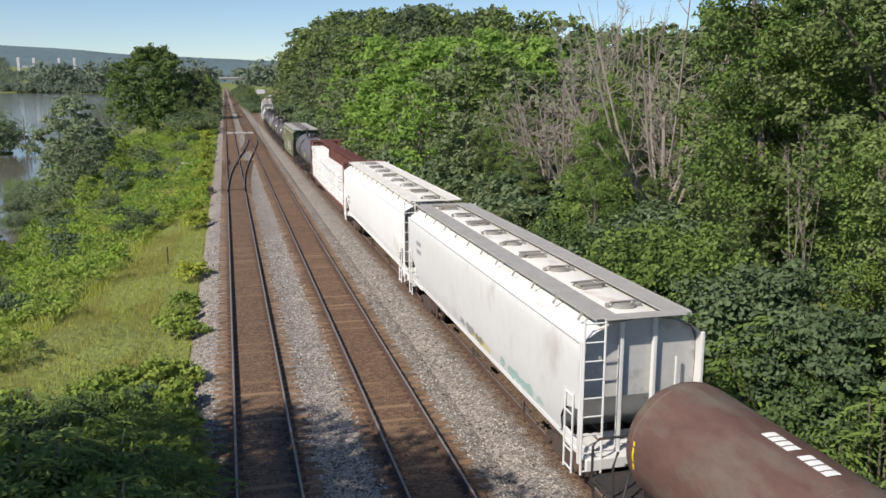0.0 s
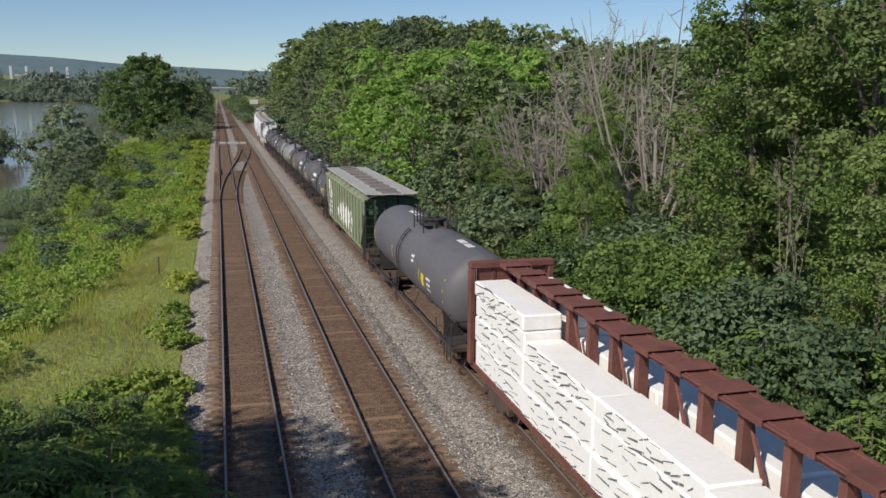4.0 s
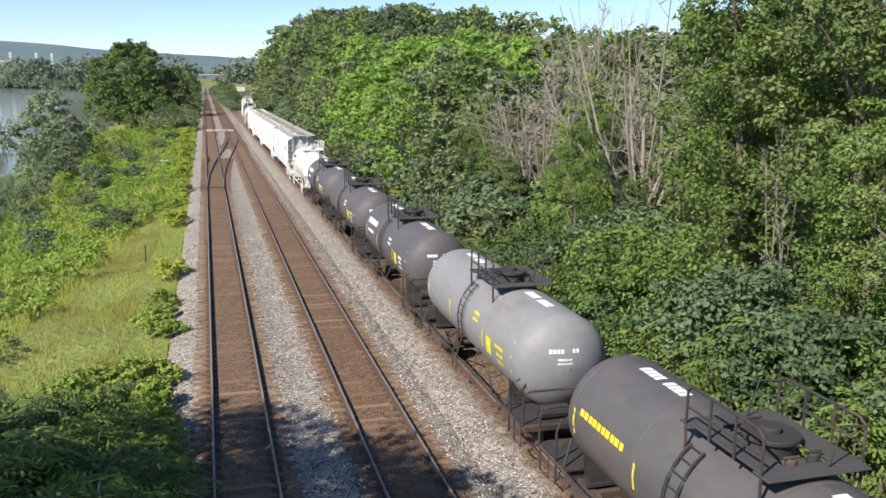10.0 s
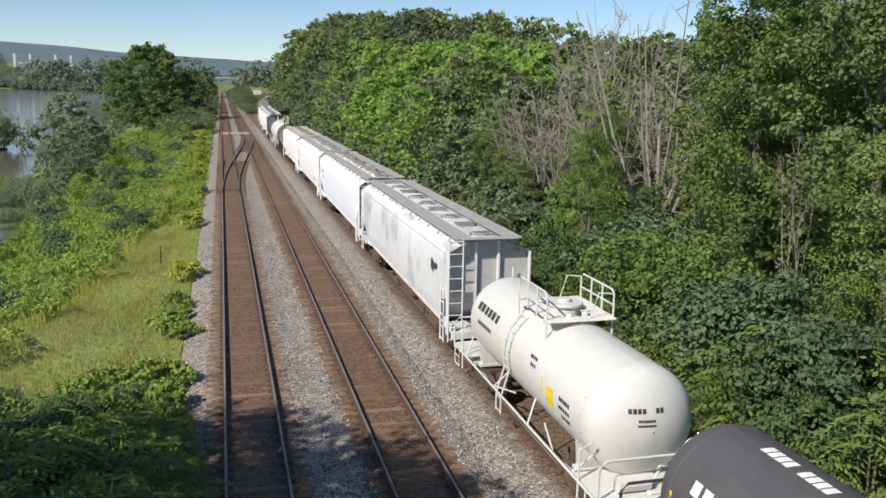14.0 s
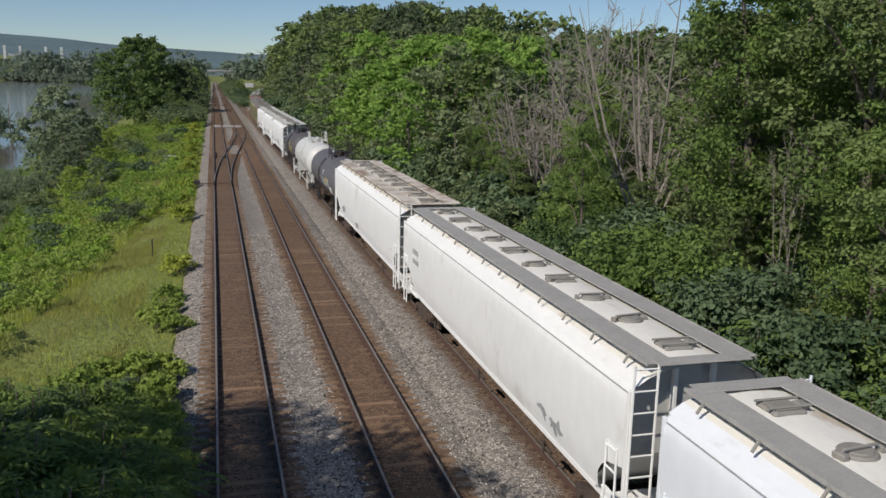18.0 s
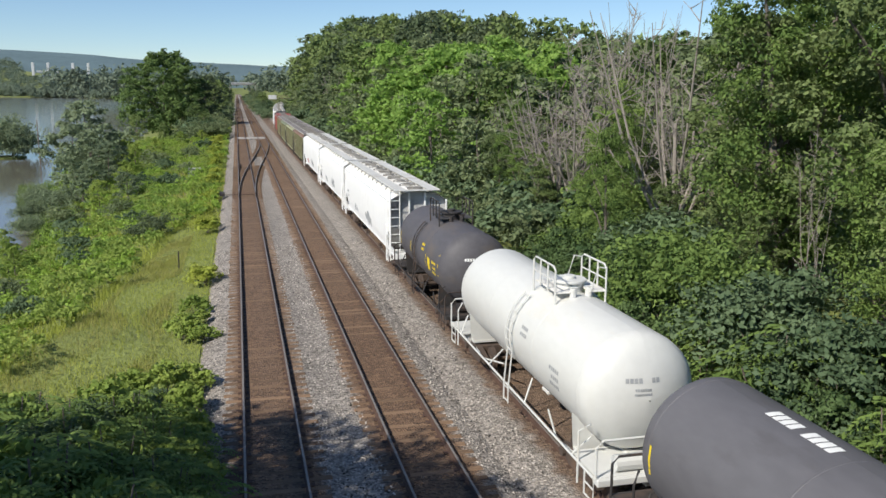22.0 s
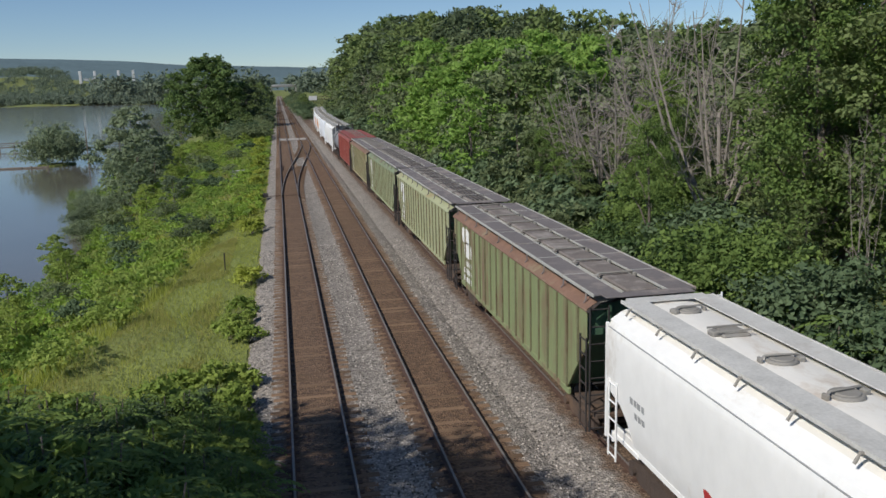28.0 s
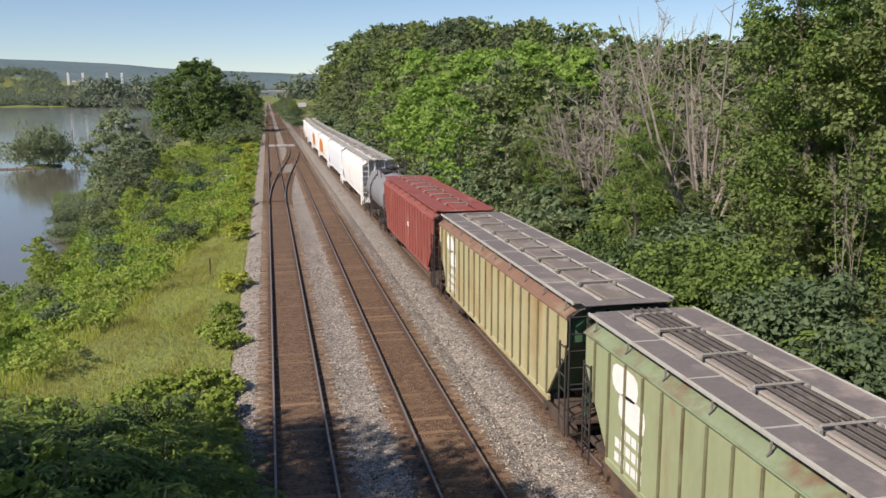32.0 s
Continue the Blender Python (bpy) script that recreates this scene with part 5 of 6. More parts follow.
f, n = span(256.3, 275.8)
c = couple(smooth_hopper("white covered hopper car with grey running boards and stained roof", n, WHITE, CREAM, GRATE, GREYEND, 10), f, n)
marking(c, n / 2 - 2.6, 2.9, 4, 0.3, SIGNGREY, bulge_surface, 2)
scrawl(c, -n * 0.36, -n * 0.26, 1.4, 2.1, SIGNGREY, 23, bulge_surface, 0.25)
f, n = span(276.9, 296.1)
c = couple(smooth_hopper("cream white covered hopper car with rusty brown running boards", n, WHITE, BUFF, GRATE_BROWN, GREYEND, 10), f, n)
scrawl(c, n * 0.28, n * 0.38, 1.4, 2.2, SIGNGREY, 24, bulge_surface, 0.3)
scrawl(c, n * 0.05, n * 0.14, 1.3, 1.9, SIGNGREY, 25, bulge_surface, 0.3)
scrawl(c, -n * 0.44, -n * 0.40, 1.9, 2.6, SIGNBLACK, 26, bulge_surface, 0.3)
set_tank(2.52, 1.45)
f, n = span(297.9, 311.6)
c = couple(tank_car("slate grey tank car with pale graffiti along its flank", n, TANKSLATE, IRON, mid=-0.45, slim=True), f, n)
tank_marks(c, n, SIGNWHITE, name=False)
scrawl(c, -n * 0.35, 0.0, 1.9, 2.7, SIGNGREY, 31, tank_surface, 0.15)
part("white_plate", Shape().grid([[tank_surface(-n / 2 + 1.0 + a, z, 0.008) for a in (0, 0.6, 1.2)] for z in (1.75, 2.0, 2.25)]), SIGNWHITE, c, "white plate")
f, n = span(313.4, 325.4)
c = couple(tank_car("white tank car with white railing and black lettering bars", n, TANKWHITE, TANKWHITE, frame_mat=TANKWHITE, mid=-1.0, slim=True), f, n)
tank_marks(c, n, SIGNGREY, name=False, top=False, plates=False)
f, n = span(327.4, 337.0)
c = couple(tank_car("black tank car with dark top platform and yellow markings", n, TANKBLACK, IRON, mid=-0.3, slim=True), f, n)
tank_marks(c, n, SIGNYELLOW, name=False, top=False)
for a, b, seeds, words in ((338.8, 357.2, (41, 42), "blue grey"), (358.2, 376.3, (43, 44), "small grey"), (377.4, 396.1, (45, 46), "red and grey")):
    f, n = span(a, b)
    c = couple(smooth_hopper(f"clean white covered hopper car with {words} graffiti", n, WHITE, CREAM, GRATE_LIGHT, GREYEND, 10), f, n)
    marking(c, n / 2 - 2.2, 2.4, 4, 0.24, SIGNGREY, bulge_surface, 2)
    scrawl(c, -n * 0.17, -n * 0.02, 1.4, 2.4, SIGNGREY, seeds[0], bulge_surface, 0.0)
    scrawl(c, n * 0.14, n * 0.26, 1.4, 2.2, SIGNRED if a > 370 else SIGNGREY, seeds[1], bulge_surface, 0.2)
    # thin black plate paints the shade inside the cut-out near the end
    part("dark_opening", Shape().box((-1.47, -n / 2 + 0.4, 1.75), (-1.46, -n / 2 + 0.62, 2.35), 0.0), SIGNBLACK, c)
RIBBED = ((397.3, 414.1, OLIVE, RUSTEDGE, ROOFGREY, GRATE_DARK, "rust streaked green", "flat"), (415.1, 432.4, LIME, LIME, ROOFGREY, GRATE_DARK, "faded light green", "rods"),
          (433.5, 450.6, SAGELIME, RUSTGREEN, ROOFGREY, GRATE_DARK, "faded yellow green", "rods"), (451.7, 468.5, TAN, RUSTEDGE, ROOFGREY, GRATE_DARK, "rusty tan", "flat"),
          (469.7, 487.0, RED, RED, RED, RED, "oxide red", "flat"))
for a, b, side, eave, roof, walk_mat, words, kind in RIBBED:
    f, n = span(a, b)
    c = couple(ribbed_hopper(f"{words} ribbed hopper car with a dark roof walk", n, side, eave, roof, walk_mat, RED if side is RED else DARKGREEN, HATCHDUSTY if side is not RED else RED, 19, "rods" if kind == "rods" else "bars"), f, n)
    if side is RED:
        marking(c, -n * 0.1, 2.4, 4, 0.4, SIGNWHITE, flat_surface)
    else:
        emblem(c, n / 2 - 3.5, 2.4, 1.75, 1.25, SIGNWHITE, flat_surface)
f, n = span(488.9, 498.3)
c = couple(tank_car("blue grey tank car with a dark platform", n, TANKGREY, IRON), f, n)
for a, b, side, words in ((500.1, 518.7, WHITE, "white"), (519.9, 538.5, PALE, "pale grey"), (539.7, 558.3, WHITE, "white"), (559.5, 578.1, WHITE, "graffiti covered white"),
                          (579.3, 597.9, PALE, "pale grey"), (599.1, 617.7, CREAM, "cream"), (618.9, 637.5, WHITE, "white")):
    f, n = span(a, b)
    c = couple(smooth_hopper(f"{words} covered hopper car with grey running boards", n, side, CREAM, GRATE, GREYEND, 9), f, n)
    if 535 < a < 565:
        scrawl(c, n * 0.0, n * 0.45, 1.5, 3.6, SIGNORANGE, int(a), bulge_surface, -0.3, 0.15, "large orange graffiti")

# ---- plants ----
def leaf_mesh(name, material, pos, out, size, rng, slim=0.55):
    """One folded four-cornered leaf at each place, turned roughly outwards."""
    n = len(pos)
    nrm = out + rng.normal(0, 0.55, (n, 3)) + (0, 0, 0.25)
    nrm /= np.linalg.norm(nrm, axis=1)[:, None]
    tan = np.cross(nrm, rng.normal(0, 1, (n, 3)))
    tan /= np.linalg.norm(tan, axis=1)[:, None]
    side = np.cross(nrm, tan)
    s = (size * rng.uniform(0.65, 1.3, n))[:, None]
    v = np.stack([pos - tan * s * 0.5, pos + side * s * 0.5 * slim - nrm * s * 0.08, pos + tan * s * 0.5, pos - side * s * 0.5 * slim - nrm * s * 0.08], 1).reshape(-1, 3)
    me = bpy.data.meshes.new(name)
    me.vertices.add(4 * n)
    me.vertices.foreach_set("co", v.astype(np.float32).ravel())
    me.loops.add(4 * n)
    me.loops.foreach_set("vertex_index", np.arange(4 * n, dtype=np.int32))
    me.polygons.add(n)
    me.polygons.foreach_set("loop_start", np.arange(0, 4 * n, 4, dtype=np.int32))
    me.update()
    me.materials.append(material)
    return me


def clumps(rng, centres, radii, per):
    """Places and outward ways of leaves over many uneven clumps."""
    twigs = 7
    way = rng.normal(0, 1, (len(centres) * twigs, 3))
    way /= np.linalg.norm(way, axis=1)[:, None]
    way[:, 2] = np.where(way[:, 2] < -0.35, -way[:, 2], way[:, 2])
    reach = np.repeat(radii, twigs)[:, None]
    centres = np.repeat(centres, twigs, 0) + way * reach * rng.uniform(0.35, 1.05, (len(way), 1)) * (1, 1, 0.85)
    radii = (reach * rng.uniform(0.28, 0.62, (len(way), 1)))[:, 0]
    per = max(2, per // twigs)
    k = len(centres)
    d = rng.normal(0, 1, (k * per, 3))
    d /= np.linalg.norm(d, axis=1)[:, None]
    d[:, 2] = np.where(d[:, 2] < -0.3, -d[:, 2], d[:, 2])
    r = np.repeat(radii, per)[:, None] * (0.45 + 0.65 * rng.random((k * per, 1)))
    return np.repeat(centres, per, 0) + d * r * (1, 1, 0.8), d


def make_tree(name, label, seed, height, spread, leaf_mat, blobs, per, leaf_size, clear=0.25, wood=None, blob=0.16, group="", tall=1.0, limbs=6, dome=False):
    """A tapered trunk, limbs, and a crown of many leaves in clumps."""
    rng = np.random.default_rng(seed)
    wood = wood or BARK
    t = thing(name, label, "tree", group)
    lean = rng.normal(0, 0.02 * height, 2)
    line = [(lean[0] * k * k, lean[1] * k * k, height * 0.9 * k - 0.3) for k in (0, 0.25, 0.5, 0.75, 1.0)]
    part("trunk", Shape().tube(line, height * 0.017, 8, True, height * 0.004), wood, t, smooth=True)
    c, r = [], []
    for i in range(blobs):
        k = (i + 0.5) / blobs
        z = height * (clear + (1 - clear) * 0.92 * k ** 0.85)
        wide = spread * (math.sin(math.pi * min(1, 0.18 + 0.80 * k)) ** 0.7) * tall
        if dome:
            wide = spread * math.sqrt(max(0.05, 1 - 0.95 * (1.75 * k - 0.75) ** 2))
        a = i * 2.4 + rng.uniform(0, 0.9)
        d = wide * (0.35 + 0.6 * rng.random())
        c.append((d * math.cos(a) + lean[0] * k, d * math.sin(a) + lean[1] * k, z + rng.uniform(-0.04, 0.04) * height))
        r.append(height * blob * rng.uniform(0.6, 1.2) * (1.1 - 0.35 * k))
    for i in range(limbs):
        e = c[int(i * blobs / limbs)]
        z0 = max(height * 0.15, e[2] - height * 0.22)
        part("limb", Shape().tube([(lean[0] * 0.2, lean[1] * 0.2, z0), (e[0] * 0.5, e[1] * 0.5, z0 + (e[2] - z0) * 0.65), e], height * 0.007, 5, True, height * 0.002), wood, t)
    pos, out = clumps(rng, np.array(c), np.array(r), per)
    part("crown", leaf_mesh("crown", leaf_mat, pos, out, leaf_size, rng), None, t)
    t["tall"] = height
    return t


def make_bush(name, label, seed, width, height, leaf_mat, blobs, per, leaf_size, category="bush", stems=4):
    rng = np.random.default_rng(seed)
    t = thing(name, label, category)
    c, r = [], []
    for i in range(blobs):
        a, d = i * 2.4 + rng.random(), width * 0.5 * math.sqrt((i + 0.3) / blobs) * 0.8
        z = height * (0.35 + 0.4 * rng.random()) * (1.05 - 0.55 * (d / (width * 0.5)) ** 2)
        c.append((d * math.cos(a), d * math.sin(a), z))
        r.append(max(0.12, min(width, height * 1.6) * 0.22 * rng.uniform(0.7, 1.3)))
    for i in range(stems):
        part("stem", Shape().tube([(rng.uniform(-0.1, 0.1), rng.uniform(-0.1, 0.1), -0.2), (c[i][0] * 0.5, c[i][1] * 0.5, c[i][2] * 0.6), c[i]], 0.03, 5, True, 0.008), BARK, t)
    pos, out = clumps(rng, np.array(c), np.array(r), per)
    part("foliage", leaf_mesh("foliage", leaf_mat, pos, out, leaf_size, rng), None, t)
    t["tall"] = height
    return t


def make_sumac(name, label, seed, width, height, leaf_mat, stems, fronds):
    """Bare stems, each with a rosette of arching fronds of paired leaflets."""
    rng = np.random.default_rng(seed)
    t = thing(name, label, "bush")
    s = Shape()
    for i in range(stems):
        a, d = i * 2.4 + rng.uniform(0, 0.6), width * 0.5 * math.sqrt((i + 0.3) / stems)
        top = Vector((d * math.cos(a), d * math.sin(a), height * rng.uniform(0.62, 1.0) * (1.0 - 0.45 * (2 * d / width) ** 2)))
        part("stem", Shape().tube([(top.x * 0.45, top.y * 0.45, -0.25), (top.x * 0.8, top.y * 0.8, top.z * 0.6), top], 0.028, 5, True, 0.012), BARK, t)
        for q in range(fronds):
            b, rise, ln = q * 2.4 + rng.uniform(0, 0.7), rng.uniform(-0.15, 0.75), rng.uniform(0.55, 0.9)
            root = top - Vector((0, 0, 0.45 * q / fronds))
            way = Vector((math.cos(b), math.sin(b), 0))
            side = Vector((-math.sin(b), math.cos(b), 0))
            for j in range(8):
                k = 0.18 + 0.82 * j / 7
                p = root + way * (ln * k) + Vector((0, 0, ln * (rise * k - 0.85 * k * k)))
                for w in (-1, 1):
                    tip = p + side * (w * 0.155 * (1.15 - 0.5 * k)) + way * 0.07 - Vector((0, 0, 0.05))
                    mid_ = p.lerp(tip, 0.5)
                    s.add([p, mid_ + way * 0.032, tip, mid_ - way * 0.026 - Vector((0, 0, 0.012))], [(0, 1, 2, 3)])
    part("foliage", s, leaf_mat, t)
    t["tall"] = height
    return t


def make_bare(name, label, seed, height, forks, low=0.12, high=0.5, thick=1.0, twigs=13):
    """A dead tree: forked bare limbs and twigs."""
    rng = np.random.default_rng(seed)
    t = thing(name, label, "tree", "dead trees")
    part("trunk", Shape().tube([(0, 0, -0.3), (0.1, 0, height * 0.3), (0.0, 0.15, height * 0.55)], height * 0.009, 7, True, height * 0.006), DEADWOOD, t)
    for i in range(forks):
        a, up = i * 2.4 + rng.uniform(0, 0.8), rng.uniform(0.62, 1.0)
        reach = height * rng.uniform(0.12, 0.34)
        z0 = height * rng.uniform(low, high)
        p0 = Vector((0.05, 0.05, z0))
        p2 = Vector((reach * math.cos(a), reach * math.sin(a), height * up))
        p1 = p0.lerp(p2, 0.45) + Vector((reach * 0.12 * math.cos(a), reach * 0.12 * math.sin(a), 0))
        s = Shape().tube([p0, p1, p2], height * 0.0052 * thick, 5, True, height * 0.0012)
        for q in range(twigs):
            b = p1.lerp(p2, rng.uniform(0.0, 0.92)) if q > 2 else p0.lerp(p1, rng.uniform(0.4, 0.9))
            w = Vector((rng.normal(0, 1), rng.normal(0, 1), rng.uniform(0.2, 1.3))).normalized() * height * rng.uniform(0.05, 0.14)
            m = b + w * 0.5 + Vector((rng.normal(0, 0.1), rng.normal(0, 0.1), 0.1))
            s.tube([b, m, b + w], height * 0.0019, 4, False, height * 0.0007)
            for _ in range(3):
                x = Vector((rng.normal(0, 1), rng.normal(0, 1), rng.uniform(0, 1.2))).normalized() * height * rng.uniform(0.03, 0.07)
                s.tube([m, m + x], height * 0.0014, 3, False, height * 0.0006)
        part("limb", s, DEADWOOD, t)
    t["tall"] = height
    return t


def stand(proto, x, y, height, turn, wide=1.0, dz=0.0):
    k = height / proto["tall"]
    m = Matrix.LocRotScale((x, y, ground_z(x, y) - 0.1 + dz), Euler((0, 0, turn)), (k * wide, k * wide, k))
    return copy_thing(proto, m)


def retire(protos):
    """The patterns themselves are not part of the place."""
    for p in protos:
        for o in (*p.children_recursive, p):
            bpy.data.objects.remove(o)


NEAR = [make_tree("broadleaf_tree", "tall broadleaf tree with dense mid green leaves", 11, 15, 3.6, LEAF_MID, 36, 560, 0.19, 0.08, blob=0.105),
        make_tree("broadleaf_tree", "slender broadleaf tree with dull green leaves", 12, 15, 3.0, LEAF_ASH, 34, 525, 0.19, 0.15, blob=0.10),
        make_tree("broadleaf_tree", "young ash tree with fresh green leaves", 13, 15, 3.6, LEAF_FRESH, 34, 560, 0.18, 0.05, blob=0.11)]
MID = [make_tree("broadleaf_tree", "rounded tree with bright lime green crown", 21, 14, 4.6, LEAF_BRIGHT, 28, 119, 0.52, 0.1, blob=0.14),
       make_tree("broadleaf_tree", "broad tree with dull olive green crown", 22, 13, 4.2, LEAF_OLIVE, 26, 119, 0.52, 0.1, blob=0.14),
       make_tree("broadleaf_tree", "broad tree with mid green crown", 23, 14, 4.4, LEAF_MID, 28, 119, 0.52, 0.1, blob=0.14)]
FAR = [make_tree("oak_tree", "dark green oak on the wooded hill", 31, 18, 6.0, LEAF_DARK, 24, 56, 1.0, 0.2, blob=0.17, limbs=3),
       make_tree("oak_tree", "mid green oak on the wooded hill", 32, 17, 5.6, LEAF_MID, 24, 56, 1.0, 0.2, blob=0.17, limbs=3),
       make_tree("oak_tree", "dark crowned tree on the wooded hill", 33, 19, 5.2, LEAF_DARK, 24, 56, 1.0, 0.25, blob=0.15, limbs=3)]
ROUND = make_tree("oak_tree", "large rounded dense green oak beside the water", 35, 23, 11.5, LEAF_OAK, 130, 210, 0.68, 0.02, blob=0.12, dome=True)
SHADE = make_tree("broadleaf_tree", "tall open crowned tree beside the overpass", 36, 18, 4.4, LEAF_MID, 27, 140, 0.36, 0.52, blob=0.10)
WILLOWBUSH = make_bush("willow_bush", "rounded grey green willow growing at the water", 43, 15, 10, LEAF_WILLOW, 40, 210, 0.5, "bush", 6)
WILLOW = make_tree("willow_tree", "grey green willow at the water's edge", 41, 10, 5.0, LEAF_WILLOW, 26, 190, 0.48, 0.0, blob=0.17)
YOUNG = make_tree("young_tree", "young tree with yellow green leaves on the embankment", 42, 8, 3.2, LEAF_LIME, 20, 150, 0.38, 0.05, blob=0.17)
DEAD = [make_bare("dead_tree", "bare grey dead tree among green trees", 51, 14, 9), make_bare("dead_tree", "bare forked dead tree with pale limbs", 52, 15, 9, 0.08, 0.3, 1.35, 8), make_bare("dead_tree", "slender pale bare trunk among the bushes", 53, 11, 3)]
BUSH = [make_bush("bush", "dense grey green bush beside the track", 61, 3.6, 3.0, LEAF_SHRUB, 15, 336, 0.15),
        make_bush("bush", "spreading fresh green bush beside the track", 62, 4.0, 3.2, LEAF_FRESH, 14, 350, 0.15),
        make_bush("bush", "dark green bush in the undergrowth", 63, 3.4, 2.8, LEAF_DEEP, 15, 350, 0.14)]
SUMAC = [make_sumac("sumac", "leafy sumac with long arching fronds", 66, 2.6, 2.2, LEAF_FRESH, 13, 11),
         make_sumac("sumac", "dark green sumac with long arching fronds", 67, 2.4, 2.4, LEAF_SHRUB, 12, 11)]
BUSHFAR = [make_bush("bush", "dense green bush beside the track", 64, 3.6, 3.0, LEAF_SHRUB, 16, 126, 0.25, stems=1), make_bush("bush", "dull green sumac bush beside the track", 65, 4.0, 3.2, LEAF_OLIVE, 16, 126, 0.25, stems=1)]
LIMEBUSH = make_bush("shrub", "yellow green shrub at the edge of the ballast", 81, 1.5, 1.2, LEAF_YELLOW, 10, 90, 0.17, "shrub", 3)
LEAFBUSH = make_bush("shrub", "leafy sapling at the edge of the ballast", 82, 2.0, 1.7, LEAF_LIME, 12, 112, 0.19, "shrub", 4)
DARKBUSH = make_bush("shrub", "dark juniper bush on the grass", 83, 2.6, 2.2, LEAF_DARK, 16, 150, 0.14, "shrub", 3)

rr = random.Random(77)


def spin():
    return rr.uniform(0, 6.28)


# right of the tracks: undergrowth, then trees, then the wooded hill
WEEDS = {0: ([], []), 1: ([], []), 2: ([], [])}


def weed(x, y, height, wide=1.3):
    """One clump of weeds, kept for the cover that is joined below."""
    k = rr.randrange(3)
    for i in range(7):
        a, d = rr.uniform(0, 6.28), wide * math.sqrt(rr.random())
        px, py = x + d * math.cos(a), y + d * math.sin(a)
        WEEDS[k][0].append((px, py, ground_z(px, py) + height * rr.uniform(0.2, 0.75)))
        WEEDS[k][1].append(height * rr.uniform(0.35, 0.7))


def edge_top(y):
    return between(y, ((14, 18.5), (34, 18), (42, 11.5), (60, 12.0), (74, 15.5), (100, 17), (150, 20), (200, 23.5), (285, 29)))


def hill_top(y):
    return between(y, ((40, 17), (95, 16.6), (117, 17.8), (145, 22), (195, 26.3), (235, 30), (330, 33)))


y = 9.0
while y < 125:
    for x in (13.5, 16.2, 18.6):
        if x > 18 and y > 60:
            continue
        xx = x + rr.uniform(-0.7, 0.9) + bend(y)
        tall = {13.5: 2.3, 16.2: 3.7, 18.6: 4.6}[x] * rr.uniform(0.6, 1.3)
        near = BUSH
        stand(rr.choice(near if y < 42 else BUSHFAR), xx, y + rr.uniform(-0.9, 0.9), tall, spin(), rr.uniform(0.85, 1.2))
    y += 2.6 + 0.012 * y
for x, y, h in ((13.0, 13.2, 1.7), (13.2, 17.5, 1.5), (12.9, 21.0, 1.6), (13.6, 25.5, 1.9), (14.6, 15.0, 3.2), (15.2, 19.6, 3.6), (14.4, 23.0, 2.8), (15.4, 28.5, 3.2), (13.2, 31.0, 1.6), (14.8, 34.0, 2.8)):
    stand(SUMAC[rr.randrange(2)], x, y, h, spin(), rr.uniform(0.95, 1.2))
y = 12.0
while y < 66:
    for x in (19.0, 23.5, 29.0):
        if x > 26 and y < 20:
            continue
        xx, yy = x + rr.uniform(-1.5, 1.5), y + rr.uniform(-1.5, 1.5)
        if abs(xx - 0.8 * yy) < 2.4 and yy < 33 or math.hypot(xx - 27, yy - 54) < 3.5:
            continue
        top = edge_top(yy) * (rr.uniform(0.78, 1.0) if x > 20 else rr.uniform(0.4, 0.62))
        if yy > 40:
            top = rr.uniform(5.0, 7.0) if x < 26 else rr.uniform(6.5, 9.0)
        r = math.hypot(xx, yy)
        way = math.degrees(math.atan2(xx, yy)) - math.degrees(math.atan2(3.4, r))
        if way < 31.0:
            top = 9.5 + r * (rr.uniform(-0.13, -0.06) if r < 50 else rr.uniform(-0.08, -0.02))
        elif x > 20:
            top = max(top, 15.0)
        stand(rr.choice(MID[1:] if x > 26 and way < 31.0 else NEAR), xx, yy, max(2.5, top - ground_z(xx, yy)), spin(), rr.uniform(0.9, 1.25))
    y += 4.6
y = 62.0
while y < 300:
    for x in (17.5, 22.5, 28.5):
        xx, yy = x + bend(y) + rr.uniform(-1.5, 1.5), y + rr.uniform(-2.5, 2.5)
        top = edge_top(yy) * (rr.uniform(0.80, 0.95) if x > 21 else rr.uniform(0.45, 0.75))
        kind = MID[0] if (72 < yy < 100 and rr.random() < 0.75) else rr.choice(MID if yy < 150 else MID[1:] + FAR)
        stand(kind, xx, yy, max(4, top - ground_z(xx, yy)), spin(), rr.uniform(0.9, 1.3))
    y += 6.0 + 0.02 * y
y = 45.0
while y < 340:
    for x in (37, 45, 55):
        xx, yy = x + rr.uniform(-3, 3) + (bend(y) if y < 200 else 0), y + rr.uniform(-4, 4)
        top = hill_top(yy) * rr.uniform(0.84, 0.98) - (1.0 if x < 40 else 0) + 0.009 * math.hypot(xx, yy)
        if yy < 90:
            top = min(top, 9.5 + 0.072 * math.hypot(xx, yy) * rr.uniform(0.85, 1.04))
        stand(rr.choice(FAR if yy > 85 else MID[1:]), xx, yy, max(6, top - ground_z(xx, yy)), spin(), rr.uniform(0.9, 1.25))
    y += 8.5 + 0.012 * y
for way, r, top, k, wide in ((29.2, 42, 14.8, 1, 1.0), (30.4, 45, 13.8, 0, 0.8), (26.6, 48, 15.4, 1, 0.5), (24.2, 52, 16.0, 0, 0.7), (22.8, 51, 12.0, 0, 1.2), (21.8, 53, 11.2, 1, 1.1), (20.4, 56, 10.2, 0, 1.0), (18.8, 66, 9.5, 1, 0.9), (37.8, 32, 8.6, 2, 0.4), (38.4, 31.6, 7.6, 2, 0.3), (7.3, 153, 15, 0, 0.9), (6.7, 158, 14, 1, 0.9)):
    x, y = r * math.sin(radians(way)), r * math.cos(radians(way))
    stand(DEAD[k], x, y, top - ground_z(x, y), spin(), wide)
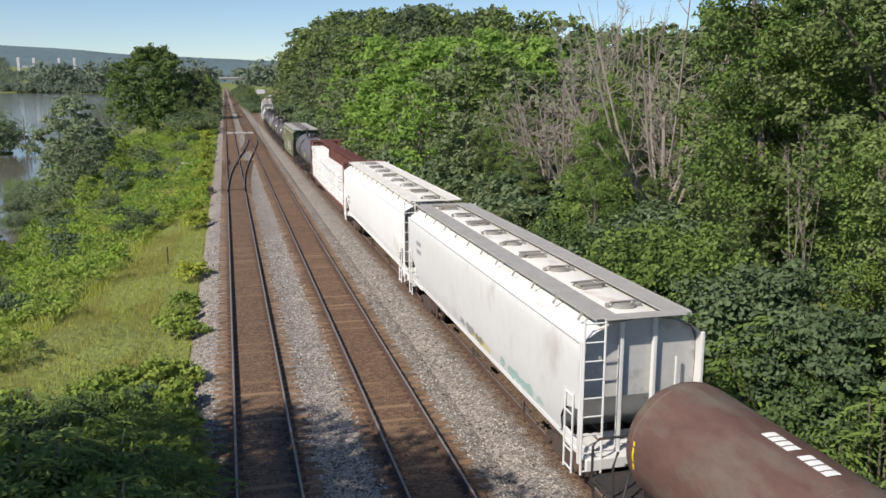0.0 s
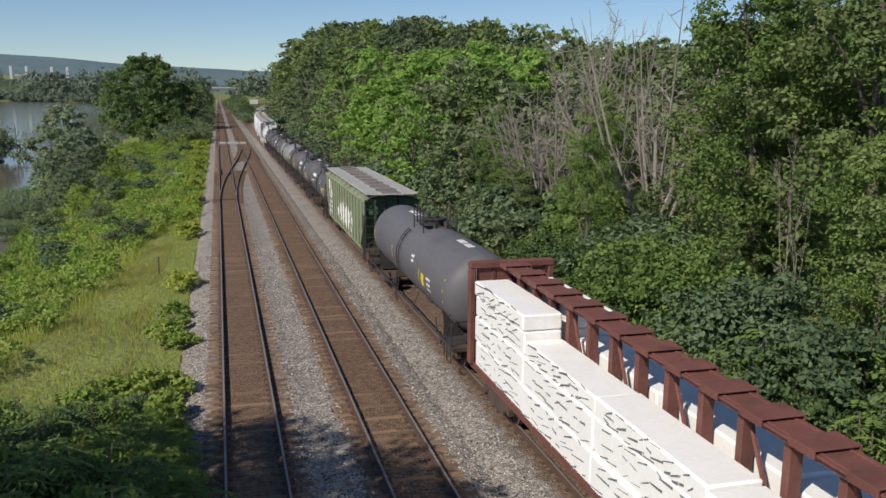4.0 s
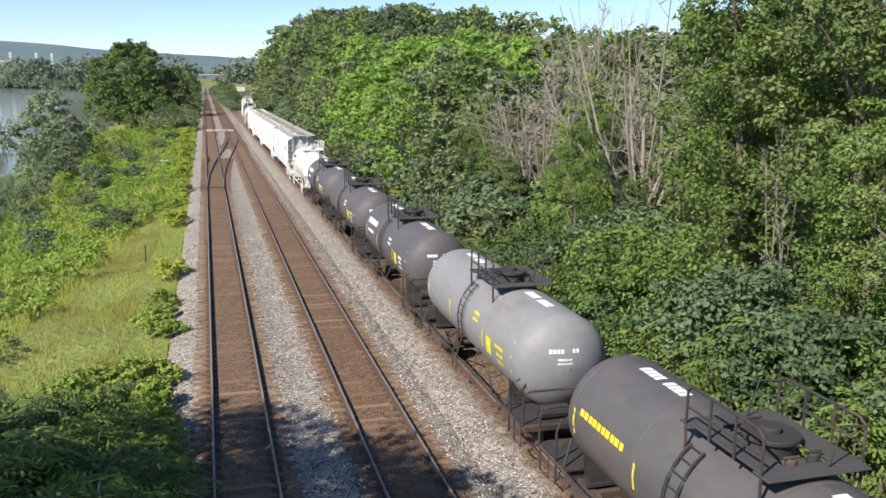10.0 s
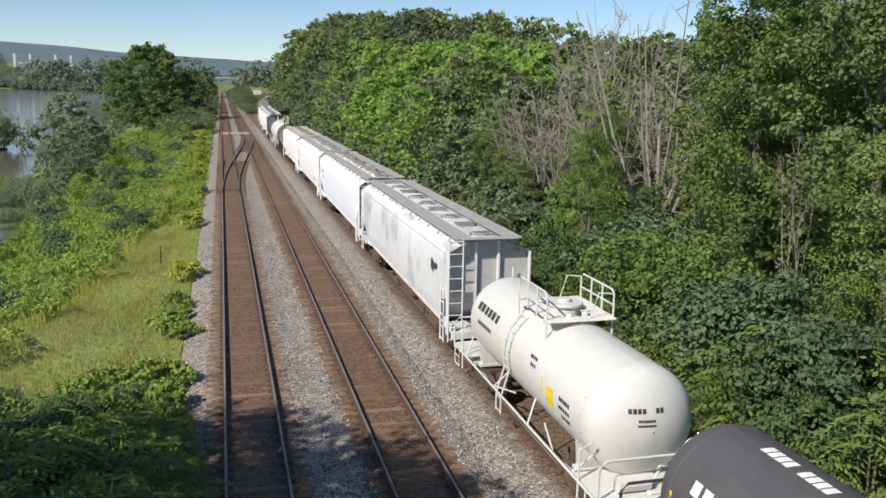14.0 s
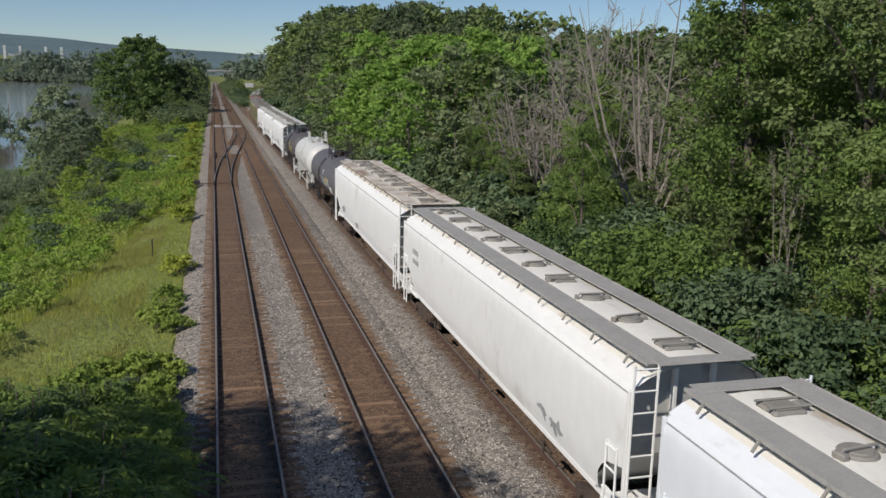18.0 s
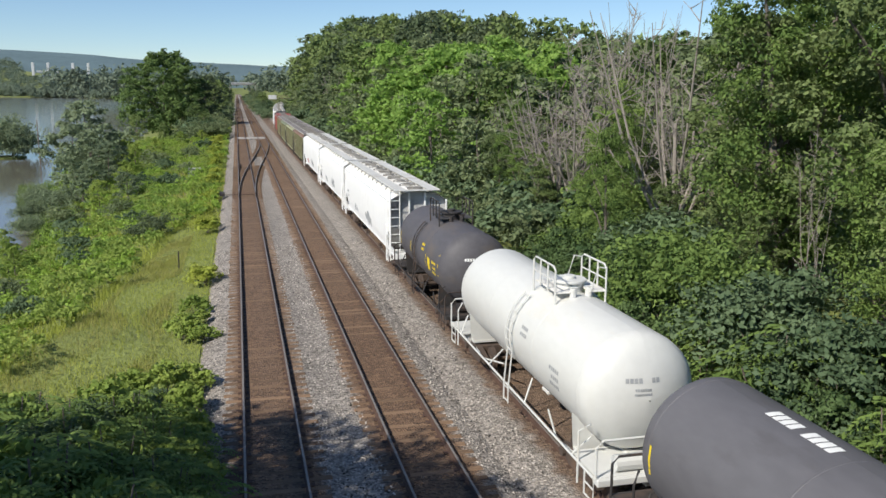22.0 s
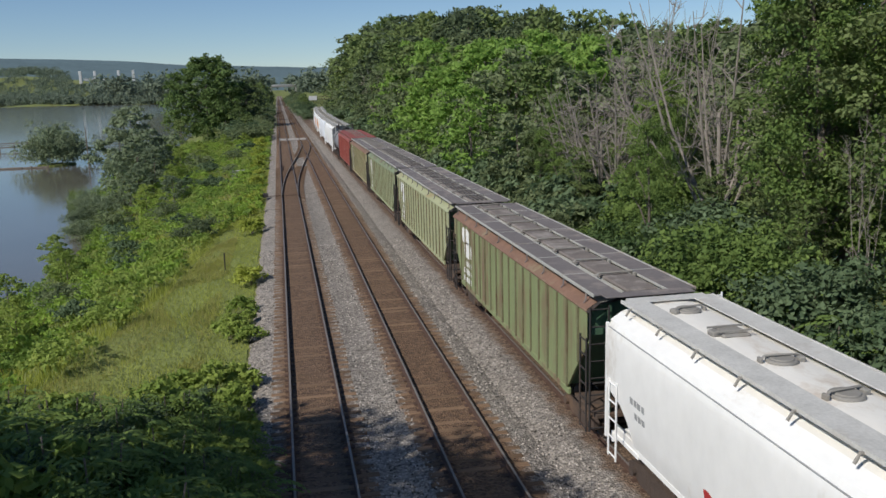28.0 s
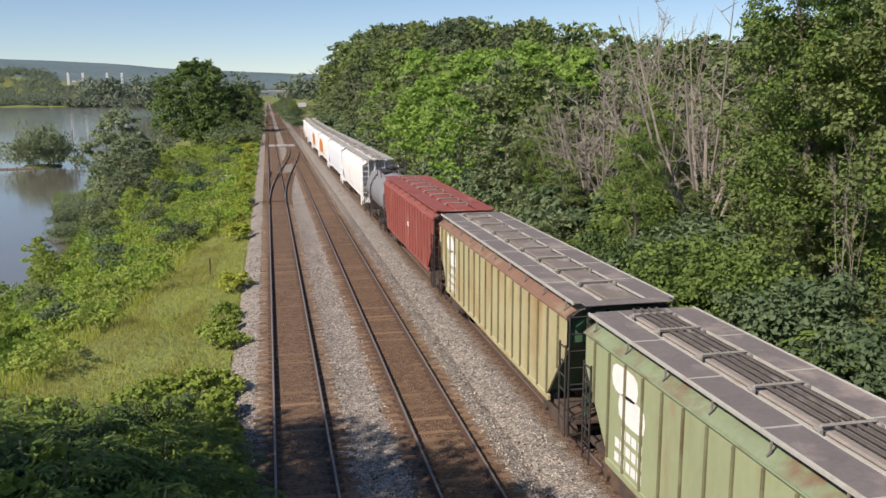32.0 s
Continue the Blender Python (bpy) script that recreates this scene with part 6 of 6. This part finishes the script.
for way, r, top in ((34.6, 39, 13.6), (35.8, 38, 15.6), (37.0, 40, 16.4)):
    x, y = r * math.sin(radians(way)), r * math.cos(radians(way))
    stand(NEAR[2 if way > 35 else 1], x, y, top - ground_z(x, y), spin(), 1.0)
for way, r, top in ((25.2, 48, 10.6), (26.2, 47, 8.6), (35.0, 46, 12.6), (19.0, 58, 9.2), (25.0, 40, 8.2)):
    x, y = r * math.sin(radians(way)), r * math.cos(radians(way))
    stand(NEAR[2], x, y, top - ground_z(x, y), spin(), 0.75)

for x, y, top in ((21.5, 88, 13.6), (26.5, 84, 13.8), (18.5, 97, 12.0), (23.5, 98, 14.4), (30.0, 90, 14.0)):
    stand(MID[0], x, y, top - ground_z(x, y), spin(), 1.35)

y = 125.0
while y < 310:
    for x in (13.4, 16.6):
        stand(rr.choice(BUSHFAR), x + bend(y) + rr.uniform(-0.6, 0.9), y + rr.uniform(-2, 2), (2.6 if x < 15 else 4.6) * rr.uniform(0.8, 1.3) + 0.006 * y, spin(), rr.uniform(1.1, 1.5))
    y += 3.6 + 0.012 * y

# the tall trees beside the overpass whose shadows reach the tracks
for x, y, h in ((-13.2, 14.2, 18), (-11.8, 11.2, 18), (-10.0, 8.6, 17.5), (-12.6, 7.6, 19), (-11.5, 3.6, 18), (-8.4, 1.0, 17), (-13.5, 10.6, 19.5), (-17.5, 11.5, 19)):
    stand(SHADE, x, y, h, spin(), 0.68)
for x, y, h, turn in ((-15.6, 7.4, 14.5, 0.8), (-19.2, 9.2, 15.5, 2.4)):
    stand(SHADE, x, y, h, turn, 0.85)

# embankment on the left
for x, y, h in ((-2.0, 13.5, 2.0), (-1.9, 15.6, 1.8), (-1.8, 18.2, 1.5), (-1.9, 21.2, 1.3), (-1.9, 24.0, 1.0), (-4.6, 15.5, 3.0), (-6.8, 17.5, 3.0), (-9.2, 19.0, 3.2), (-3.6, 18.5, 2.2), (-5.5, 21.0, 2.3), (-8.0, 22.5, 2.3), (-11.0, 23.5, 3.2), (-3.2, 22.5, 1.5), (-13.2, 26.5, 3.4), (-3.0, 25.5, 1.2), (-10.5, 26.5, 1.6), (-5.2, 12.5, 3.6), (-8, 13.5, 3.8), (-2.7, 16.5, 1.5), (-4.4, 24.0, 1.9), (-6.6, 24.6, 2.0), (-2.6, 20.4, 1.5), (-7.0, 19.8, 2.6), (-4.6, 19.6, 2.3), (-8.8, 25.0, 2.2), (-3.8, 14.0, 2.4)):
    stand(BUSH[0] if rr.random() < 0.5 else BUSH[1], x, y, h, spin(), 1.1)
for x, y, h in ((-2.0, 43.9, 1.3), (-2.3, 45.0, 1.0), (-2.4, 60.6, 1.5), (-2.5, 62.5, 1.2), (-2.7, 71, 1.0), (-2.6, 78, 1.3), (-2.9, 92, 1.6), (-2.7, 101, 1.4), (-3.1, 112, 1.8), (-2.9, 122, 1.7), (-3.4, 134, 2.0), (-3.2, 147, 2.0), (-3.8, 160, 2.3)):
    stand(LIMEBUSH, x, y, h, spin(), 1.1)
for x, y, h in ((-2.2, 38.2, 1.1), (-2.0, 36.2, 0.9), (-2.5, 34.4, 1.3), (-1.7, 33.4, 1.0), (-1.9, 27.6, 1.3), (-2.8, 27.4, 1.6), (-2.0, 25.4, 1.4), (-3.8, 27.2, 1.5), (-1.8, 23.2, 1.4), (-1.9, 20.6, 1.6)):
    stand(LEAFBUSH, x, y, h, spin(), 1.1)
for x, y, h in ((-1.7, 15.4, 1.7), (-1.6, 17.6, 1.6), (-1.7, 19.8, 1.5), (-1.8, 22.0, 1.4), (-2.0, 14.2, 2.6), (-2.3, 16.4, 2.5), (-2.2, 18.6, 2.2), (-3.4, 15.6, 3.2), (-4.4, 17.6, 3.3), (-5.8, 19.4, 3.4), (-7.6, 20.6, 3.4), (-3.4, 20.0, 2.5), (-4.8, 22.0, 2.6), (-6.4, 23.0, 2.7), (-2.6, 22.6, 1.7), (-9.4, 22.6, 3.2), (-3.6, 23.8, 2.0), (-8.6, 24.6, 2.6)):
    stand(SUMAC[1 if rr.random() < 0.25 else 0], x, y, h, spin(), 1.15)
for x, y, h in ((-5.0, 19.0, 3.0), (-7.5, 21.5, 3.0), (-3.4, 21.0, 2.2), (-6.0, 16.5, 3.6), (-9.5, 22.5, 2.8), (-4.0, 24.6, 2.2), (-3.2, 17.0, 2.6), (-6.4, 23.4, 2.5)):
    stand(LEAFBUSH, x, y, h, spin(), 0.9)
stand(DARKBUSH, -6.2, 62.5, 2.4, spin())
stand(DARKBUSH, -7.6, 64.0, 1.7, spin())
for x, y, h, k in ((-9, 75, 1.9, 0), (-12, 88, 2.4, 1), (-8, 100, 2.3, 0), (-11, 60, 1.8, 0), (-14, 54, 2.2, 1), (-10, 120, 2.8, 0), (-7, 135, 2.6, 1), (-13, 70, 2.2, 0), (-6.5, 112, 2.0, 1), (-16, 84, 2.6, 0), (-18, 93, 3.0, 1), (-12, 108, 2.6, 0), (-5.5, 150, 2.6, 0), (-11, 45, 1.7, 0), (-12.5, 134, 3.2, 1)):
    stand(BUSHFAR[k], x, y, h, spin(), 1.15)
y = 30.0
while y < 215:
    s, v = shore_x(y), verge_x(y)
    n = int((v - s) / (2.1 + y * 0.008))
    for i in range(n + 1):
        xx = v - 0.2 - (i + rr.random()) * (v - s - 0.5) / (n + 1)
        weed(xx, y + rr.uniform(-0.9, 0.9), rr.uniform(0.6, 1.1) * (1 + y * 0.003), 1.3 + y * 0.004)
    if y > 68:
        weed(-3.4 + rr.uniform(-0.6, 0.6), y, rr.uniform(0.6, 1.0))
    y += 1.9 + y * 0.011
for x, y, h, p in ((-25.5, 156, 12.5, WILLOW), (-22.5, 147, 8.5, WILLOW), (-24, 134, 9.5, WILLOW), (-20.5, 126, 8.5, WILLOW), (-17, 118, 6.5, WILLOW), (-19, 150, 5, YOUNG), (-16, 140, 4.5, YOUNG), (-14.5, 158, 4.0, YOUNG), (-20.5, 165, 5.5, YOUNG),
                   (-19.5, 241, 23.5, ROUND), (-9.5, 215, 8, MID[2]), (-25, 225, 8, MID[2]),
                   (-7.5, 200, 6, MID[2]), (-6.8, 186, 4, MID[2]), (-11.5, 190, 5, MID[1]), (-16, 196, 5, MID[2]), (-7.0, 172, 3, YOUNG), (-11, 172, 3.5, YOUNG), (-9, 250, 15, FAR[0]), (-7, 290, 13, FAR[1]), (-10, 330, 15, FAR[0]), (-8, 380, 14, FAR[1]), (-12, 430, 16, FAR[0]), (-20, 300, 16, FAR[0]),
                   (-16.5, 66, 3.0, YOUNG), (-18.5, 72, 3.2, YOUNG), (-19, 60, 3.4, YOUNG), (-20.5, 79, 3.5, YOUNG), (-14, 45, 3.0, YOUNG), (-13, 39, 2.8, YOUNG), (-15, 96, 4, YOUNG), (-18, 104, 4.5, WILLOW), (-12.5, 100, 3.5, WILLOW), (-14, 112, 4, YOUNG)):
    stand(p, x, y, h, spin(), 1.05)
y = 262.0
while y < 690:
    for x in (-6.5, -13.0, -22.0):
        stand(rr.choice(FAR), x + rr.uniform(-1.5, 1.5), y + rr.uniform(-5, 5), (5.0 + 0.012 * y) * rr.uniform(0.8, 1.25) * (0.7 if x > -8 else 1.2), spin(), 1.2)
    if y > 330:
        stand(rr.choice(FAR), 9.5 + 0.004 * y + rr.uniform(-0.8, 0.8), y, (3.0 + 0.010 * y) * rr.uniform(0.8, 1.25), spin(), 1.2)
    y += 14 + 0.03 * y
y = 176.0
while y < 440:
    stand(rr.choice(BUSHFAR), -4.6 - 0.004 * y + rr.uniform(-0.6, 0.6), y, rr.uniform(2.0, 3.2) + 0.007 * y, spin(), 1.3)
    stand(rr.choice(BUSHFAR), -8.6 + rr.uniform(-1, 1), y + 3, rr.uniform(2.5, 4.0) + 0.008 * y, spin(), 1.4)
    if y > 275:
        stand(rr.choice(BUSHFAR), 8.4 + 0.25 * bend(y), y, rr.uniform(1.4, 2.4) + 0.004 * y, spin(), 1.0)
    y += 5.0 + 0.012 * y
y = 300.0
while y < 680:
    for x in (8.8, 12.4):
        if x < 10 or y > 390:
            stand(rr.choice(BUSHFAR), x + rr.uniform(-0.6, 0.8), y + rr.uniform(-4, 4), rr.uniform(2.4, 4.0) + 0.006 * y, spin(), 1.0 if x < 10 else 1.4)
    y += 12.0
ISLAND = ((-51.5, 206, 12.3), (-50, 207, 11.0))
for x, y, h in ((-25.5, 116, 3.2), (-24.0, 105, 2.8), (-22.0, 95, 2.6), (-21, 106, 3.5)):
    stand(WILLOWBUSH, x, y, h, spin(), 1.0)
for x, y, h in ISLAND:
    o = stand(WILLOWBUSH, x, y, h, spin(), 0.8)
    o.location.z = -8.6

retire(NEAR + MID + FAR + [WILLOW, YOUNG, ROUND, SHADE, WILLOWBUSH] + DEAD + BUSH + SUMAC + BUSHFAR + [LIMEBUSH, LEAFBUSH, DARKBUSH])


rng = np.random.default_rng(19)
for k, (words, mat_) in enumerate((("leafy green weeds", LEAF_WEED), ("pale yellow green weeds", LEAF_LIME), ("dull green brambles", LEAF_BRAMBLE))):
    pos, out = clumps(rng, np.array(WEEDS[k][0]), np.array(WEEDS[k][1]), 63)
    tagged(new("embankment_weeds", leaf_mesh("embankment_weeds", mat_, pos, out, 0.21, rng)), words + " covering the embankment slope", "plants", kind="stuff")


# grass on the verge, reeds in the shallows
def blades(name, label, material, places, height, width, rng, kind="stuff"):
    n = len(places)
    a = rng.uniform(0, 6.28, n)
    d = np.stack([np.cos(a), np.sin(a), np.zeros(n)], 1)
    h = height * rng.uniform(0.5, 1.25, n)
    tip = places + np.stack([rng.normal(0, 0.25, n) * h, rng.normal(0, 0.25, n) * h, h], 1)
    v = np.stack([places - d * width, places + d * width, tip], 1).reshape(-1, 3)
    me = bpy.data.meshes.new(name)
    me.from_pydata(v.tolist(), [], np.arange(3 * n).reshape(n, 3).tolist())
    me.materials.append(material)
    return tagged(new(name, me), label, "grass", kind=kind)


rng = np.random.default_rng(9)


def sow(n, xa, xb, ya, yb, keep):
    out = []
    for _ in range(n):
        y = ya + (yb - ya) * rng.random() ** 1.4
        x = rng.uniform(xa(y), xb(y))
        if keep(x, y):
            out.append((x, y, ground_z(x, y) - 0.05))
    return np.array(out)


blades("grass", "long green grass on the railway verge", GRASS, sow(42000, lambda y: verge_x(y) - 1.0, lambda y: -1.65, 22, 110, lambda x, y: True), 0.25, 0.014, rng)
blades("dry_grass", "drying yellow grass on the railway verge", DRYGRASS, sow(26000, lambda y: verge_x(y) + 0.2, lambda y: -3.4, 24, 62, lambda x, y: noise.noise((x * 0.3, y * 0.12, 2)) > -0.25), 0.27, 0.013, rng)
blades("slope_grass", "rough grass on the embankment slope", GRASS, sow(30000, lambda y: shore_x(y), lambda y: verge_x(y), 28, 160, lambda x, y: True), 0.5, 0.03, rng)
blades("right_undergrowth", "weeds at the foot of the bushes", GRASS, sow(14000, lambda y: 11.4, lambda y: 14.5, 8, 110, lambda x, y: True), 0.6, 0.03, rng)

def reed_bed(x, y):
    """A bed in the shallows, its outer edge slanting away from the shore."""
    return x > -19.8 - 0.27 * (y - 88) + 1.2 * noise.noise((x * 0.3, y * 0.2, 6)) and x < shore_x(y) + 1.5


REED = leaf("green_reed_leaves", (0.13, 0.19, 0.06), (0.26, 0.33, 0.11), 0.3)
beds = [(x, y, -6.1) for x, y in zip(rng.uniform(-34, -17, 26000), rng.uniform(87, 138, 26000)) if reed_bed(x, y)]
blades("reeds", "dense green reeds standing in the shallow water", REED, np.array(beds), 1.5, 0.05, rng)

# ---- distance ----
# blue grey haze of distance is mixed into the hill colour
HAZY = paint("haze_tinted_far_hills", (0.12, 0.17, 0.19), 1.0, vary=0.2, scale=0.004, bump=0.0, spec=0.0)
hill_rows = [[], [], []]
for i in range(61):
    az = -40 + i * 1.5
    el = between(az, ((-40, 2.5), (-16.7, 2.32), (-12, 2.2), (-9.8, 2.1), (-5.4, 1.76), (-1, 1.62), (2, 1.45), (10, 1.6), (50, 1.6))) + 0.05 * noise.noise((az * 0.4, 0, 0))
    for k, (r, e) in enumerate(((2700, -0.4), (3200, el * 0.6), (3800, el))):
        hill_rows[k].append((r * math.sin(radians(az)), r * math.cos(radians(az)), 9.5 + r * math.tan(radians(e))))
thing("backdrop", "long low wooded hills with distance haze in their colour", "hills", kind="structure", shape=Shape().grid(hill_rows), material=HAZY, smooth=True)

# leaf greens lifted and greyed: distance haze put into the colour
FARLEAF = leaf("haze_paled_tree_leaves", (0.125, 0.165, 0.125), (0.19, 0.235, 0.165), 0.25)
rng = np.random.default_rng(15)
cs, rs = [], []
for i in range(1900):
    u = 1.45 * rng.random()
    x0, y0 = -110 - 520 * u, 1308 + 520 * u
    d = (570 * rng.random() if i % 2 else 60 * rng.random())
    x, y = x0 + d * 0.2, y0 + d
    r, wide = math.hypot(x, y), rng.uniform(8, 17)
    z = ground_z(x, y) + 4 + rng.uniform(-3, 6)
    if -12.7 < math.degrees(math.atan2(x, y)) < -8.4:
        z, wide = min(z, 9.5 + r * 0.0158 - 1.35 * wide), wide * 0.8
    cs.append((x, y, z))
    rs.append(wide)
for i in range(300):
    x, y = rng.uniform(-130, 70), rng.uniform(600, 950)
    if -9 < x < 13:
        continue
    cs.append((x, y, 11 + rng.uniform(-4, 5)))
    rs.append(rng.uniform(7, 12))
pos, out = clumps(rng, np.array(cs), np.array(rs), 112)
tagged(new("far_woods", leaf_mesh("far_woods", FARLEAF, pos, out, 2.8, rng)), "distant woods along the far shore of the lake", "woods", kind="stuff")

CONCRETE = paint("pale_concrete", (0.55, 0.56, 0.57), 0.8, vary=0.12, scale=0.2, bump=0.0)
bridge = thing("far_bridge", "pale concrete bridge with four white towers beyond the lake", "bridge")


def far(az, el, r):
    return (r * math.sin(radians(az)), r * math.cos(radians(az)), 9.52 + r * math.tan(radians(el)))


for az, r in ((-12.02, 2180), (-11.18, 2200), (-9.79, 2200), (-8.92, 2200)):
    x, y, z = far(az, 1.52, r)
    part("tower", Shape().box((x - 2.9, y - 3, -2), (x + 2.9, y + 3, z), 0.3), CONCRETE, bridge, "white tower")
a, b = far(-11.85, 1.0, 2160), far(-9.95, 0.95, 2160)
part("deck", Shape().add([(a[0], a[1], a[2] - 2.5), (b[0], b[1], b[2] - 2.5), (b[0], b[1], b[2] + 2.0), (a[0], a[1], a[2] + 2.0), (a[0], a[1] + 12, a[2] - 2.5), (b[0], b[1] + 12, b[2] - 2.5), (b[0], b[1] + 12, b[2] + 2.0), (a[0], a[1] + 12, a[2] + 2.0)],
                         [(0, 1, 2, 3), (5, 4, 7, 6), (3, 2, 6, 7), (4, 5, 1, 0), (0, 3, 7, 4), (1, 5, 6, 2)]), CONCRETE, bridge)
for az in (-11.5, -10.9, -10.3):
    x, y, z = far(az, 1.0, 2166)
    part("pier", Shape().box((x - 2, y - 2, -2), (x + 2, y + 2, z), 0.2), CONCRETE, bridge)

over = thing("road_overpass", "grey road overpass across the tracks in the distance", "overpass")
part("deck", Shape().box((-4, 690, 12.4), (15.5, 702, 13.6), 0.2), GRATE, over)
for x in (-4.5, 15):
    part("abutment", Shape().box((x - 0.7, 690, -1), (x + 0.2, 702, 12.4), 0.2), GRATE, over)
part("pier", Shape().box((10, 692, -1), (10.5, 700, 12.4), 0.2), GRATE, over)
part("railing", Shape().box((-4, 689.7, 13.6), (15.5, 690, 14.3), 0.05), CONCRETE, over)

LAMPRED = bpy.data.materials.new("lit_red_lens")
LAMPRED.use_nodes = True
LAMPRED.node_tree.nodes["Principled BSDF"].inputs["Base Color"].default_value = (0.6, 0.05, 0.02, 1)
LAMPRED.node_tree.nodes["Principled BSDF"].inputs["Emission Color"].default_value = (1.0, 0.12, 0.03, 1)
LAMPRED.node_tree.nodes["Principled BSDF"].inputs["Emission Strength"].default_value = 3.0
gantry = thing("signal_gantry", "cantilever railway signal with red lights and white box", "railway signal")
GY, GX = 252.0, 14.6 + 4.0
part("mast", Shape().box((GX - 0.25, GY - 0.25, -1), (GX + 0.25, GY + 0.25, 8.6), 0.03), TRUCKIRON, gantry)
part("arm", Shape().box((GX - 7.5, GY - 0.25, 6.7), (GX, GY + 0.25, 6.85), 0.02).box((GX - 7.5, GY - 0.25, 7.5), (GX, GY + 0.25, 7.6), 0.02), TRUCKIRON, gantry)
for i in range(6):
    part("lattice", Shape().tube([(GX - 1.25 * i, GY, 6.8), (GX - 1.25 * i - 0.62, GY, 7.55), (GX - 1.25 * i - 1.25, GY, 6.8)], 0.05), TRUCKIRON, gantry)
part("white_box", Shape().box((GX - 9.6, GY - 0.8, 6.5), (GX - 7.3, GY + 0.8, 7.7), 0.05), CONCRETE, gantry, "white equipment box")
for i in range(2):
    s = part("signal_head", Shape().box((GX - 0.4, GY - 0.5, 7.3 + i * 1.2), (GX + 0.4, GY - 0.3, 8.3 + i * 1.2), 0.05), IRON, gantry)
    part("lens", Shape().tube([(GX, GY - 0.56, 7.8 + i * 1.2), (GX, GY - 0.5, 7.8 + i * 1.2)], 0.22, 12), LAMPRED, s, "lit red lens")

# ---- small things by the lake and on the verge ----
cab = thing("relay_cabinet", "low grey relay cabinet on the embankment", "cabinet")
part("case", Shape().box((-6.2, 106, -1.6), (-4.6, 107, -0.15), 0.05), GRATE, cab)
part("roof", Shape().box((-6.3, 105.9, -0.15), (-4.5, 107.1, -0.08), 0.03), GRATE, cab)
post = thing("marker_post", "thin dark marker post in the grass", "post", shape=Shape().tube([(-3.6, 48.5, -0.9), (-3.58, 48.5, 0.45)], 0.035, 6), material=IRON)
pole = thing("utility_pole", "tall thin weathered pole standing in the water", "pole", shape=Shape().tube([(-43, 201, -7), (-43, 201, 2.6)], 0.16, 8, True, 0.1), material=BARK)
dock = thing("boom", "floating log boom on the lake", "boom")
for i in range(9):
    x = -98 + 5.2 * i
    part("log", Shape().tube([(x, 199 + 0.3 * (i % 2), -5.95), (x + 5, 199.2, -5.9)], 0.28, 8), BARK, dock)
for x in (-54, -50.5):
    part("pile", Shape().tube([(x, 196.5, -7), (x, 196.5, -5.2)], 0.16, 7), BARK, dock)
foot = thing("footbridge", "long low wooden footbridge over the lake", "footbridge")
part("deck", Shape().box((-150, 269, -5.2), (-62, 271, -4.9), 0.02), BARK, foot)
for i in range(23):
    x = -150 + 4 * i
    part("pile", Shape().tube([(x, 269.2, -7.5), (x, 269.2, -3.8)], 0.14, 6), BARK, foot)
part("handrail", Shape().box((-150, 269, -3.95), (-62, 269.12, -3.65), 0.01).box((-150, 269, -4.5), (-62, 269.1, -4.3), 0.01), BARK, foot)
thing("islet", "low overgrown islet in the lake", "islet", kind="structure", shape=Shape().disc((-51, 206), 6.5, -7, -5.7, 18, 2.5), material=SOIL, smooth=True)

def motions():
    """The train rolls towards the overpass at a steady pace and passes under it."""
    for car, start in train:
        rows = []
        steps = 2 if start < 90 else 17
        for i in range(steps):
            t = 32.0 * i / (steps - 1)
            y = start - SPEED * t
            slope = max(0.0, y - BEND_FROM) / BEND_RADIUS
            rows.append((t, pose(TRACK_3 + bend(y), y, 0, 0, 0, -math.degrees(math.atan(slope)))))
        walk(car, rows)


motions()
